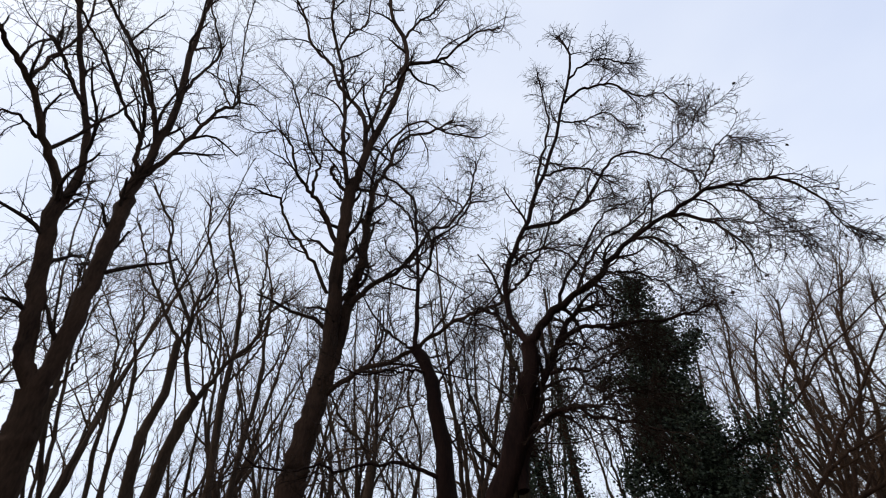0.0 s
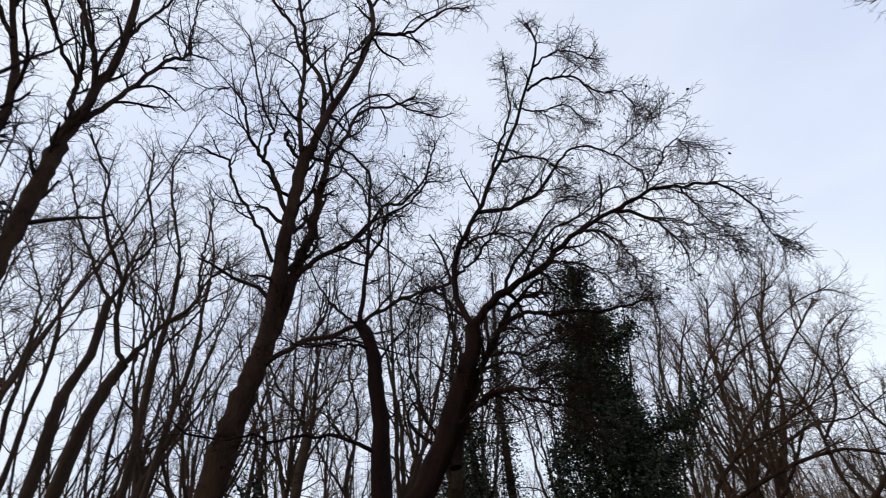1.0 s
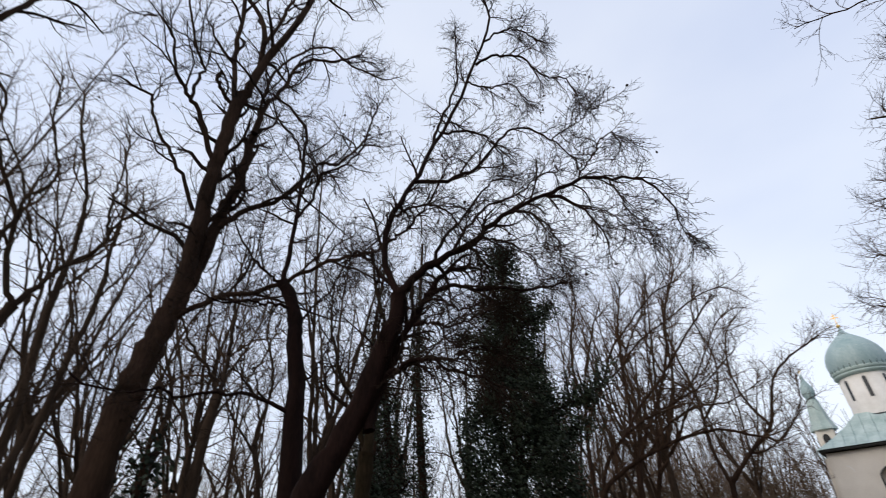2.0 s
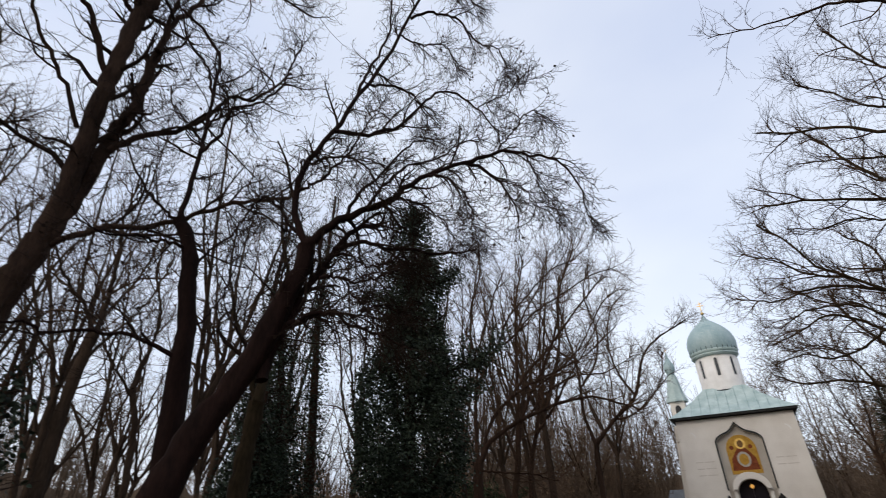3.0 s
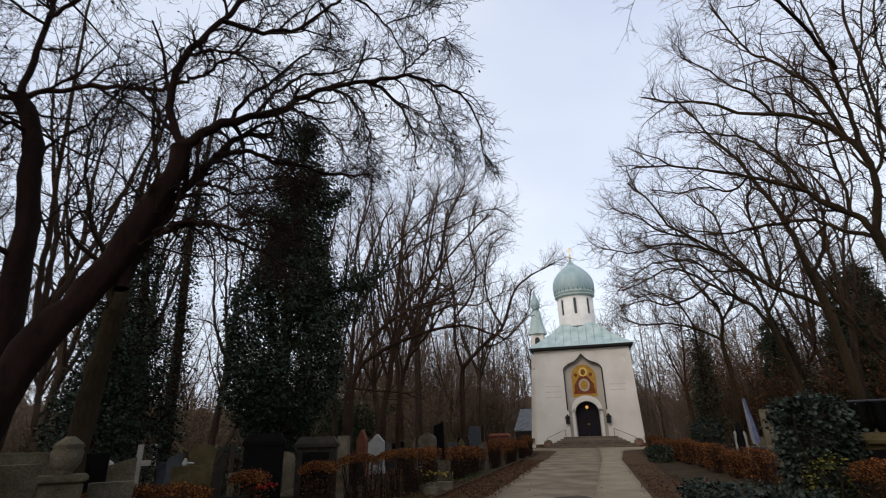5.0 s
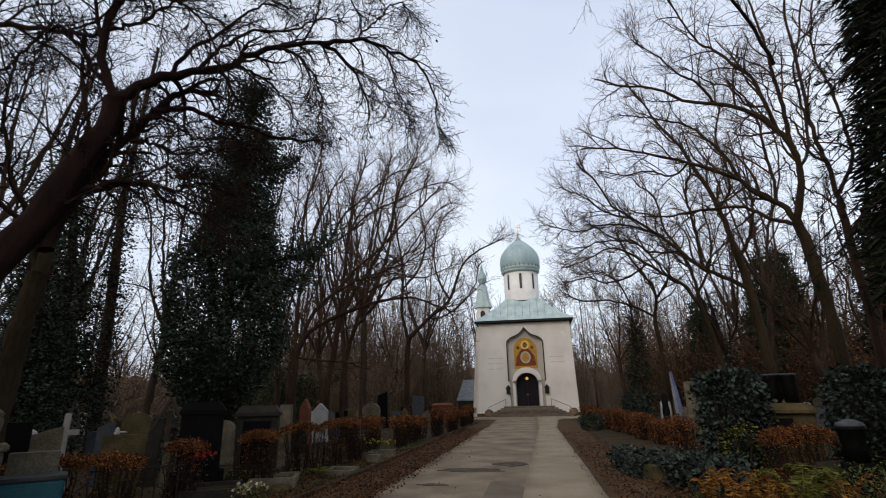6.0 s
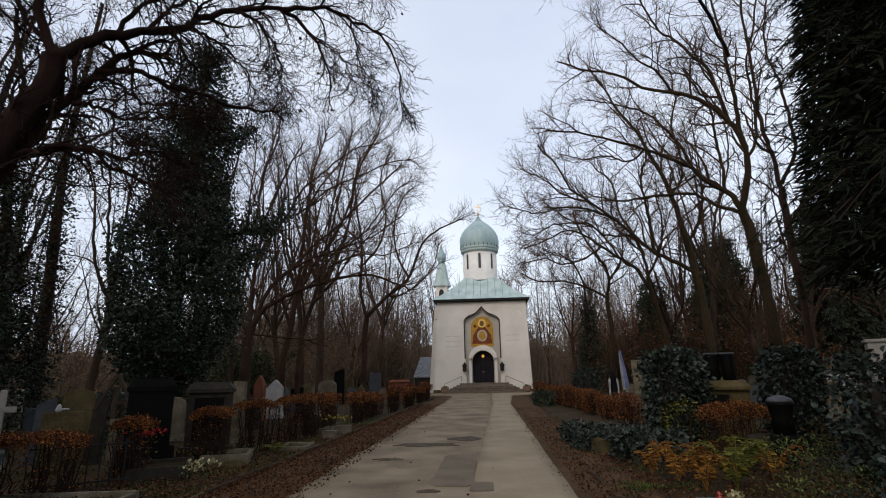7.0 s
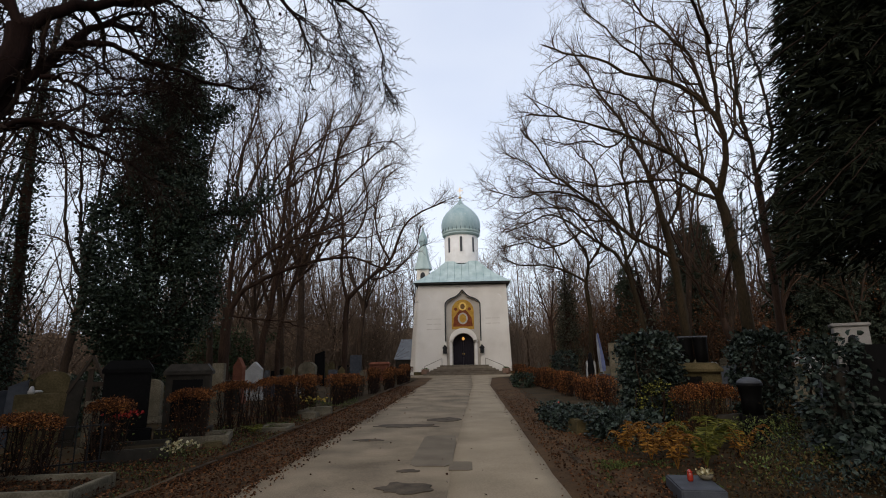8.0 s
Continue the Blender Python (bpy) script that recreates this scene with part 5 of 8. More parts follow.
    bough(boughs, 0.038, 0.015, (-7.18, 6.35, 4.38), (-7.11, 6.62, 5.10), (-7.16, 6.77, 5.98), (-7.14, 6.99, 6.98))
    tree("tree", "leaning mossy-stemmed bare tree beside the graves", r, ([(-7.35, 6.15, -0.10), (-7.34, 6.17, 0.82), (-7.32, 6.18, 1.75), (-7.31, 6.20, 2.41), (-7.28, 6.24, 3.02), (-7.25, 6.27, 3.58)], 0.178, 0.138), boughs, mats=(BARK_PALE, TWIG), level=((8, 1.6), (6, 0.8), (3, 0.36)), zig=0.2, ang=(25, 55), fine=0.0048, group="trees by the road")
    for x, y, h, n, sp, seed in ((-20.0, 9.0, 18, 5, 2.8, 3), (-13.6, 9.2, 15, 4, 2.0, 4), (-13.2, 19.8, 16, 4, 2.2, 5), (-16.8, 20.5, 17, 4, 2.2, 6), (-12.8, 25.0, 15, 4, 2.2, 7), (-19.0, 17.0, 17, 4, 2.4, 8), (-15.2, 24.5, 16, 4, 2.2, 9)):
        q = np.random.default_rng(100 + seed)
        tr, li = auto_limbs(q, h, n, sp, 0.33, q.normal(0, 0.5, 2), 0.17)
        move = lambda pts: [(a + x, b + y, c) for a, b, c in pts]
        tree("tree", "slender bare woodland tree with rising limbs", q, (move(tr[0]), tr[1], tr[2]), [(move(p), a, b) for p, a, b in li],
             (BARK_HAZED, TWIG_FAR), ((8, 2.2), (6, 1.1), (3, 0.45)), trop=(0.15, 0.12, 0.08), ang=(22, 52), zig=0.2, fine=0.006, group="trees by the road", single=False)


back_trees()


# ---------------------------------------------------------------- the avenue's other trees
def avenue_trees():
    r = np.random.default_rng(21)
    boughs = []
    bough(boughs, 0.128, 0.034, (-10.40, 21.63, 3.80), (-9.91, 21.76, 4.63), (-9.04, 22.05, 5.28), (-8.12, 22.31, 5.69), (-6.92, 22.62, 6.12), (-5.40, 22.94, 6.30), (-4.22, 23.10, 5.92), (-3.56, 23.13, 5.58))
    bough(boughs, 0.106, 0.036, (-10.46, 21.60, 3.85), (-10.46, 21.68, 5.31), (-10.43, 21.76, 6.88), (-10.28, 21.91, 8.25), (-10.07, 22.08, 9.68), (-9.54, 22.39, 11.50), (-8.91, 22.72, 13.12))
    bough(boughs, 0.096, 0.032, (-10.34, 21.66, 3.92), (-9.83, 22.02, 5.61), (-8.92, 22.53, 6.74), (-8.17, 22.93, 7.86), (-7.24, 23.36, 8.81), (-6.25, 23.76, 10.08), (-5.06, 24.16, 11.46), (-4.10, 24.46, 12.49))
    bough(boughs, 0.053, 0.022, (-10.34, 21.66, 3.55), (-9.37, 21.88, 3.43), (-8.19, 22.13, 3.30), (-7.09, 22.30, 2.98))
    bough(boughs, 0.077, 0.030, (-10.37, 21.64, 6.80), (-9.88, 21.78, 7.93), (-9.23, 21.97, 9.06), (-8.57, 22.15, 10.44), (-7.60, 22.41, 11.44), (-6.34, 22.72, 12.65), (-4.99, 22.96, 13.08))
    bough(boughs, 0.067, 0.025, (-8.83, 22.32, 6.69), (-7.83, 22.82, 7.32), (-6.63, 23.33, 7.84), (-5.36, 23.78, 8.49), (-4.02, 24.17, 9.60))
    bough(boughs, 0.067, 0.031, (-10.19, 21.73, 8.20), (-10.54, 21.81, 9.60), (-10.51, 22.07, 11.40), (-10.12, 22.50, 13.37), (-10.18, 22.73, 15.03))
    bough(boughs, 0.057, 0.026, (-9.30, 22.13, 9.11), (-8.66, 22.53, 9.51), (-7.51, 23.09, 10.83), (-6.25, 23.61, 11.59), (-4.63, 24.12, 12.52), (-3.50, 24.45, 12.78))
    bough(boughs, 0.056, 0.024, (-8.21, 22.55, 5.74), (-7.32, 22.99, 6.80), (-6.10, 23.47, 7.43), (-4.81, 23.90, 7.50), (-3.46, 24.25, 8.13))
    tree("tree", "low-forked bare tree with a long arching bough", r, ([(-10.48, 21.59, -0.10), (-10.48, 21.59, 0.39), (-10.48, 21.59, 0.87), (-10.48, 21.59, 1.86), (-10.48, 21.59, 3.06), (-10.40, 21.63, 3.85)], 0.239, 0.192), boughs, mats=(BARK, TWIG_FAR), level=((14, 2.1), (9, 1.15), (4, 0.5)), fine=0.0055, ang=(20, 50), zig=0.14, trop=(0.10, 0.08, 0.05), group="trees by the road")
    boughs = []
    bough(boughs, 0.117, 0.043, (-10.14, 26.10, 5.79), (-10.02, 26.25, 8.22), (-9.89, 26.41, 10.86), (-9.68, 26.59, 13.30), (-9.06, 26.91, 15.91))
    bough(boughs, 0.104, 0.043, (-10.10, 26.12, 6.01), (-9.31, 26.28, 7.57), (-8.34, 26.48, 9.19), (-7.48, 26.61, 11.18), (-7.05, 26.60, 13.20), (-5.83, 26.77, 15.70))
    bough(boughs, 0.089, 0.041, (-10.33, 26.03, 4.20), (-10.81, 26.02, 5.71), (-11.23, 26.03, 7.57), (-11.54, 26.09, 9.50), (-11.20, 26.42, 12.25))
    bough(boughs, 0.080, 0.029, (-9.22, 26.44, 7.85), (-7.98, 26.94, 8.65), (-6.52, 27.43, 10.07), (-5.15, 27.83, 12.23), (-4.35, 28.06, 13.00))
    bough(boughs, 0.068, 0.030, (-9.82, 26.22, 10.79), (-9.33, 26.68, 12.29), (-8.27, 27.31, 14.26), (-7.77, 27.73, 16.28))
    tree("tree", "upright bare tree with slender rising limbs", r, ([(-10.56, 25.93, -0.10), (-10.56, 25.93, 0.35), (-10.56, 25.93, 0.81), (-10.56, 25.93, 2.74), (-10.36, 26.01, 3.90), (-10.14, 26.10, 5.85)], 0.191, 0.130), boughs, mats=(BARK, TWIG_FAR), level=((14, 2.1), (9, 1.15), (4, 0.5)), fine=0.006, ang=(20, 50), zig=0.14, trop=(0.10, 0.08, 0.05), group="trees by the road")
    boughs = []
    bough(boughs, 0.101, 0.040, (-10.26, 29.25, 6.10), (-9.91, 29.48, 8.28), (-9.62, 29.68, 10.84), (-9.35, 29.87, 13.52), (-8.79, 30.15, 16.36))
    bough(boughs, 0.087, 0.032, (-10.31, 29.24, 5.90), (-9.09, 29.74, 7.61), (-8.19, 30.11, 9.09), (-7.06, 30.49, 10.63), (-5.88, 30.84, 12.61))
    bough(boughs, 0.071, 0.030, (-10.65, 29.11, 4.65), (-10.97, 29.21, 6.86), (-10.82, 29.48, 9.01), (-10.83, 29.69, 11.25))
    tree("tree", "slender bare tree with steep limbs behind the graves", r, ([(-10.90, 29.02, -0.10), (-10.90, 29.02, 0.30), (-10.90, 29.02, 0.70), (-10.93, 29.01, 2.53), (-10.77, 29.07, 4.15), (-10.26, 29.25, 6.17)], 0.167, 0.116), boughs, mats=(BARK, TWIG_FAR), level=((14, 2.1), (9, 1.15), (4, 0.5)), fine=0.006, ang=(20, 50), zig=0.14, trop=(0.10, 0.08, 0.05), group="trees by the road")
    boughs = []
    bough(boughs, 0.120, 0.046, (-8.38, 35.01, 5.81), (-8.81, 34.97, 7.39), (-8.84, 35.03, 9.46), (-8.86, 35.10, 11.16), (-9.21, 35.08, 13.33), (-9.49, 35.07, 16.00), (-9.16, 35.23, 18.34))
    bough(boughs, 0.137, 0.036, (-8.31, 35.03, 5.85), (-7.04, 35.24, 7.18), (-5.46, 35.45, 8.53), (-4.80, 35.48, 10.29), (-4.14, 35.49, 11.42), (-2.89, 35.55, 12.31), (-1.29, 35.58, 13.01))
    bough(boughs, 0.088, 0.037, (-5.48, 35.58, 8.56), (-6.32, 35.57, 10.35), (-6.57, 35.65, 12.54), (-5.99, 35.88, 14.83), (-5.16, 36.13, 15.80))
    bough(boughs, 0.087, 0.038, (-8.81, 34.91, 9.43), (-7.54, 35.35, 11.19), (-7.20, 35.58, 13.42), (-7.69, 35.63, 16.15), (-7.12, 35.90, 18.57))
    bough(boughs, 0.088, 0.036, (-8.85, 34.90, 11.11), (-10.34, 34.69, 12.80), (-10.86, 34.74, 15.02), (-11.56, 34.73, 16.83))
    bough(boughs, 0.070, 0.036, (-7.05, 35.30, 7.19), (-5.89, 35.64, 7.42), (-4.70, 35.94, 8.27), (-3.68, 36.19, 9.57), (-3.26, 36.35, 11.33))
    tree("tree", "bare tree with a forked trunk before the chapel", r, ([(-8.52, 34.98, -0.10), (-8.52, 34.98, 0.44), (-8.47, 34.99, 3.02), (-8.47, 34.99, 4.58), (-8.34, 35.02, 5.89)], 0.237, 0.171), boughs, mats=(BARK, TWIG_FAR), level=((14, 2.1), (9, 1.15), (4, 0.5)), fine=0.0075, ang=(20, 50), zig=0.14, trop=(0.10, 0.08, 0.05), group="trees by the road")
    # the other side of the road: boughs reaching over towards the chapel
    boughs = []
    bough(boughs, 0.123, 0.030, (9.18, 17.77, 7.10), (9.41, 17.57, 8.08), (9.50, 17.45, 8.89), (9.37, 17.44, 9.96), (9.06, 17.53, 10.51), (8.68, 17.65, 11.17), (8.17, 17.82, 11.64), (7.54, 18.02, 12.03), (6.60, 18.31, 12.50), (6.01, 18.44, 12.98), (5.20, 18.62, 13.52), (4.33, 18.77, 13.79), (3.45, 18.89, 14.30))
    bough(boughs, 0.082, 0.029, (9.25, 17.73, 10.50), (9.01, 17.61, 11.49), (8.70, 17.53, 12.63), (8.31, 17.48, 13.10), (7.76, 17.50, 13.87), (7.18, 17.51, 14.41), (6.72, 17.47, 15.41), (6.27, 17.41, 16.67))
    bough(boughs, 0.081, 0.030, (9.49, 17.61, 9.92), (9.56, 17.68, 11.50), (9.57, 17.79, 12.76), (9.63, 17.87, 13.80), (9.60, 18.00, 14.90), (9.54, 18.15, 16.59), (9.58, 18.23, 18.58))
    bough(boughs, 0.062, 0.029, (9.56, 17.57, 8.90), (10.00, 17.55, 9.81), (10.20, 17.67, 11.46), (10.30, 17.84, 13.00), (10.76, 17.80, 14.44), (11.22, 17.75, 16.42))
    bough(boughs, 0.114, 0.030, (9.17, 17.77, 7.15), (8.95, 17.82, 7.75), (8.62, 17.92, 8.02), (8.21, 18.04, 8.41), (7.88, 18.12, 8.91), (7.18, 18.34, 9.49), (6.44, 18.56, 9.97), (5.45, 18.81, 10.49), (4.62, 18.97, 10.84), (3.76, 19.09, 11.19), (2.75, 19.20, 11.29))
    bough(boughs, 0.079, 0.031, (9.06, 17.83, 7.06), (8.61, 18.28, 7.49), (8.04, 18.75, 8.12), (7.37, 19.24, 8.32), (6.44, 19.78, 8.43), (5.65, 20.23, 8.49), (4.83, 20.64, 8.92))
    bough(boughs, 0.063, 0.031, (8.80, 17.96, 7.99), (8.98, 18.18, 9.01), (9.03, 18.47, 10.30), (9.18, 18.71, 11.38), (9.11, 19.06, 12.58), (8.75, 19.53, 13.94))
    bough(boughs, 0.065, 0.021, (7.97, 18.34, 9.00), (7.67, 18.60, 10.18), (7.13, 18.94, 11.35), (6.61, 19.26, 12.04), (5.83, 19.63, 12.55), (4.77, 20.04, 13.10))
    bough(boughs, 0.058, 0.019, (7.72, 18.45, 12.28), (7.11, 18.32, 13.23), (6.45, 18.19, 13.68), (5.62, 18.10, 14.68), (4.94, 17.93, 15.10))
    bough(boughs, 0.048, 0.021, (6.55, 18.90, 10.12), (5.97, 19.30, 9.84), (5.20, 19.73, 10.31), (4.36, 20.13, 10.40), (3.48, 20.51, 10.86))
    bough(boughs, 0.046, 0.021, (9.11, 17.80, 11.59), (8.67, 18.16, 11.94), (8.26, 18.49, 13.03), (7.77, 18.84, 13.53), (7.08, 19.24, 14.63))
    tree("tree", "big bare tree with long boughs reaching over the road", r, ([(9.40, 17.65, -0.10), (9.42, 17.64, 0.61), (9.43, 17.64, 1.32), (9.46, 17.62, 2.24), (9.46, 17.62, 3.58), (9.37, 17.67, 5.38), (9.29, 17.71, 6.39), (9.18, 17.77, 7.15)], 0.223, 0.158), boughs, mats=(BARK_PALE, TWIG_FAR), level=((14, 2.0), (9, 1.1), (4, 0.5)), fine=0.0055, ang=(22, 55), zig=0.16, trop=(0.08, 0.06, 0.04), group="trees across the road")
    boughs = []
    bough(boughs, 0.131, 0.038, (8.95, 22.27, 7.18), (8.83, 22.36, 8.32), (8.62, 22.49, 9.46), (8.48, 22.59, 10.34), (8.02, 22.81, 11.59), (7.65, 22.98, 12.87), (7.34, 23.13, 13.56), (6.79, 23.34, 14.62), (6.48, 23.48, 15.66), (5.77, 23.71, 17.14))
    bough(boughs, 0.107, 0.036, (9.31, 22.12, 5.59), (8.49, 22.37, 6.23), (7.63, 22.60, 6.82), (6.86, 22.76, 7.69), (6.06, 22.91, 8.58), (5.11, 23.07, 9.51), (4.36, 23.14, 10.13), (3.64, 23.19, 11.64), (2.86, 23.22, 12.58))
    bough(boughs, 0.069, 0.024, (6.38, 23.14, 8.53), (5.14, 23.34, 9.17), (3.83, 23.49, 9.41), (2.73, 23.54, 9.18), (1.24, 23.57, 9.67))
    bough(boughs, 0.067, 0.036, (8.58, 22.41, 9.38), (9.20, 22.44, 10.25), (9.33, 22.65, 11.76), (9.28, 22.94, 13.08), (9.77, 23.01, 14.92))
    bough(boughs, 0.078, 0.036, (7.67, 22.74, 6.86), (7.67, 22.95, 8.82), (7.63, 23.18, 10.60), (8.04, 23.25, 11.79), (7.86, 23.52, 13.44))
    bough(boughs, 0.059, 0.025, (5.19, 23.43, 9.63), (4.18, 23.74, 10.07), (3.15, 23.99, 11.10), (2.06, 24.21, 11.84))
    bough(boughs, 0.076, 0.035, (8.99, 22.25, 7.09), (9.72, 22.38, 8.30), (10.12, 22.64, 9.74), (10.20, 23.04, 11.32))
    bough(boughs, 0.057, 0.024, (6.93, 22.98, 7.75), (5.87, 23.43, 7.91), (4.92, 23.80, 8.61), (3.61, 24.18, 8.77), (2.50, 24.47, 8.30))
    tree("tree", "bare tree leaning over the graves with spreading boughs", r, ([(9.16, 22.18, -0.10), (9.19, 22.17, 0.59), (9.21, 22.16, 1.29), (9.29, 22.13, 2.46), (9.25, 22.15, 3.91), (9.15, 22.19, 5.66), (8.96, 22.27, 7.23)], 0.236, 0.153), boughs, mats=(BARK_PALE, TWIG_FAR), level=((14, 2.0), (9, 1.1), (4, 0.5)), fine=0.006, ang=(22, 55), zig=0.16, trop=(0.08, 0.06, 0.04), group="trees across the road")
    boughs = []
    bough(boughs, 0.110, 0.037, (9.19, 28.56, 6.11), (8.65, 28.77, 7.28), (7.82, 29.05, 8.03), (6.96, 29.31, 8.81), (6.06, 29.56, 9.60), (5.11, 29.78, 10.05), (4.08, 29.98, 9.60), (2.52, 30.19, 9.09))
    bough(boughs, 0.096, 0.046, (9.19, 28.56, 6.18), (9.05, 28.73, 8.26), (8.60, 28.99, 9.71), (8.11, 29.26, 10.86), (7.96, 29.42, 12.73), (7.10, 29.77, 14.01))
    bough(boughs, 0.072, 0.030, (6.93, 29.19, 8.78), (5.98, 29.60, 8.21), (4.68, 30.04, 8.00), (3.72, 30.37, 8.45), (2.35, 30.71, 8.21))
    bough(boughs, 0.071, 0.030, (7.80, 28.97, 8.02), (7.24, 29.01, 9.07), (6.35, 29.12, 10.17), (5.38, 29.21, 10.40), (3.78, 29.36, 11.76))
    bough(boughs, 0.083, 0.044, (9.12, 28.58, 6.73), (9.96, 28.58, 8.20), (10.34, 28.73, 9.92), (10.29, 29.03, 11.77))
    tree("tree", "slim leaning bare tree with low spreading branches", r, ([(9.57, 28.43, -0.10), (9.58, 28.43, 0.57), (9.59, 28.43, 1.24), (9.67, 28.40, 3.36), (9.19, 28.56, 6.18)], 0.188, 0.124), boughs, mats=(BARK_PALE, TWIG_FAR), level=((14, 2.0), (9, 1.1), (4, 0.5)), fine=0.007, ang=(22, 55), zig=0.16, trop=(0.08, 0.06, 0.04), group="trees across the road")
    boughs = []
    bough(boughs, 0.095, 0.051, (7.83, 33.09, 6.04), (8.09, 33.13, 7.81), (7.67, 33.33, 9.02), (6.88, 33.60, 10.49), (6.27, 33.82, 12.41))
    bough(boughs, 0.080, 0.034, (7.89, 33.07, 6.29), (6.62, 33.45, 7.14), (5.20, 33.80, 7.63), (3.71, 34.10, 7.72), (2.60, 34.30, 8.38))
    bough(boughs, 0.080, 0.033, (8.04, 33.04, 7.41), (8.86, 33.00, 8.53), (9.19, 33.08, 10.09), (8.83, 33.35, 11.76))
    bough(boughs, 0.065, 0.034, (6.60, 33.35, 7.12), (6.00, 33.63, 8.74), (4.96, 33.97, 9.64), (3.63, 34.31, 9.56))
    tree("tree", "small bare tree with a crooked fork among the graves", r, ([(7.75, 33.11, -0.10), (7.77, 33.10, 0.57), (7.79, 33.10, 1.23), (7.96, 33.05, 4.08), (7.84, 33.08, 6.11)], 0.170, 0.127), boughs, mats=(BARK_PALE, TWIG_FAR), level=((14, 2.0), (9, 1.1), (4, 0.5)), fine=0.008, ang=(22, 55), zig=0.16, trop=(0.08, 0.06, 0.04), group="trees across the road")
    boughs = []
    bough(boughs, 0.072, 0.033, (8.74, 14.58, 6.69), (8.70, 14.68, 7.89), (8.65, 14.79, 8.89), (8.69, 14.84, 10.28), (8.74, 14.89, 11.73), (8.80, 14.93, 13.45), (9.14, 14.80, 15.08))
    bough(boughs, 0.058, 0.022, (8.76, 14.57, 6.86), (9.09, 14.25, 7.68), (9.07, 14.14, 8.90), (8.94, 14.10, 10.00), (8.77, 14.09, 11.16), (8.96, 13.86, 12.75))
    bough(boughs, 0.044, 0.017, (8.67, 14.62, 7.87), (8.50, 14.98, 8.41), (8.45, 15.27, 9.54), (8.20, 15.66, 10.38), (8.20, 15.91, 11.82))
    bough(boughs, 0.036, 0.016, (8.74, 14.58, 6.23), (8.59, 14.90, 6.89), (8.34, 15.27, 7.41), (8.12, 15.61, 8.53))
    bough(boughs, 0.050, 0.022, (8.72, 14.59, 5.54), (9.25, 14.41, 6.51), (9.51, 14.39, 7.73), (9.88, 14.29, 8.94), (10.00, 14.36, 10.50))
    bough(boughs, 0.060, 0.012, (8.1, 14.9, 11.4), (6.8, 13.4, 12.4), (5.2, 11.6, 12.0), (4.2, 11.3, 12.1), (3.2, 11.6, 12.5), (2.0, 11.8, 13.0))
    tree("tree", "tall slim bare tree with steep rising limbs", r, ([(8.64, 14.64, -0.10), (8.66, 14.63, 0.47), (8.68, 14.62, 1.05), (8.73, 14.59, 1.96), (8.73, 14.58, 3.54), (8.72, 14.59, 5.34), (8.74, 14.58, 6.73)], 0.117, 0.087), boughs, mats=(BARK, TWIG_FAR), level=((7, 1.3), (6, 0.75), (3, 0.32)), fine=0.0045, ang=(22, 55), zig=0.18, group="trees across the road")
    tree("tree", "small bare tree with a bushy twig crown beside the chapel", r,
         ([(7.4, 44.0, -0.1), (7.3, 44.0, 2.5), (7.2, 44.0, 4.5)], 0.187, 0.136),
         [([(7.2, 44.0, 4.4), (6.4, 44.0, 7.0), (5.8, 44.0, 10.6)], 0.093, 0.025), ([(7.2, 44.0, 4.4), (7.6, 44.2, 7.4), (7.9, 44.2, 11.4)], 0.093, 0.025),
          ([(7.2, 44.0, 4.2), (8.6, 44.0, 6.6), (9.6, 44.0, 9.6)], 0.085, 0.025)],
         mats=(BARK, TWIG_FAR), level=((12, 2.2), (7, 1.1), (3, 0.5)), fine=0.008, ang=(22, 55), zig=0.16, group="trees across the road")


avenue_trees()


def grove():
    """Bare trees among the graves across the road, behind the first row."""
    for x, y, h, n, sp, k in ((13.2, 25.0, 10, 4, 2.2, 1), (12.4, 33.0, 12, 4, 2.4, 3), (17.0, 28.0, 12, 4, 2.4, 4)):
        q = np.random.default_rng(140 + k)
        tr, li = auto_limbs(q, h, n, sp, 0.36, q.normal(0, 0.5, 2), 0.18)
        move = lambda pts: [(a + x, b + y, c) for a, b, c in pts]
        tree("tree", "bare tree among the graves across the road", q, (move(tr[0]), tr[1], tr[2]), [(move(p), a, b) for p, a, b in li],
             (BARK, TWIG_FAR), ((9, 2.1), (6, 1.05), (3, 0.45)), trop=(0.1, 0.08, 0.05), ang=(22, 52), zig=0.18, fine=0.007, group="trees across the road", single=False)


grove()


# ---------------------------------------------------------------- ivy-clad trees
def ivy_clump(rng, centres, normals, per, radius, size, droop=0.5):
    """Leaves gathered in clumps round the given places, hanging outwards and down."""
    n = len(centres)
    C = np.repeat(centres, per, axis=0) + rng.normal(0, radius, (n * per, 3)) * np.array([1, 1, 0.8])
    D = np.repeat(normals, per, axis=0) + rng.normal(0, 0.55, (n * per, 3)) - np.array([0, 0, droop])
    return leaves(rng, C, D, size, 0.95)


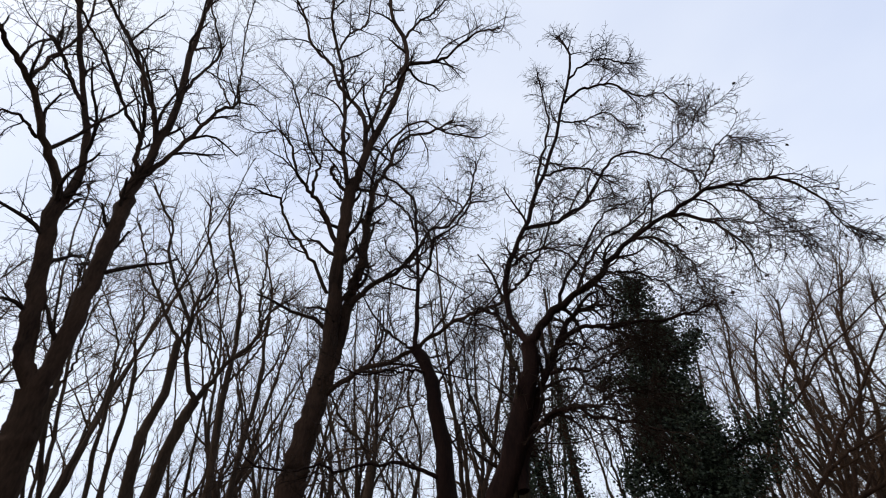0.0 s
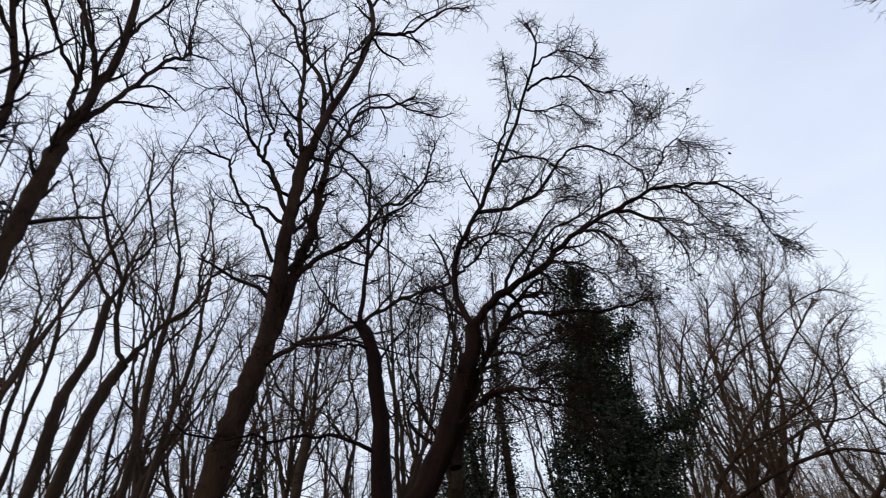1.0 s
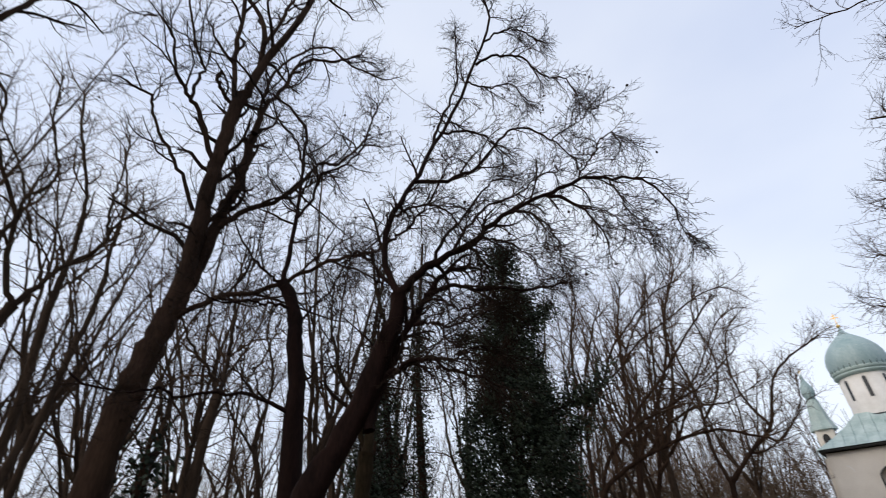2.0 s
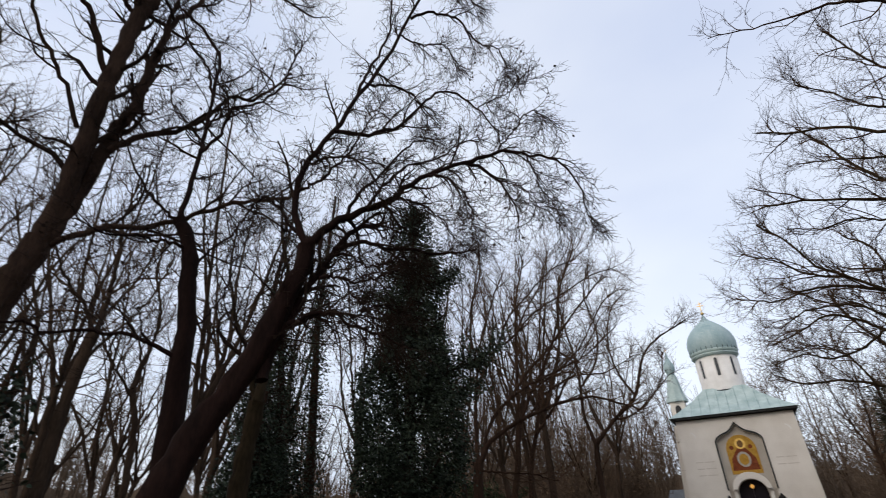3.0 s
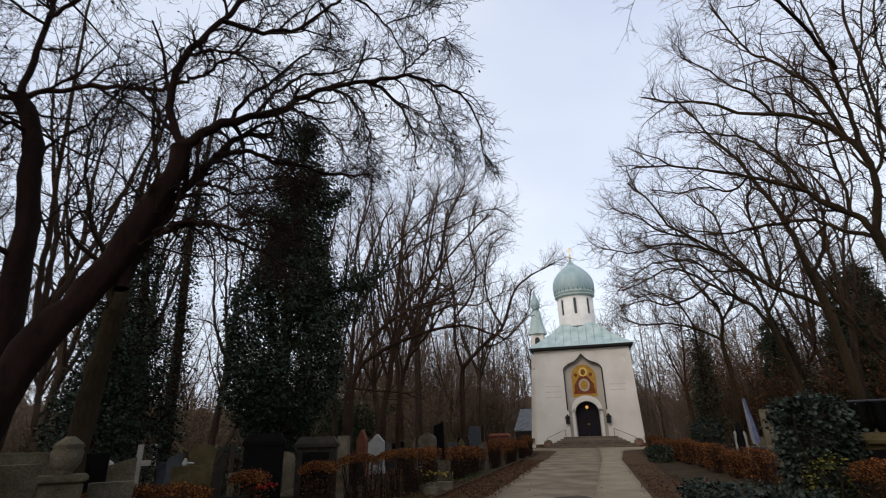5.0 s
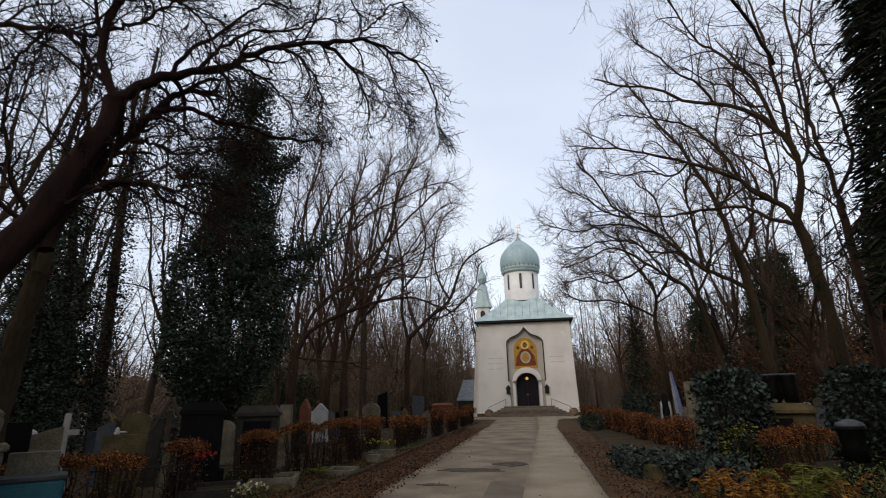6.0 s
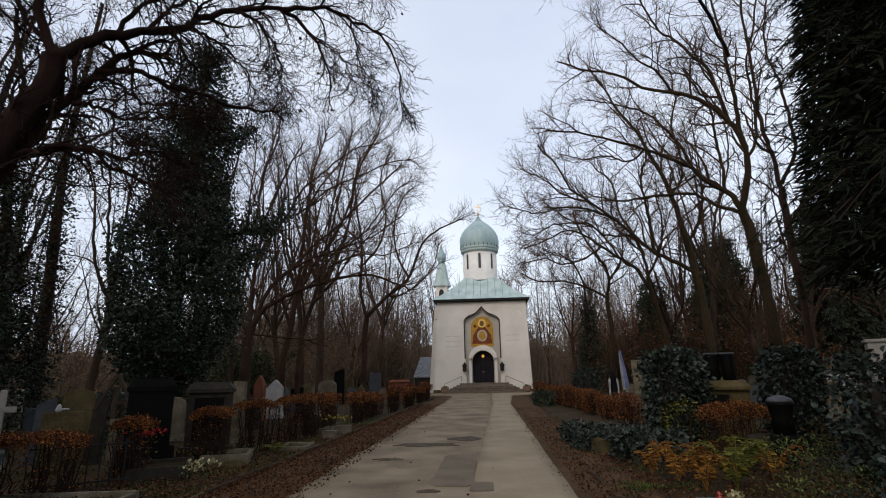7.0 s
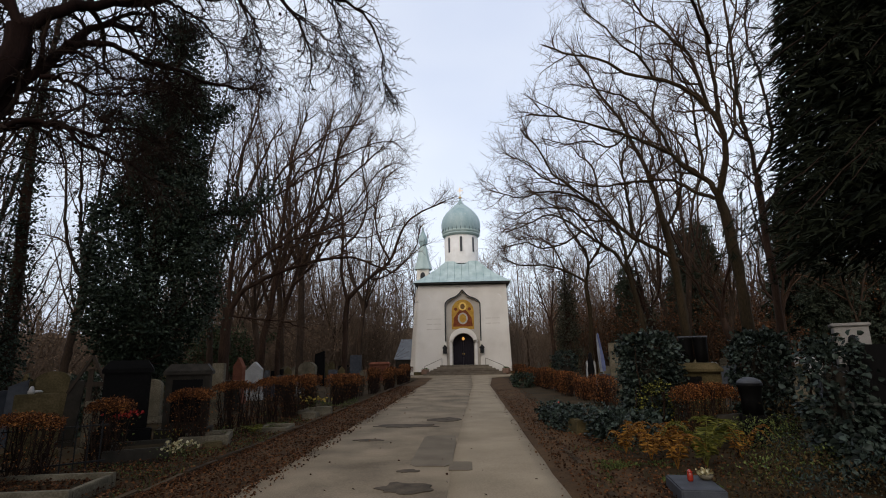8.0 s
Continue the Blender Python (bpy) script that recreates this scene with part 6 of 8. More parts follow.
def ivy_tree(at, trunk, radius, n, rng, label, mat=IVY, size=0.13, per=22, top_bare=0.0, r0=0.28, side=()):
    """A trunk wrapped in ivy: radius gives the half width at even heights."""
    ob = thing("ivy_tree", label, "tree", at)
    H = trunk[-1][2]
    P = smooth_line(trunk, 16, rng)
    solid("trunk", [tubes(P[None], np.linspace(r0, r0 * 0.25, 16)[None], 9)], BARK, ob)
    Q, S = grow(rng, P[None], np.linspace(r0, r0 * 0.25, 16)[None], 46, max(radius) * 0.9, (50, 85), 0.12, 5, 0.12, 0.35, 0.012, 0.2)
    Q2, S2 = grow(rng, Q, S, 5, 0.8, (25, 60), 0.1, 4, 0.2, 0.5, 0.006, 0.2)
    tagged(solid("branchwork", [tubes(Q, S, 4), tubes(Q2, S2, 3)], TWIG, ob), kind="stuff")
    u = rng.random(n) ** 0.9
    z = u * H
    a = rng.random(n) * 2 * np.pi
    rad = np.interp(u, np.linspace(0, 1, len(radius)), radius)
    lump = np.array([noise.noise(Vector((math.cos(x) * 1.3, math.sin(x) * 1.3, y * 0.55 + at[0]))) for x, y in zip(a, z)])
    deep = np.where(rng.random(n) < 0.3, 0.55, 1.0)
    rad = rad * (0.92 + (0.42 + 0.35 * u ** 2) * lump) * deep
    axis = np.stack([np.interp(z, P[:, 2], P[:, k]) for k in range(3)], axis=1)
    N = np.stack([np.cos(a), np.sin(a), np.zeros(n)], axis=1)
    C = axis + N * rad[:, None]
    keep = (lump > -0.6 + 0.42 * u ** 3) & (rng.random(n) > 0.85 * u ** 2.5)
    C = C + rng.normal(0, 1, (n, 3)) * (0.08 + 0.22 * u[:, None] ** 3) * min(1.0, max(radius))
    parts_ = [ivy_clump(rng, C[keep], N[keep], per, 0.20, size)]
    for (c, rr, m) in side:
        k = rng.normal(size=(m, 3))
        c = np.array(c)
        foot = np.array([0.1, 0.1, c[2] - 0.7 * np.hypot(c[0], c[1])])
        way = np.stack([foot + (c * [1.25, 1.25, 1] + [0, 0, 0.5] - foot) * s + np.array([0, 0, 0.25 * math.sin(s * 5)]) for s in np.linspace(0, 1, 8)])
        W2, S2 = grow(rng, way[None], np.linspace(0.09, 0.02, 8)[None], 16, 1.1, (25, 65), 0.1, 5, 0.35, 0.5, 0.008, 0.2)
        W3, S3 = grow(rng, W2, S2, 5, 0.5, (25, 60), 0.1, 3, 0.2, 0.5, 0.005, 0.2)
        tagged(solid("bough", [tubes(way[None], np.linspace(0.09, 0.02, 8)[None], 6), tubes(W2, S2, 4), tubes(W3, S3, 3)], TWIG, ob), kind="stuff")
        C = W2[rng.integers(0, len(W2), m), rng.integers(0, 4, m)] + k * 0.14 * rr
        parts_.append(ivy_clump(rng, C, unit(k), per // 2, 0.17, size))
    tagged(solid("ivy", parts_, mat, ob, "dense dark green ivy leaves"), kind="stuff")
    return ob


r = np.random.default_rng(31)
ivy_tree((-9.78, 14.9, 0), [(0, 0, 0), (0.1, 0.1, 6.2), (0.2, 0.15, 13.0)], (0.08, 0.35, 1.45, 1.6, 1.55, 1.30, 1.0, 0.88, 0.78, 0.6, 0.35), 2200, r,
         "broad tree wholly covered in dark green ivy", size=0.074, per=46,
         side=(((2.2, 1.5, 7.0), 1.0, 95), ((1.6, 0.8, 5.6), 0.9, 60), ((1.3, 0.6, 9.8), 1.0, 45), ((-1.2, -0.5, 9.2), 1.0, 40), ((0.5, -0.4, 12.2), 1.0, 40)))
ivy_tree((-14.3, 14.1, 0), [(0, 0, 0), (-0.3, -0.3, 5.0), (-0.6, -0.7, 9.5)], (0.9, 1.05, 0.85, 0.6, 0.45, 0.3, 0.2), 480, r, "dark ivy-covered tree among the graves", size=0.075, per=36)
ivy_tree((-13.6, 11.7, 0), [(0, 0, 0), (0.1, 0.1, 2.8), (0.3, 0.1, 5.6)], (0.8, 1.2, 1.1, 0.8, 0.5, 0.3, 0.2), 420, r, "stout ivy-covered tree behind the gravestones", size=0.075, per=36)
ivy_tree((-15.0, 16.1, 0), [(0, 0, 0), (-0.1, -0.1, 5.2), (-0.2, -0.2, 10.0), (0.0, 0.0, 16.5)], (0.36, 0.38, 0.34, 0.34, 0.28, 0.2, 0.1), 420, r, "slim tall trunk wrapped in ivy", size=0.08, per=20, r0=0.24)
ivy_tree((-17.0, 14.0, 0), [(0, 0, 0), (0.2, 0.2, 5.2), (0.5, 0.3, 11.0), (0.9, 0.6, 15.5)], (0.5, 0.45, 0.40, 0.35, 0.25, 0.15, 0.1), 460, r, "slim tall trunk wrapped in ivy", size=0.08, per=20, r0=0.22)
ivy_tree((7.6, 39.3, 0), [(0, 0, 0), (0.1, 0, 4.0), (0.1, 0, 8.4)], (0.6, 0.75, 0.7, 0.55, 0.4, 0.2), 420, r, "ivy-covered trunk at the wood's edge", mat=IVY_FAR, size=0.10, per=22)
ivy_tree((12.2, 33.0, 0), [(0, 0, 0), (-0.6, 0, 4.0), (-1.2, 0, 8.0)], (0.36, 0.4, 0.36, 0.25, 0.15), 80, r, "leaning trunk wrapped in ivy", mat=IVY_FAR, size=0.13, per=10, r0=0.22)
ivy_tree((-11.8, 4.2, 0), [(0, 0, 0), (0.1, 0, 2.5), (0.1, 0, 5.0)], (0.35, 0.4, 0.35, 0.2, 0.1), 90, r, "short ivy-wrapped stem between the trees", size=0.10, per=14, r0=0.14)


# ---------------------------------------------------------------- spruces
def spruce(at, h, radius, rng, label, whorls=34, arms=9, z0=1.8, near=True):
    """A spruce with drooping tiers of needled branches, thinned above the camera's view."""
    ob = thing("spruce", label, "tree", at)
    P = smooth_line([(0, 0, 0), (0.05, 0, h * 0.5), (0, 0.05, h)], 12, rng)
    solid("trunk", [tubes(P[None], np.linspace(0.30, 0.03, 12)[None], 10)], BARK, ob)
    lines, radii = [], []
    for i in range(whorls):
        u = (i + rng.random() * 0.5) / whorls
        z = z0 + (h - z0) * u
        L = radius * (1 - u) ** 0.62 * (0.85 + 0.3 * rng.random())
        for j in range(arms if z < 11.5 else arms // 5):
            a = 2 * math.pi * (j + rng.random() * 0.8) / arms
            o = np.array([math.cos(a), math.sin(a), 0])
            l = L * (0.75 + 0.45 * rng.random())
            lines.append([np.array([0, 0, z]) + o * l * s + np.array([0, 0, 0.10 * l * math.sin(s * 3) - 0.30 * l * s * s]) for s in np.linspace(0.02, 1, 7)])
            radii.append(np.linspace(0.035, 0.008, 7))
    P, R = np.array(lines), np.array(radii)
    if near:
        Q, S = grow(rng, P, R, 24, 0.55, (35, 75), -0.16, 3, 0.08, 0.4, 0.006, 0.12)
    else:
        Q, S = grow(rng, P, R, 14, 0.75, (30, 65), -0.12, 4, 0.10, 0.4, 0.006, 0.12)
    tagged(solid("branchwork", [tubes(P, R, 4)], TWIG, ob), kind="stuff")
    N, T = grow(rng, Q, S, 23 if near else 20, 0.155 if near else 0.22, (20, 60), -0.04, 2, 0.0, 0.5, 0.0045 if near else 0.012, 0.05)
    D = N[:, 1] - N[:, 0]
    W = unit(np.cross(D, rng.normal(size=D.shape))) * (0.010 if near else 0.042)
    if near:
        # broad shoots fill the inner crown so that it looks solid to the camera
        m = 48000
        z = z0 - 0.3 + (12.5 - z0) * rng.random(m)
        a = rng.random(m) * 2 * np.pi
        reach = radius * (1 - (z - z0) / (h - z0)).clip(0, 1) ** 0.62 * 0.90 * rng.random(m) ** 0.5
        C = np.stack([np.cos(a) * reach, np.sin(a) * reach, z - 0.25 * reach], axis=1)
        E = unit(np.stack([np.cos(a), np.sin(a), np.full(m, -0.5)], axis=1) + rng.normal(0, 0.5, (m, 3))) * 0.24
        N = np.concatenate([N[:, :2], np.stack([C, C + E], axis=1)])
        W = np.concatenate([W, unit(np.cross(E, rng.normal(size=E.shape))) * 0.030])
    V = np.stack([N[:, 0] - W, N[:, 0] + W, N[:, 1] + W * 0.3, N[:, 1] - W * 0.3], axis=1).reshape(-1, 3)
    F = np.arange(len(V)).reshape(-1, 4)
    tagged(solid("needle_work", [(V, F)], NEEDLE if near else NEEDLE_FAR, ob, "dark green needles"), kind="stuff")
    return ob


r = np.random.default_rng(41)
near_spruce = spruce((8.9, 8.2, 0), 22, 3.6, r, "tall dense dark spruce with drooping branches", 52, 15, 4.3)
# unseen second spruce beyond the right edge, added to shade the graves
copy_thing(near_spruce, pose(9.3, 4.4, 0, 0, 0, 130))
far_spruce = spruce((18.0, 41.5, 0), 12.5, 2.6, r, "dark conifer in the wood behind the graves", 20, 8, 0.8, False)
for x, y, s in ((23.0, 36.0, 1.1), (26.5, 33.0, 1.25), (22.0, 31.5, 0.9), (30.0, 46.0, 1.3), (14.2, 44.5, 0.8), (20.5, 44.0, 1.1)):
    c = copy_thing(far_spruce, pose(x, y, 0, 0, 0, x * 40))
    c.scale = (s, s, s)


# ---------------------------------------------------------------- the wood behind
def wood():
    r = np.random.default_rng(51)
    kinds = []
    for i in range(6):
        h = 15 + 2.0 * (i % 4)
        tr, li = auto_limbs(r, h, 4 + i % 3, (3.6, 4.4, 2.9)[i % 3], (0.26, 0.34, 0.42)[i % 3], r.normal(0, 0.5, 2), 0.17 + 0.02 * (i % 3))
        ob = tree("tree", "bare slender woodland tree with grey-brown twigs", r, tr, li, (BARK_HAZED, TWIG_FAR), ((7, 2.5), (5, 1.3), (2, 0.7)), single=False, fine=0.0085, group="trees of the wood", zig=0.2, trop=(0.2, 0.15, 0.1), rmin2=0.014)
        kinds.append(ob)
    spots = []
    tries = 0
    while len(spots) < 136 and tries < 6000:
        tries += 1
        # the last trees stand unseen behind the camera, added to darken the ground
        behind = len(spots) >= 97
        az = r.uniform(70, 230) if behind else r.uniform(-118, 52)
        d = r.uniform(7, 34) if behind else r.uniform(25, 68) if az < -38 else r.uniform(28, 78)
        x, y = d * math.sin(radians(az)), d * math.cos(radians(az))
        if -8.5 < x < 12 and y < 66:
            continue
        if az < -52 and not behind and r.random() < 0.4:
            continue
        if 0 < az < 60 and y < 30:
            continue
        if any((x - a) ** 2 + (y - b) ** 2 < 5.5 for a, b in spots):
            continue
        spots.append((x, y))
    for i, (x, y) in enumerate(spots):
        src = kinds[i % 6]
        s = r.uniform(0.8, 1.15) * (1.15 if x < -12 and y < 22 else 1.0)
        m = pose(x, y, -0.05, r.normal(0, 2.5), r.normal(0, 2.5), r.uniform(0, 360))
        if i < 6:
            src.matrix_basis = m
            c = src
        else:
            c = copy_thing(src, m)
        c.scale = (s, s, s)


wood()


def far_woods():
    """The endless wood beyond: stems and brushwood in one mesh."""
    r = np.random.default_rng(61)
    az = np.radians(np.concatenate([r.uniform(-110, 55, 600)]))
    d = r.uniform(62, 125, len(az))
    base = np.stack([d * np.sin(az), d * np.cos(az), np.zeros(len(az))], axis=1)
    h = r.uniform(9, 18, len(az))
    lean = r.normal(0, 0.7, (len(az), 2))
    P = np.stack([base + np.stack([lean[:, 0] * s, lean[:, 1] * s, h * s], axis=1) for s in np.linspace(0, 1, 6)], axis=1)
    R = r.uniform(0.10, 0.2, (len(az), 1)) * np.linspace(1, 0.2, 6)[None]
    Q, S = grow(r, P, R, 13, 3.6, (30, 70), 0.15, 4, 0.12, 0.5, 0.02, 0.2)
    Q2, S2 = grow(r, Q, S, 8, 2.0, (25, 65), 0.1, 2, 0.1, 0.6, 0.028, 0.2)
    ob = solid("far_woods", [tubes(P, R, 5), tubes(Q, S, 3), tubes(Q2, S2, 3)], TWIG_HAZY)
    tagged(ob, "distant bare woodland of grey-brown trunks and twigs", "woods", kind="stuff")
    # undergrowth: low brown brush that closes the view between the stems
    az = np.radians(r.uniform(-110, 55, 5400))
    d = r.uniform(56, 118, len(az))
    base = np.stack([d * np.sin(az), d * np.cos(az), np.zeros(len(az))], axis=1)
    keep = ~((np.abs(base[:, 0]) < 9) & (base[:, 1] < 64))
    base = base[keep]
    n = len(base)
    tall = r.uniform(2.0, 10.0, n) * np.where(np.arctan2(base[:, 0], base[:, 1]) < -0.56, 0.5, 1.0)
    P = np.stack([base + np.stack([r.normal(0, 0.5, n) * s, r.normal(0, 0.5, n) * s, tall * s], axis=1) for s in np.linspace(0, 1, 4)], axis=1)
    Q, S = grow(r, P, np.full((n, 4), 0.03), 10, 2.3, (20, 80), 0.12, 2, 0.05, 0.7, 0.024, 0.2)
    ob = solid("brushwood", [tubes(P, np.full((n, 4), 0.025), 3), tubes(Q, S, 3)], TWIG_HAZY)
    tagged(ob, "dense brown brushwood under the distant trees", "brushwood", kind="stuff")


far_woods()


def distant_rise():
    """An uneven backdrop bank far behind everything; its pale colour stands for hazy wood."""
    bm = bmesh.new()
    rows = []
    for i in range(721):
        a = 2 * math.pi * i / 720
        k = noise.noise(Vector((math.cos(a) * 9, math.sin(a) * 9, 4))) + 0.5 * noise.noise(Vector((math.cos(a) * 60, math.sin(a) * 60, 8)))
        rows.append([bm.verts.new(((150 + d) * math.sin(a), (150 + d) * math.cos(a), z)) for d, z in ((0, -1), (3, 5.0 + k), (9, 10.5 + 5.5 * k), (30, 9))])
    for p, q in zip(rows, rows[1:]):
        for j in range(3):
            bm.faces.new((p[j], q[j], q[j + 1], p[j + 1]))
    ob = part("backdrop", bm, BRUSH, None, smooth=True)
    tagged(ob, "backdrop bank toned as distant hazy woodland", "backdrop", kind="structure")


distant_rise()


def brown_thicket(x, y, w, h, n, rng, label="thicket still holding dry russet leaves", mat=BROWN_LEAF, wood=TWIG_FAR):
    ob = thing("thicket", label, "shrub", (x, y, 0), group="thickets at the wood's edge")
    s = 44
    P0 = rng.normal(0, w * 0.2, (s, 3)) * [1, 1, 0]
    tip = P0 * 2.2 + np.stack([rng.normal(0, w * 0.15, s), rng.normal(0, w * 0.15, s), h * rng.uniform(0.6, 1.05, s)], axis=1)
    P = np.stack([P0 + (tip - P0) * t + np.array([0, 0, 0.2 * h * t * (1 - t)]) for t in np.linspace(0, 1, 6)], axis=1)
    R = np.linspace(0.04, 0.01, 6)[None] * np.ones((s, 1))
    Q, S = grow(rng, P, R, 11, h * 0.25, (25, 70), 0.1, 3, 0.15, 0.6, 0.01, 0.2)
    tagged(solid("stemwork", [tubes(P, R, 4), tubes(Q, S, 3)], wood, ob), kind="stuff")
    i = rng.integers(0, len(Q), n)
    C = Q[i, rng.integers(1, 3, n)] + rng.normal(0, 0.10, (n, 3))
    solid("foliage", [leaves(rng, C, rng.normal(size=(n, 3)) - [0, 0, 0.6], 0.13)], mat, ob)
    ob.children[-1]["kind"] = "stuff"
    return ob


r = np.random.default_rng(71)
brown_thicket(-14.4, 29.7, 2.6, 3.6, 5200, r, "hazy green evergreen shrub behind the graves", GREEN_HAZY)
brown_thicket(-17.4, 28.0, 3.0, 3.0, 3200, r, "hazy green evergreen shrub behind the graves", GREEN_HAZY)
for x, y, w, h, n in ((13.5, 40, 4, 6.0, 2200), (17.5, 36, 4, 5.5, 2000), (24, 39, 5, 7, 2400), (11.5, 47, 4, 7, 1800), (28, 34, 5, 6, 2000), (20, 45, 5, 9, 2400), (-14, 42, 5, 4.0, 1400), (-20, 38, 5, 4.5, 1500), (-12, 52, 4, 5, 1400), (-26, 30, 5, 4.5, 1500), (16.5, 30, 3, 3.5, 1500)):
    brown_thicket(x, y, w, h, n, r, mat=BROWN_LEAF if x > 10 else DUN_LEAF, wood=TWIG_FAR if x > 10 else TWIG_MID)
for i in range(22):
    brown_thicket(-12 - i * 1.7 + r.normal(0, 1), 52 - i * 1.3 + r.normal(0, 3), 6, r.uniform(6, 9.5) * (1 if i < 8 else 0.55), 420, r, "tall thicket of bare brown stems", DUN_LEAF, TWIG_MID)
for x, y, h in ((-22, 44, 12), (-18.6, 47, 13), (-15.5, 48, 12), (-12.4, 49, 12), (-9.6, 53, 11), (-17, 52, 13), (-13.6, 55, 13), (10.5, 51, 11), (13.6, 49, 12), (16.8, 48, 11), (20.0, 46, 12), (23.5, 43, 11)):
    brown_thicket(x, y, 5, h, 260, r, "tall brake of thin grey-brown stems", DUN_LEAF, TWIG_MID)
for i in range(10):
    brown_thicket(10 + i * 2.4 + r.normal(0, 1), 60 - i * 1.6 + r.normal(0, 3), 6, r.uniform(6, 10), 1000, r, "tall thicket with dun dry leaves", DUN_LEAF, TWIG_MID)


# ---------------------------------------------------------------- hedges, ivy mounds, low plants
def hedge(x, y, length, depth, h, turn, rng, n=1100, cap=0.24, label="clipped beech hedge with rusty dry leaves on bare stems", full=False):
    """A trimmed hedge piece: bare woody stems that carry a flat-topped mass of dry leaves."""
    ob = thing("hedge", label, "hedge", (x, y, -0.02), turn, group="hedges along the graves")
    s = max(12, int(length * 34))
    foot = np.stack([rng.uniform(-0.42, 0.42, s) * length, rng.uniform(-0.30, 0.30, s) * depth, np.zeros(s)], axis=1)
    tip = foot * [1.1, 1.5, 0] + np.stack([rng.normal(0, 0.06, s), rng.normal(0, 0.05, s), h * rng.uniform(0.75, 0.97, s)], axis=1)
    P = np.stack([foot + (tip - foot) * t + (rng.normal(0, 0.018, (s, 3)) if 0 < t < 1 else 0) for t in np.linspace(0, 1, 6)], axis=1)
    R = rng.uniform(0.006, 0.016, (s, 1)) * np.linspace(1, 0.45, 6)[None]
    Q, S = grow(rng, P, R, 14, 0.24, (25, 70), 0.12, 4, 0.12, 0.6, 0.003, 0.2)
    Q[..., 2] = np.minimum(Q[..., 2], h * 0.99)
    Q[..., 1] = np.clip(Q[..., 1], -0.55 * depth, 0.55 * depth)
    Q[..., 0] = np.clip(Q[..., 0], -0.53 * length, 0.53 * length)
    tagged(solid("stemwork", [tubes(P, R, 5), tubes(Q, S, 3)], TWIG, ob), kind="stuff")
    n = int(n * (2.9 if not full else 3.0) * (1 if y < 16 else 0.75))
    u = rng.random(n)
    if full:
        z = h * (1 - 0.85 * u ** 1.3)
    else:
        z = np.where(rng.random(n) < 0.88, h - cap * u ** 1.6, h * rng.uniform(0.2, 0.95, n))
    C = np.stack([rng.uniform(-0.5, 0.5, n) * length, np.clip(rng.normal(0, 0.36, n), -0.52, 0.52) * depth, z + rng.normal(0, 0.018, n)], axis=1)
    end = 1 - np.abs(2 * C[:, 0] / length) ** 4 * 0.10
    wave = np.array([noise.noise(Vector((p * 2.2 + x * 3, y * 2, q * 2))) for p, q in zip(C[:, 0], C[:, 1])])
    C[:, 2] = C[:, 2] * end + 0.05 * wave * (C[:, 2] / h) - 0.10 * np.abs(C[:, 1] / depth) ** 2
    C[:, 1] *= 1 + 0.5 * wave
    D = rng.normal(size=(n, 3)) + [0, 0, 0.3]
    tagged(solid("foliage", [leaves(rng, C, D, 0.026 if y < 16 else 0.036, 0.7)], HEDGE, ob, "rusty brown dry leaves"), kind="stuff")
    return ob


r = np.random.default_rng(81)
for x, y, l, d, h, t, n in ((-6.45, 6.75, 1.7, 0.5, 0.95, 32, 2300), (-5.98, 8.45, 0.62, 0.42, 1.04, 10, 1000), (-5.53, 10.15, 0.78, 0.45, 1.09, 5, 1300), (-5.45, 11.9, 0.95, 0.5, 1.14, 60, 1400), (-5.25, 13.5, 1.15, 0.5, 1.17, 80, 1600), (-5.15, 15.0, 1.3, 0.5, 1.17, 88, 1500)):
    hedge(x, y, l, d, h, t, r, n, 0.12)
y = 17.0
while y < 39:
    long = r.uniform(0.9, 2.1)
    hedge(-5.1 + 0.04 * (y - 17) + r.normal(0, 0.12), y + long / 2 - 0.9, long, r.uniform(0.45, 0.65), 1.08 + r.normal(0, 0.11), 88 + r.normal(0, 5), r, int(820 * long), 0.35)
    y += long + r.uniform(0.1, 0.7)
hedge(4.64, 10.52, 1.25, 0.5, 1.02, 15, r, 1900, 0.24, full=False)
for x, y, l in ((4.55, 17.6, 1.9), (4.4, 19.8, 2.0), (4.25, 22.0, 2.0), (4.1, 24.3, 2.1), (3.95, 26.6, 2.1), (3.85, 29.0, 2.1), (3.75, 31.4, 2.1), (3.7, 33.8, 2.1), (3.65, 36.2, 2.1), (3.6, 38.6, 2.1)):
    l *= r.uniform(0.6, 0.98)
    hedge(x + r.normal(0, 0.08), y, l, r.uniform(0.45, 0.62), 0.97 + r.normal(0, 0.09), 93 + r.normal(0, 4), r, int(840 * l), 0.6, full=True)


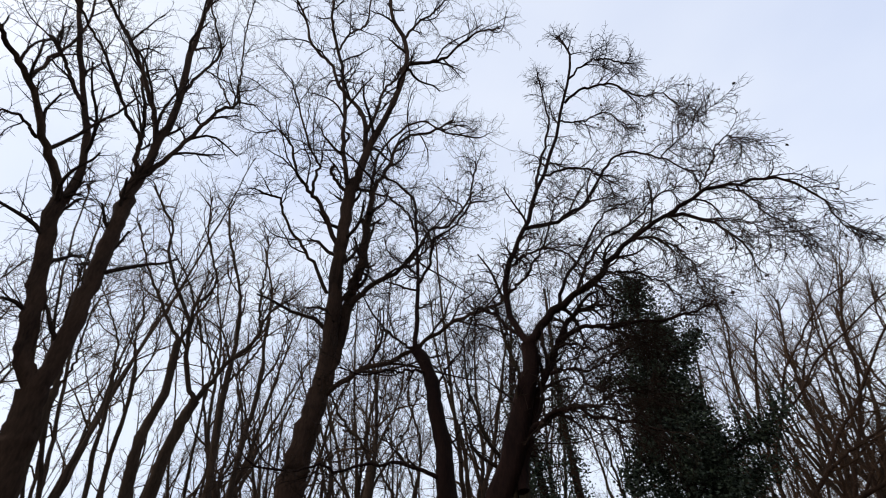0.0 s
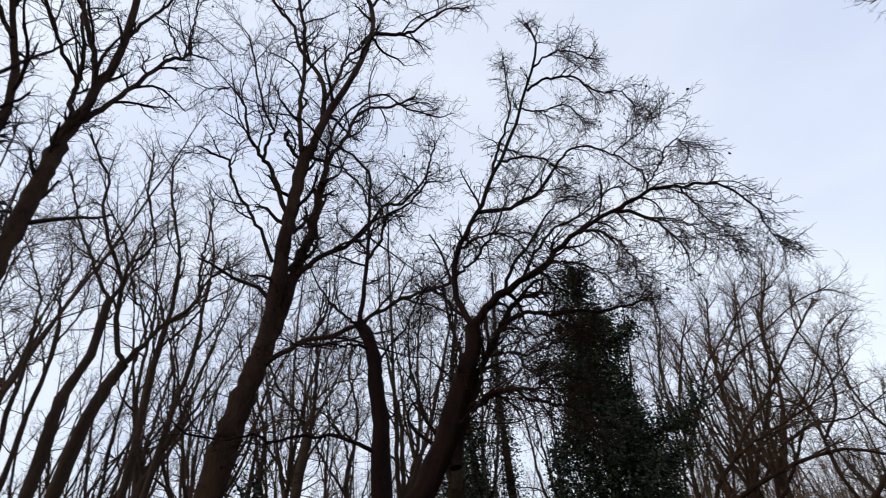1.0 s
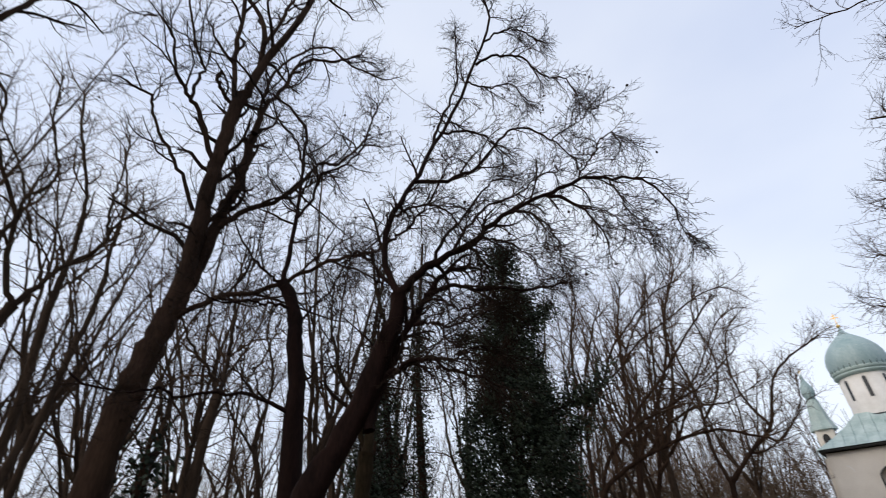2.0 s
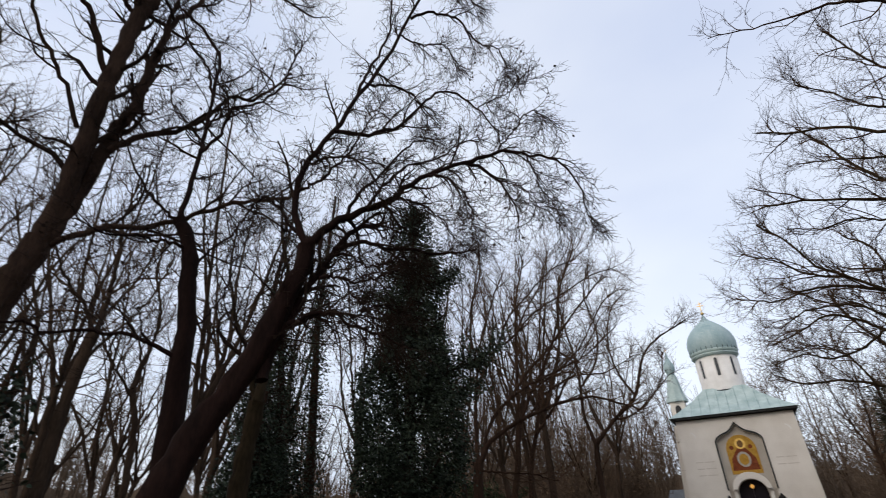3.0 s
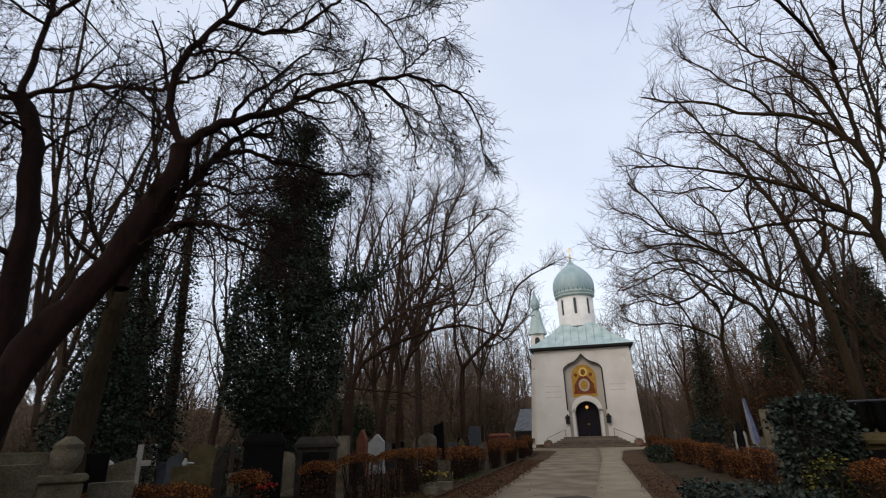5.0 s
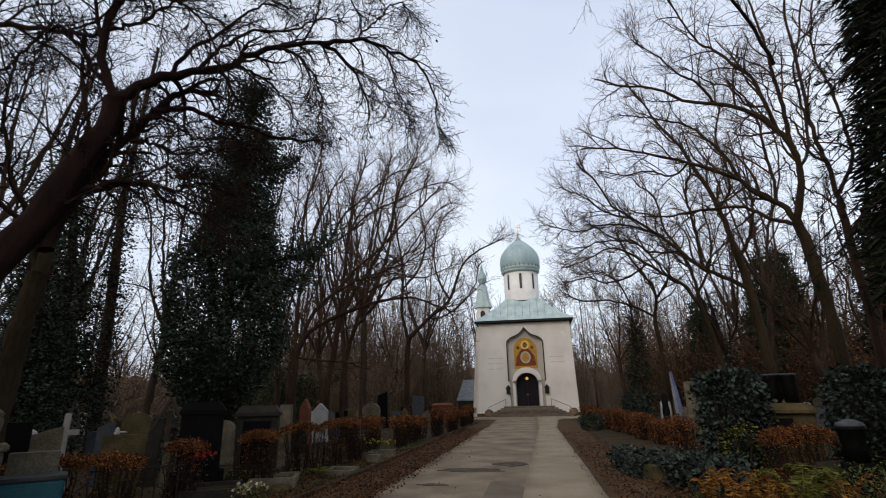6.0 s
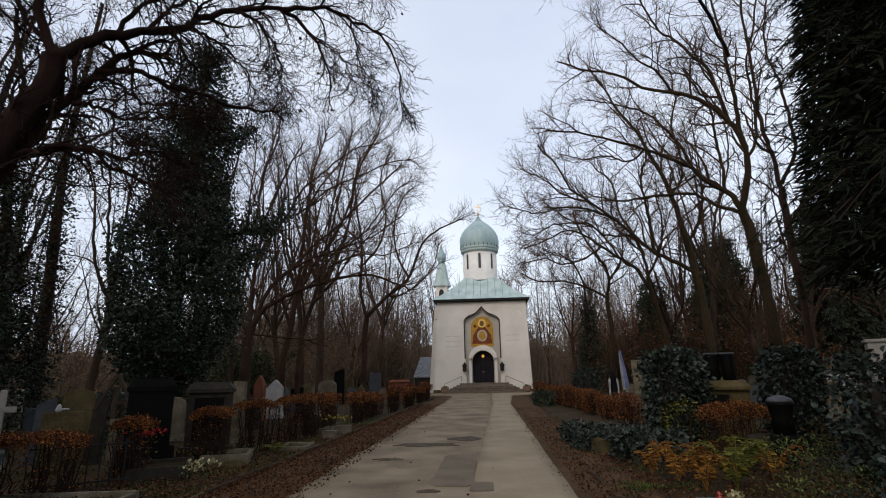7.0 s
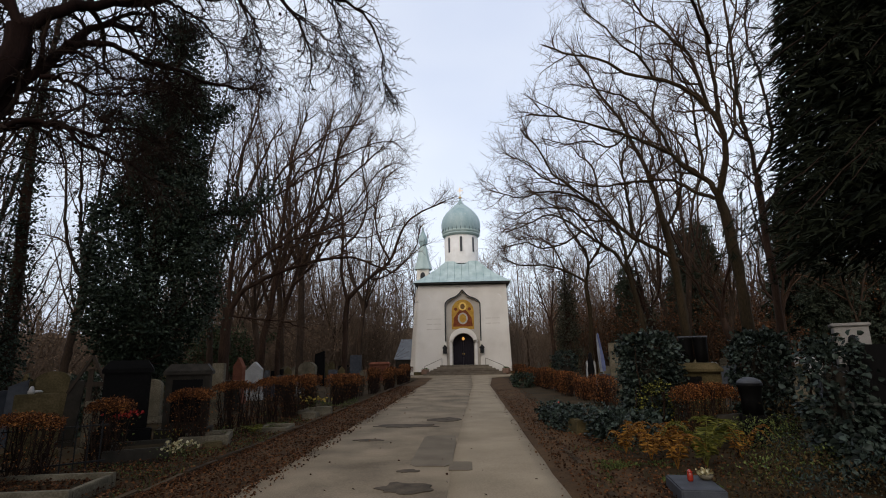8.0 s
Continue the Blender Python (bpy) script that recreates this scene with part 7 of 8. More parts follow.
def ivy_mound(x, y, rx, ry, h, rng, label, n=260, per=16, size=0.066, mat=IVY_NEAR, stone=True, category="ivy"):
    """A gravestone swallowed by ivy."""
    ob = thing("ivy_mound", label, category, (x, y, 0), group="ivy mounds")
    if stone:
        bm = bmesh.new()
        box(bm, (0, 0, -0.05), (rx * 0.95, ry * 0.8, h * 0.86), 0.08, 0.9)
        part("core_stone", bm, GRANITE_DARK, ob)
    a = rng.random(n) * 2 * np.pi
    u = rng.random(n)
    z = h * np.minimum(1, u * 1.12)
    rad = np.where(u > 0.9, rng.random(n) ** 0.5, 1.0) * (1 - 0.35 * np.maximum(0, u - 0.75) / 0.25)
    lump = np.array([noise.noise(Vector((math.cos(p) * 1.5 + x, math.sin(p) * 1.5, q * 1.6))) for p, q in zip(a, z)])
    k = rad * (0.95 + 0.30 * lump)
    C = np.stack([np.cos(a) * rx * k, np.sin(a) * ry * k, z * (1 + 0.06 * lump)], axis=1)
    N = np.stack([np.cos(a), np.sin(a), np.where(u > 0.85, 1.3, 0.2)], axis=1)
    V = ivy_clump(rng, C, N, per, 0.085, size, 0.55)
    tagged(solid("ivy", [V], mat, ob, "glossy grey-green ivy leaves"), kind="stuff")
    s = 6
    f = np.stack([rng.normal(0, rx * 0.5, s), rng.normal(0, ry * 0.6, s), np.zeros(s)], axis=1)
    P = np.stack([f + np.stack([rng.normal(0, 0.03, s), rng.normal(0, 0.03, s), h * t * np.ones(s)], axis=1) * (1 if t else 0) for t in np.linspace(0, 0.9, 6)], axis=1)
    tagged(solid("vinework", [tubes(P, np.full((s, 6), 0.012), 4)], TWIG, ob), kind="stuff")
    return ob


ivy_mound(4.05, 11.8, 0.54, 0.48, 1.95, r, "gravestone wholly overgrown with grey-green ivy", 520, 12, 0.078)
ivy_mound(6.32, 11.5, 0.50, 0.48, 1.93, r, "tall gravestone overgrown with grey-green ivy", 400, 12, 0.078)
ivy_mound(5.33, 7.86, 0.30, 0.36, 1.66, r, "ivy mound hanging over a dark gravestone", 190, 10, 0.075)
ivy_mound(5.85, 31.5, 0.65, 0.5, 1.78, r, "round ivy-covered stone far among the graves", 150, 10, 0.11)
ivy_mound(2.55, 11.9, 0.75, 0.75, 0.40, r, "low ivy creeping over a grave", 170, 12, 0.06, stone=False)
ivy_mound(2.25, 13.2, 0.45, 0.55, 0.36, r, "low ivy creeping over a grave border", 110, 9, 0.075, stone=False)
ivy_mound(3.05, 10.6, 0.65, 0.7, 0.42, r, "low ivy creeping over a grave", 150, 10, 0.075, stone=False)
ivy_mound(2.9, 28.4, 0.5, 0.5, 0.62, r, "small round evergreen bush beside the verge", 90, 10, 0.09, mat=IVY, stone=False, category="shrub")
ivy_mound(3.85, 11.0, 0.35, 0.3, 0.95, r, "yellow-green climbing shrub before the ivy", 60, 9, 0.035, mat=FERN, stone=False, category="shrub")
ivy_mound(-8.9, 12.2, 0.8, 0.6, 1.25, r, "dark evergreen shrub among the graves", 150, 12, 0.08, mat=IVY, stone=False, category="shrub")
ivy_mound(5.2, 6.7, 0.6, 0.5, 0.55, r, "low ivy and weeds over a grave", 90, 9, 0.08, stone=False)


def fern(x, y, rng, mat, label, n=13, length=0.7, lift=1.25):
    ob = thing("fern", label, "fern", (x, y, 0), group="ferns on the graves")
    for i in range(n):
        a = 2 * math.pi * (i + rng.random()) / n
        L = length * (0.7 + 0.5 * rng.random())
        o = np.array([math.cos(a), math.sin(a), 0])
        t = np.linspace(0, 1, 10)[:, None]
        mid = o * L * t * 0.8 + np.array([0, 0, 1]) * (L * lift * (1.9 * t - 1.55 * t * t)) + [0, 0, 0.02]
        V = [tubes(mid[None], np.linspace(0.006, 0.002, 10)[None], 3)]
        s = np.repeat(np.linspace(0.12, 0.98, 17), 2)[:, None]
        c = o * L * s * 0.8 + np.array([0, 0, 1]) * (L * lift * (1.9 * s - 1.55 * s * s)) + [0, 0, 0.02]
        side = np.cross(o, [0, 0, 1]) * np.tile([1, -1], 17)[:, None]
        size = 0.19 * L * (1.12 - s) * np.minimum(1, 0.45 + 2.5 * s) + 0.012
        Dv = side + o * 0.35 + rng.normal(0, 0.08, (34, 3)) - [0, 0, 0.2]
        for j in range(34):
            V.append(leaves(rng, c[j:j + 1], Dv[j:j + 1], float(size[j, 0]), 0.17))
        solid("frond", V, mat, ob)
    return ob


fern(3.35, 7.8, r, FERN, "yellow-green fern with arching fronds", 11, 0.72, 1.35)
fern(3.55, 8.2, r, FERN, "yellow-green fern with arching fronds", 6, 0.6)
fern(4.25, 9.3, r, FERN, "upright yellow-green fern beside a hedge", 7, 0.7, 1.0)
for x, y in ((2.75, 8.3), (3.0, 8.8), (2.55, 8.9), (3.4, 9.1), (2.9, 7.7), (4.1, 8.3)):
    fern(x, y, r, FERN_DRY, "withered rust-orange fern on a grave", 7, 0.55, 1.4)
fern(-4.85, 11.9, r, FERN, "green fern beside the kerb", 10, 0.5, 0.4)
fern(-4.7, 12.7, r, GREENERY, "low green fern beside the kerb", 9, 0.45, 0.35)


def small_plant(x, y, rng, mat, bloom=None, n=90, spread=0.2, h=0.28, label="low leafy grave plant"):
    ob = thing("grave_plant", label, "plant", (x, y, 0), group="plants on the graves")
    C = rng.normal(0, spread * 0.5, (n, 3)) * [1, 1, 0] + np.stack([np.zeros(n), np.zeros(n), h * rng.random(n)], axis=1)
    tagged(solid("foliage", [leaves(rng, C, rng.normal(size=(n, 3)) + [0, 0, 0.8], 0.038, 0.55)], mat, ob), kind="stuff")
    if bloom:
        m = 26
        C = rng.normal(0, spread * 0.5, (m, 3)) * [1, 1, 0] + [0, 0, h] + rng.normal(0, 0.04, (m, 3))
        tagged(solid("bloom", [leaves(rng, np.repeat(C, 4, 0), rng.normal(size=(m * 4, 3)) + [0, 0, 0.5], 0.045, 0.9)], bloom, ob), kind="stuff")
    return ob


small_plant(-4.95, 8.75, r, GREENERY, CREAM, 120, 0.35, 0.22, "cream-flowered plant on a grave")
small_plant(-4.85, 16.2, r, GREENERY, YELLOW, 110, 0.4, 0.42, "yellow-flowered plant before the hedge")
small_plant(-6.15, 9.15, r, GREENERY, RED_PETAL, 30, 0.25, 0.72, "red flowers at a black gravestone")
small_plant(-5.3, 11.1, r, GREENERY, None, 120, 0.5, 0.22)
small_plant(-5.9, 9.9, r, FERN, None, 100, 0.35, 0.35, "yellow-green plant between the graves")
for x, y in ((4.4, 7.2), (4.9, 7.5), (4.0, 7.0), (3.7, 6.9), (4.6, 6.5), (5.2, 6.1), (4.2, 7.9), (4.75, 8.3), (3.9, 6.2), (3.2, 6.1)):
    small_plant(x, y, r, (WEED, GREENERY, WEED, IVY_NEAR)[int(x * 10) % 4], None, 330, 0.5, 0.34, "tangle of withered weeds on a grave")


for x, y, h in ((5.35, 9.05, 0.80), (5.75, 9.35, 0.85), (5.05, 8.75, 0.6), (5.6, 8.75, 0.7), (4.7, 8.9, 0.55)):
    small_plant(x, y, r, WEED if x > 5.2 else GREENERY, None, 420, 0.42, h, "tall withered weeds between the stones")


# ---------------------------------------------------------------- gravestones
def gravestone(x, y, w, h, d, mat, turn=0, top="flat", label="", plinth=0.2, bars=0, cap=None, lean=0.0, name="gravestone", group="gravestones"):
    """An upright stone on a plinth; top: flat, arch, point, hip or slope."""
    ob = thing(name, label, "gravestone", (x, y, -0.03), turn, group=group)
    if plinth:
        bm = bmesh.new()
        box(bm, (0, 0, 0), (w * 1.25, d * 1.7, plinth), 0.02)
        part("plinth", bm, cap or mat, ob)
    half = w / 2
    z = plinth
    outline = {"flat": [(-half, z), (half, z), (half, h), (-half, h)],
               "arch": shift(arch(half, z, h - half * 0.7, h, 10), 0),
               "point": [(-half, z), (half, z), (half, h * 0.80), (0, h), (-half, h * 0.80)],
               "slope": [(-half, z), (half, z), (half * 0.9, h), (-half * 0.9, h * 0.9)],
               "hip": [(-half, z), (half, z), (half, h * 0.88), (-half, h * 0.88)]}[top]
    bm = bmesh.new()
    plate(bm, outline, [], -d / 2, d / 2)
    bmesh.ops.bevel(bm, geom=[e for e in bm.edges if e.calc_face_angle(0) > 0.6], offset=0.012, segments=2, affect="EDGES")
    body = part("stone", bm, mat, ob)
    if lean:
        body.rotation_euler = (0, radians(lean), 0)
    if top == "hip":
        bm = bmesh.new()
        box(bm, (0, 0, h * 0.86), (w * 1.1, d * 1.5, h * 0.05), 0.01)
        box(bm, (0, 0, h * 0.91), (w * 1.08, d * 1.45, h * 0.09), 0.0, 0.75)
        part("cap_stone", bm, cap or mat, ob)
    for k in range(bars):
        bm = bmesh.new()
        box(bm, (0, -d / 2 - 0.002, h * 0.72 - k * 0.11), (w * (0.62 - 0.12 * (k % 2)), 0.004, 0.035))
        part("lettering_bar", bm, BARS_GOLD, ob)
    return ob


gravestone(-6.46, 9.55, 0.76, 1.69, 0.16, GRANITE_BLACK, 28, "hip", "tall polished black granite gravestone", 0.44)
tomb = gravestone(-5.98, 10.85, 0.86, 1.60, 0.30, GRANITE_DARK, 20, "hip", "dark granite tomb with a heavy hipped cap and shaded niche", 0.3)
# black slab on the front imitates the dark hollow of a niche
bm = bmesh.new()
box(bm, (0, -0.156, 0.42), (0.58, 0.02, 0.86), 0.006)
part("panel", bm, GRANITE_BLACK, tomb, "black slab standing for the tomb's shaded niche")
gravestone(-7.0, 9.6, 0.45, 0.95, 0.12, STONE_GREY, 30, "flat", "short pale grey gravestone", 0.12)
gravestone(-6.65, 13.5, 0.30, 1.60, 0.22, STONE_GREY, 10, "flat", "narrow pale stone pillar on a grave", 0.2)
gravestone(-7.2, 13.0, 0.34, 1.35, 0.2, STONE_SAND, 20, "arch", "narrow mossy gravestone with rounded top", 0.2)
gravestone(-9.28, 22.1, 0.62, 1.62, 0.4, STONE_WHITE, 10, "point", "white marble gravestone with a gabled top", 0.3)
gravestone(-9.04, 20.0, 0.38, 1.80, 0.3, STONE_RED, 0, "point", "red-brown gravestone with pointed top", 0.3)
gravestone(-9.6, 30.5, 1.0, 1.54, 0.5, STONE_GREY, 0, "arch", "broad pale rounded gravestone", 0.3)
gravestone(-9.5, 32.6, 0.68, 2.23, 0.3, GRANITE_BLACK, 10, "slope", "tall black granite gravestone", 0.3)
gravestone(-8.16, 37.1, 0.8, 1.95, 0.3, GRANITE_BLUE, 0, "flat", "upright blue-grey granite gravestone", 0.3)
gravestone(-6.8, 39.4, 1.5, 1.43, 0.4, STONE_RED, 0, "hip", "low broad brown tomb by the hedge", 0.3)
gravestone(-8.96, 10.8, 0.60, 1.50, 0.16, STONE_SAND, 35, "arch", "mossy sandstone gravestone with rounded top", 0.2)
gravestone(-7.81, 9.1, 0.66, 1.12, 0.14, STONE_SAND, 40, "flat", "low mossy gravestone with flat top", 0.15)
gravestone(-8.06, 10.2, 0.26, 1.32, 0.12, GRANITE_DARK, 30, "flat", "narrow dark leaning gravestone", 0.15, lean=4)
gravestone(-9.37, 10.4, 0.36, 1.34, 0.16, GRANITE_BLUE, 40, "slope", "blue-grey gravestone with slanting top", 0.2)
gravestone(-7.24, 5.3, 0.55, 1.36, 0.16, STONE_GREY, 52, "flat", "dark weathered grey gravestone", 0.2)
gravestone(-7.95, 5.95, 0.8, 1.49, 0.2, STONE_GREY, 52, "flat", "broad weathered grey gravestone", 0.2)
gravestone(-8.31, 7.95, 0.5, 1.33, 0.15, STONE_GREY, 45, "slope", "pale grey gravestone with a slanting top", 0.2)
gravestone(-8.17, 7.3, 0.35, 1.43, 0.15, GRANITE_BLACK, 45, "flat", "narrow black polished gravestone", 0.2)
gravestone(-8.75, 7.2, 0.5, 1.2, 0.15, STONE_SAND, 45, "arch", "mossy gravestone with rounded top", 0.2)
gravestone(-6.6, 6.2, 0.55, 1.08, 0.2, STONE_GREY, 48, "flat", "low grey concrete headstone", 0.1)
tomb = gravestone(5.38, 12.42, 0.92, 1.42, 0.5, STONE_SAND, -20, "hip", "mossy brown tomb carrying black vases", 0.4)
# another black slab in place of a niche's shade
bm = bmesh.new()
box(bm, (-0.18, -0.258, 0.62), (0.46, 0.02, 0.50), 0.006)
part("panel", bm, GRANITE_BLACK, tomb, "black slab standing for the tomb's shaded niche")
gravestone(5.95, 7.65, 0.85, 1.72, 0.2, GRANITE_BLACK, -35, "flat", "large polished black gravestone under a spruce", 0.3)
gravestone(5.4, 19.3, 0.36, 2.08, 0.2, STONE_GREY, -10, "flat", "tall narrow grey gravestone", 0.3)
gravestone(6.3, 10.1, 0.30, 1.15, 0.15, STONE_GREY, -30, "flat", "small grey gravestone between ivy", 0.15)
gravestone(5.3, 16.2, 0.42, 0.9, 0.2, STONE_GREY, -10, "arch", "small pale rounded gravestone", 0.2)
gravestone(4.9, 10.05, 0.62, 0.55, 0.2, GRANITE_DARK, -20, "slope", "low dark slanting headstone under a hedge", 0.1)


def more_gravestones():
    """The rows of the graveyard farther back."""
    q = np.random.default_rng(91)
    kinds = []
    for w, h, d, m, top, label in ((0.6, 1.2, 0.18, STONE_GREY, "arch", "weathered grey gravestone among many others"), (0.7, 1.0, 0.2, GRANITE_DARK, "flat", "dark granite gravestone among many others"),
                                   (0.5, 1.5, 0.2, STONE_SAND, "point", "mossy pointed gravestone among many others"), (0.8, 1.1, 0.2, GRANITE_BLACK, "slope", "black gravestone among many others"),
                                   (0.45, 1.25, 0.18, STONE_WHITE, "arch", "small white marble gravestone among many others"), (0.9, 0.9, 0.25, GRANITE_BLUE, "flat", "low blue-grey gravestone among many others")):
        kinds.append(gravestone(0, 0, w, h, d, m, 0, top, label, 0.2, group="gravestones in the rows behind"))
    spots = []
    for row in range(9):
        for k in range(15):
            spots.append((-7.6 - row * 2.3 + q.normal(0, 0.3), 14.0 + k * 2.5 + q.normal(0, 0.4)))
    for row in range(8):
        for k in range(11):
            spots.append((6.6 + row * 2.3 + q.normal(0, 0.3), 14.5 + k * 2.6 + q.normal(0, 0.4)))
    for k in range(12):
        spots.append((-10.2 - q.random() * 6, 4.5 + q.random() * 8))
    for x, y in spots:
        if q.random() < 0.34 or (x + 9.5) ** 2 + (y - 15.3) ** 2 < 5 or y > 46:
            continue
        m = pose(x, y, -0.03, q.normal(0, 1.5), q.normal(0, 1.5), q.normal(10 if x < 0 else -10, 9))
        src = kinds[int(q.integers(0, 6))]
        c = copy_thing(src, m)
        s = q.uniform(0.75, 1.15)
        c.scale = (s, s, s)
    for src, (x, y) in zip(kinds, ((-8.9, 14.2), (-8.2, 17.5), (7.5, 17.2), (8.2, 20.5), (-10.6, 24.0), (9.6, 25.0))):
        src.matrix_basis = pose(x, y, -0.03, 0, 0, 8)


more_gravestones()


def grave_frame(x, y, lx, ly, turn, mat, label, h=0.17, slab=False):
    ob = thing("grave_border", label, "grave", (x, y, -0.02), turn, group="grave borders")
    for cx, cy, sx, sy in ((0, -ly / 2, lx, 0.1), (0, ly / 2, lx, 0.1), (-lx / 2 + 0.05, 0, 0.1, ly - 0.1), (lx / 2 - 0.05, 0, 0.1, ly - 0.1)):
        bm = bmesh.new()
        box(bm, (cx, cy, 0), (sx, sy, h + (0.02 if sx > sy else 0)), 0.012)
        part("border_stone", bm, mat, ob)
    bm = bmesh.new()
    if slab:
        box(bm, (0, 0, 0.02), (lx + 0.02, ly + 0.12, h + 0.03), 0.015)
        part("cover_slab", bm, mat, ob)
    else:
        box(bm, (0, 0, 0), (lx - 0.1, ly - 0.1, h - 0.05), 0.01)
        part("soil", bm, EARTH, ob)
    return ob


grave_frame(-5.6, 6.45, 1.75, 0.95, 8, STONE_GREY, "flat grave with a pale stone border full of leaves")
grave_frame(-5.75, 9.0, 0.95, 1.0, 28, GRANITE_DARK, "dark stone border round a grave", 0.22)
grave_frame(-5.3, 10.45, 0.9, 0.8, 20, STONE_GREY, "low stone grave border", 0.2)
grave_frame(2.52, 6.25, 0.44, 0.62, -8, GRANITE_BLUE, "blue-grey granite slab over a grave", 0.15, True)
grave_frame(-4.55, 12.2, 0.7, 0.7, 5, STONE_GREY, "small stone border round a grave", 0.12)
grave_frame(-4.75, 15.8, 0.7, 0.9, 0, STONE_GREY, "small stone grave border beside the kerb", 0.16)


def stone_block(x, y, w, d, h, mat, label, turn=0):
    bm = bmesh.new()
    box(bm, (0, 0, 0), (w, d, h), 0.02, 0.94)
    ob = part("stone_block", bm, mat, None)
    ob.matrix_basis = pose(x, y, -0.01, 0, 0, turn)
    return tagged(ob, label, "stone block", group="loose blocks")


stone_block(-4.3, 15.3, 0.5, 0.3, 0.27, STONE_GREY, "pale square stone block at the kerb", 5)
stone_block(-4.4, 14.4, 0.42, 0.3, 0.21, STONE_GREY, "low grey stone block at the kerb", -8)
stone_block(2.36, 11.3, 0.42, 0.5, 0.30, STONE_SAND, "mossy sandstone block at the verge", 12)
stone_block(2.4, 14.8, 0.62, 0.9, 0.18, STONE_GREY, "low pale stone grave border at the verge", -5)
stone_block(-4.9, 9.9, 0.35, 0.25, 0.14, STONE_SAND, "small stone lying among leaves", 30)


def candle(x, y, z, s=1.0):
    ob = thing("grave_candle", "red glass grave candle with a cap", "candle", (x, y, z), group="grave candles")
    bm = bmesh.new()
    lathe(bm, [(0.036 * s, 0), (0.045 * s, 0.03 * s), (0.040 * s, 0.11 * s), (0.034 * s, 0.125 * s)], 16)
    part("glass", bm, RED_GLASS, ob, smooth=True)
    bm = bmesh.new()
    lathe(bm, [(0.040 * s, 0.122 * s), (0.042 * s, 0.14 * s), (0.022 * s, 0.155 * s), (0.010 * s, 0.17 * s)], 16)
    part("cap", bm, RED_GLASS, ob, smooth=True)
    return ob


candle(2.50, 6.30, 0.18, 0.75)
candle(2.5, 14.7, 0.17, 1.2)


def flower_bowl(x, y, z):
    ob = thing("flower_bowl", "white shell-shaped bowl with pale pink flowers", "bowl", (x, y, z))
    bm = bmesh.new()
    lathe(bm, [(0.04, 0), (0.07, 0.02), (0.085, 0.05), (0.08, 0.055)], 16)
    part("bowl", bm, STONE_GREY, ob, smooth=True)
    q = np.random.default_rng(6)
    C = q.normal(0, 0.035, (50, 3)) * [1, 1, 0.5] + [0, 0, 0.07]
    tagged(solid("bloom", [leaves(q, C, q.normal(size=(50, 3)) + [0, 0, 0.8], 0.035, 0.9)], CREAM, ob), kind="stuff")
    return ob


flower_bowl(2.70, 6.36, 0.18)


def urn_on_pedestal(x, y):
    ob = thing("stone_urn", "grey stone urn with a lid on a pedestal", "urn", (x, y, 0), 52)
    bm = bmesh.new()
    box(bm, (0, 0, 0), (0.46, 0.46, 1.12), 0.02)
    box(bm, (0, 0, 1.12), (0.54, 0.54, 0.08), 0.015)
    part("pedestal", bm, STONE_GREY, ob)
    bm = bmesh.new()
    lathe(bm, [(0.11, 1.20), (0.09, 1.23), (0.13, 1.27), (0.17, 1.36), (0.18, 1.47), (0.16, 1.52), (0.18, 1.54)], 24)
    part("vessel", bm, STONE_GREY, ob, smooth=True)
    bm = bmesh.new()
    lathe(bm, [(0.18, 1.54), (0.15, 1.58), (0.09, 1.63), (0.05, 1.66)], 24)
    part("lid", bm, STONE_GREY, ob, smooth=True)
    return ob


urn_on_pedestal(-6.56, 5.41)


def black_column(x, y):
    ob = thing("black_urn", "black granite lantern urn on a square base", "urn", (x, y, 0), -20)
    bm = bmesh.new()
    box(bm, (0, 0, 0), (0.44, 0.42, 0.54), 0.02, 0.94)
    part("base", bm, GRANITE_BLACK, ob)
    bm = bmesh.new()
    lathe(bm, [(0.17, 0.54), (0.16, 0.80), (0.19, 1.0), (0.21, 1.02), (0.21, 1.07)], 24)
    part("shaft", bm, GRANITE_BLACK, ob, smooth=True)
    bm = bmesh.new()
    lathe(bm, [(0.20, 1.07), (0.20, 1.09), (0.17, 1.13), (0.08, 1.17), (0.02, 1.18)], 24)
    part("lid", bm, GRANITE_BLUE, ob, "pale blue-grey lid", smooth=True)
    return ob


black_column(4.98, 9.5)


def black_vase(x, y, z):
    ob = thing("black_vase", "black ribbed vase standing on a tomb", "vase", (x, y, z), group="vases on the tomb")
    bm = bmesh.new()
    lathe(bm, [(0.11, 0), (0.135, 0.03), (0.145, 0.30), (0.155, 0.54), (0.16, 0.58), (0.135, 0.58), (0.13, 0.45)], 28, (0, 0), 14, 0.03)
    part("body", bm, GRANITE_BLACK, ob, smooth=True)
    bm = bmesh.new()
    lathe(bm, [(0.152, 0.56), (0.164, 0.58), (0.164, 0.61), (0.152, 0.61)], 28)
    part("rim", bm, GRANITE_BLUE, ob, smooth=True)
    return ob


black_vase(5.19, 12.47, 1.40)
black_vase(5.49, 12.37, 1.40)


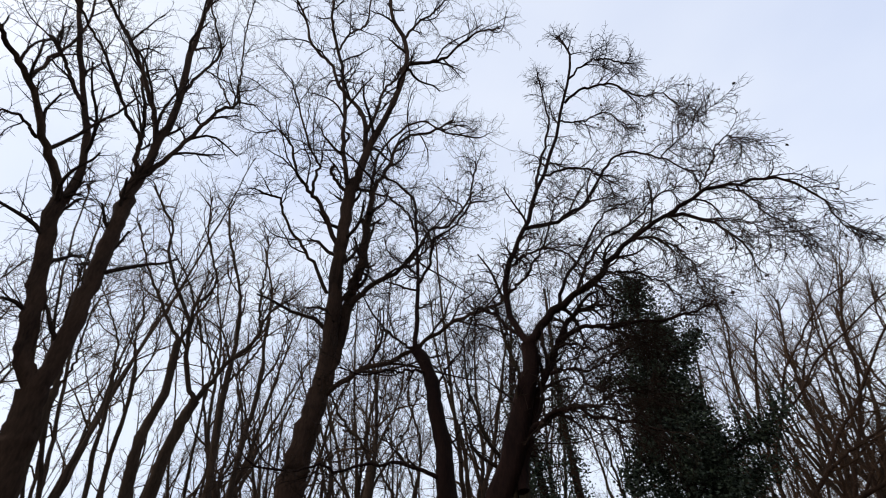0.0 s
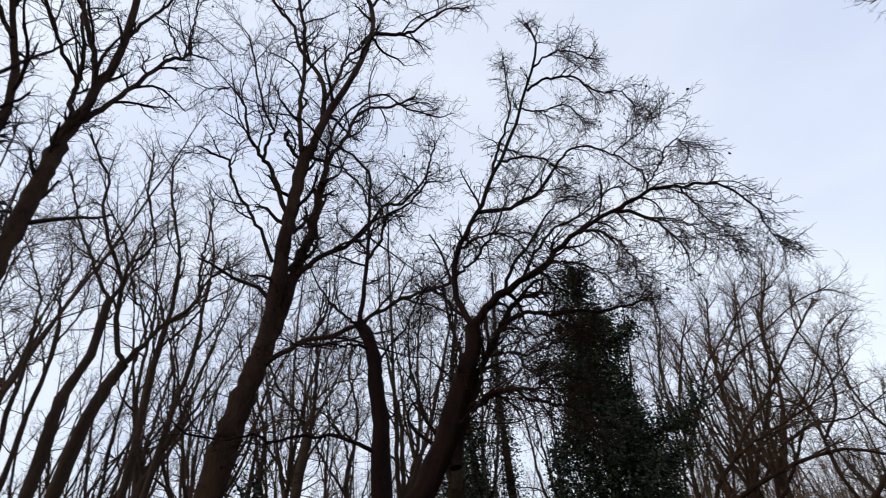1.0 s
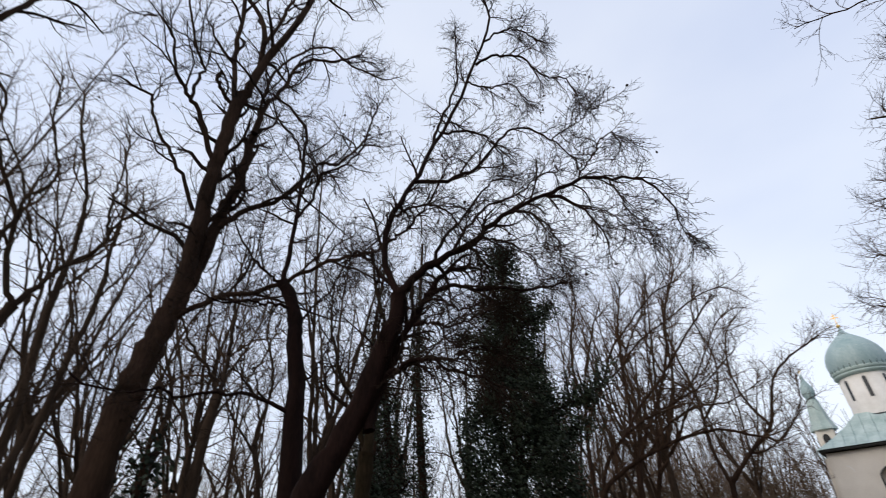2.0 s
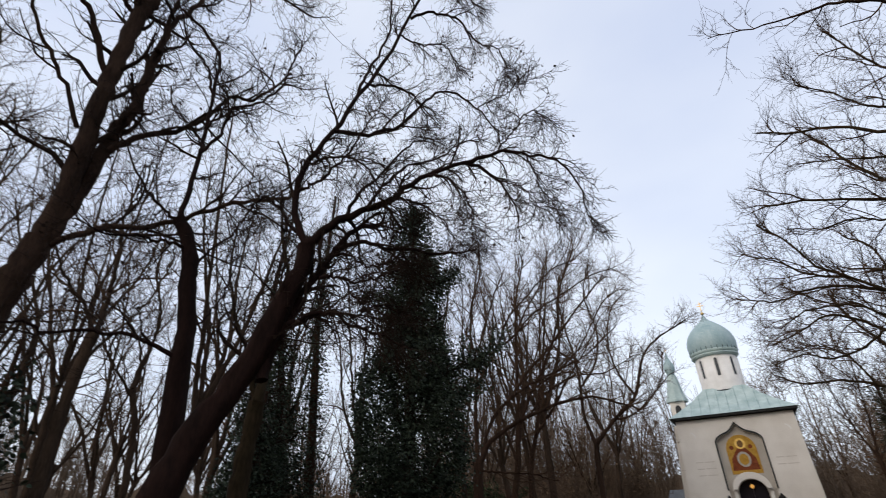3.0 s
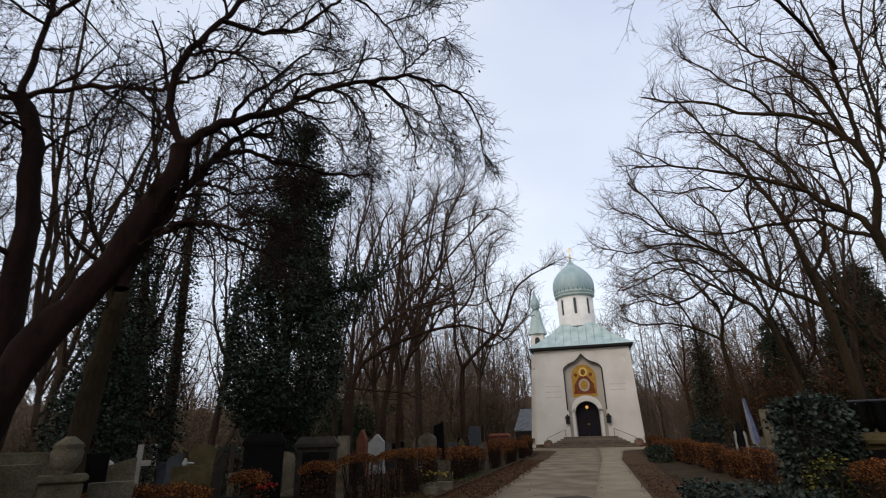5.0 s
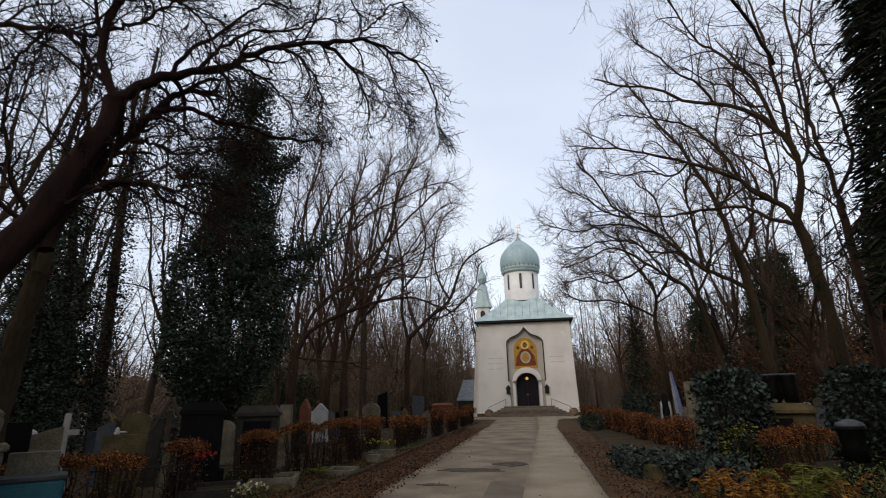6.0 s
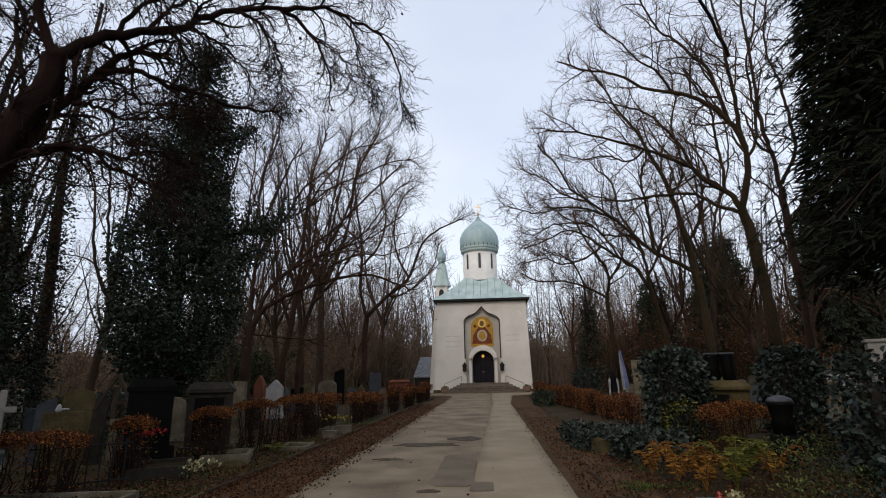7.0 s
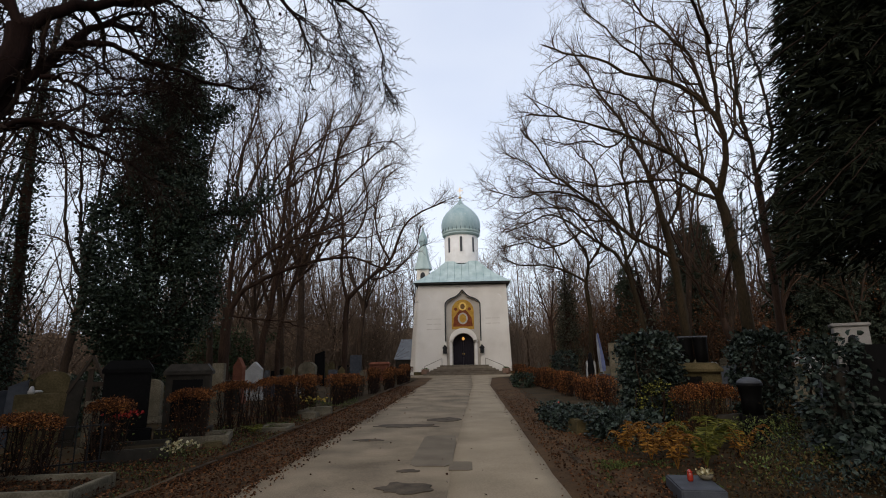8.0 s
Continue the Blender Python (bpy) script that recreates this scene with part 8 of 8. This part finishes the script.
def roofed_cross(x, y, turn):
    ob = thing("wooden_cross", "weathered wooden grave cross under a little roof", "cross", (x, y, 0), turn)
    for nm, c, s in (("post", (0, 0, 0), (0.10, 0.08, 1.5)), ("arm", (0, 0, 1.15), (0.5, 0.07, 0.09))):
        bm = bmesh.new()
        box(bm, c, s, 0.008)
        part(nm, bm, WOOD_GREY, ob)
    for sx in (-1, 1):
        bm = bmesh.new()
        box(bm, (0, 0, 0), (0.05, 0.16, 0.82), 0.005)
        p = part("roof_board", bm, WOOD_GREY, ob)
        p.matrix_basis = pose(sx * 0.36, 0, 1.03, 0, -sx * 26, 0)
    return ob


roofed_cross(-7.8, 10.35, 30)


def stone_cross(x, y, turn, h=1.5):
    ob = thing("stone_cross", "white marble cross among dark gravestones", "cross", (x, y, 0), turn)
    bm = bmesh.new()
    box(bm, (0, 0, 0), (0.36, 0.30, 0.35), 0.02)
    part("base", bm, TOMB_PLASTER, ob)
    bm = bmesh.new()
    box(bm, (0, 0, 0.33), (0.11, 0.10, h - 0.33), 0.012)
    box(bm, (0, 0, h - 0.42), (0.46, 0.10, 0.11), 0.012)
    part("cross", bm, TOMB_PLASTER, ob)
    return ob


stone_cross(-9.2, 9.2, 40)
stone_cross(-13.0, 8.0, 40, 1.7)


def dove(x, y, z):
    bm = bmesh.new()
    lathe(bm, [(0.03, 0), (0.07, 0.03), (0.075, 0.08), (0.05, 0.12), (0.045, 0.16), (0.02, 0.20)], 12)
    box(bm, (0.13, 0, 0.05), (0.22, 0.10, 0.05), 0.02, 0.7)
    ob = part("stone_ornament", bm, STONE_WHITE, None, smooth=True)
    ob.matrix_basis = pose(x, y, z, 0, 0, 40) @ Matrix.Scale(0.75, 4)
    return tagged(ob, "small white marble ornament on a gravestone", "ornament")


dove(-7.9, 9.05, 1.08)


def dark_statue(x, y):
    bm = bmesh.new()
    lathe(bm, [(0.20, 0), (0.20, 0.55), (0.15, 0.6), (0.17, 0.9), (0.13, 1.25), (0.15, 1.38), (0.08, 1.5), (0.10, 1.62), (0.04, 1.74)], 14)
    ob = part("statue", bm, GRANITE_BLACK, None, smooth=True)
    ob.location = (x, y, 0)
    return tagged(ob, "slim black bronze monument on a grave", "statue")


dark_statue(5.93, 25.3)


def leaning_board(x, y):
    ob = thing("closed_parasol", "closed white and dark blue garden parasol", "parasol", (x, y, 0))
    bm = bmesh.new()
    lathe(bm, [(0.05, 0), (0.04, 0.6), (0.03, 2.8)], 8)
    part("pole", bm, WHITE_PAINT, ob)
    bm = bmesh.new()
    lathe(bm, [(0.12, 0.75), (0.15, 1.0), (0.12, 1.7), (0.07, 2.3), (0.03, 2.82)], 10, (0, 0), 5, 0.25)
    part("cover", bm, BLUE_PAINT, ob)
    bm = bmesh.new()
    lathe(bm, [(0.07, 0.72), (0.08, 1.0), (0.07, 1.7), (0.04, 2.3), (0.01, 2.80)], 10, (-0.10, -0.08), 5, 0.25)
    part("fold", bm, WHITE_PAINT, ob)
    ob.rotation_euler = (0, radians(-4), 0)
    return ob


leaning_board(7.5, 29.0)


def teal_box(x, y):
    ob = thing("storage_box", "teal painted metal box behind the hedge", "box", (x, y, 0), 45)
    bm = bmesh.new()
    box(bm, (0, 0, 0), (0.75, 0.5, 0.74), 0.015)
    part("body", bm, TEAL, ob)
    bm = bmesh.new()
    box(bm, (0, 0, 0.74), (0.79, 0.54, 0.05), 0.012)
    part("lid", bm, DARK_METAL, ob)
    for k in (-1, 1):
        bm = bmesh.new()
        box(bm, (k * 0.19, -0.255, 0.06), (0.33, 0.012, 0.62), 0.004)
        part("panel", bm, TEAL, ob)
    return ob


teal_box(-6.35, 5.95)


def tomb_house(x, y):
    ob = thing("tomb_house", "low white tomb house with a flat cornice", "tomb", (x, y, 0), -30)
    bm = bmesh.new()
    box(bm, (0, 0, 0), (1.5, 1.6, 2.9), 0.03)
    part("wall", bm, TOMB_PLASTER, ob)
    bm = bmesh.new()
    box(bm, (0, 0, 2.9), (1.7, 1.8, 0.18), 0.04)
    part("cornice", bm, TOMB_PLASTER, ob)
    bm = bmesh.new()
    plate(bm, arch(0.22, 1.6, 2.2, 2.45, 8), [], -0.83, -0.7)
    part("window", bm, WINDOW_DARK, ob)
    return ob


tomb_house(20.9, 28.9)


def fence_panel(x, y, turn, n=7, h=0.75):
    """Low rusty iron railing on a grave."""
    ob = thing("grave_railing", "low rusty iron railing round a grave", "railing", (x, y, 0), turn, group="iron railings")
    for k in range(n):
        bm = bmesh.new()
        box(bm, ((k - (n - 1) / 2) * 0.16, 0, 0), (0.018, 0.018, h))
        part("bar", bm, IRON, ob)
    for z in (0.15, h - 0.08):
        bm = bmesh.new()
        box(bm, (0, 0, z), (n * 0.16, 0.022, 0.022))
        part("rail", bm, IRON, ob)
    return ob


fence_panel(-6.1, 7.55, 40, 8)


# ---------------------------------------------------------------- fallen leaves and moss
def litter():
    q = np.random.default_rng(95)
    spots = []
    for n, x0, x1, y0, y1, bias in ((17000, -4.04, -2.75, 3.5, 30, 2.2), (11000, -6.6, -4.14, 4.5, 18, 1.6), (2600, 1.25, 2.6, 4.5, 26, 1.8), (4800, 2.2, 4.3, 4.0, 16, 1.3), (110, -2.9, 1.1, 4.5, 25, 1.6), (1700, -3.1, -2.55, 4.0, 26, 1.7), (260, 1.0, 1.5, 4.5, 22, 1.6), (2600, 1.3, 2.4, 4.5, 20, 1.6), (5500, -14, -6, 4, 26, 1.2)):
        x, y = q.uniform(x0, x1, n), y0 + (y1 - y0) * q.random(n) ** bias
        if n == 17000:
            x = x0 + (x1 - x0) * q.random(n) ** 1.5
        spots.append(np.stack([x, y, 0.045 + 0.015 * q.random(n)], axis=1))
    spots.append(np.stack([q.uniform(-6.35, -4.9, 700), q.uniform(6.1, 6.8, 700), q.uniform(0.11, 0.15, 700)], axis=1))
    C = np.concatenate(spots)
    D = q.normal(size=C.shape) * [1, 1, 0.22]
    ob = solid("fallen_leaves", [leaves(q, C, D, 0.033, 0.8)], LITTER)
    tagged(ob, "brown fallen leaves strewn over verge and graves", "fallen leaves", kind="stuff")
    n = 15000
    C = np.concatenate([np.stack([q.uniform(-6.5, -4.15, n // 2), q.uniform(6, 22, n // 2), np.full(n // 2, 0.0)], axis=1),
                        np.stack([q.normal(2.35, 0.25, n // 2), 6.6 + np.abs(q.normal(0, 1.2, n // 2)), np.full(n // 2, 0.0)], axis=1)])
    keep = np.array([noise.noise(Vector((p[0] * 1.1, p[1] * 1.1, 7))) > -0.05 for p in C])
    C = C[keep]
    ob = solid("moss_and_grass", [leaves(q, C, q.normal(size=C.shape) * [0.6, 0.6, 0] + [0, 0, 1], 0.05, 0.25)], GREENERY)
    tagged(ob, "sparse moss and grass blades between the graves", "grass", kind="stuff")


litter()
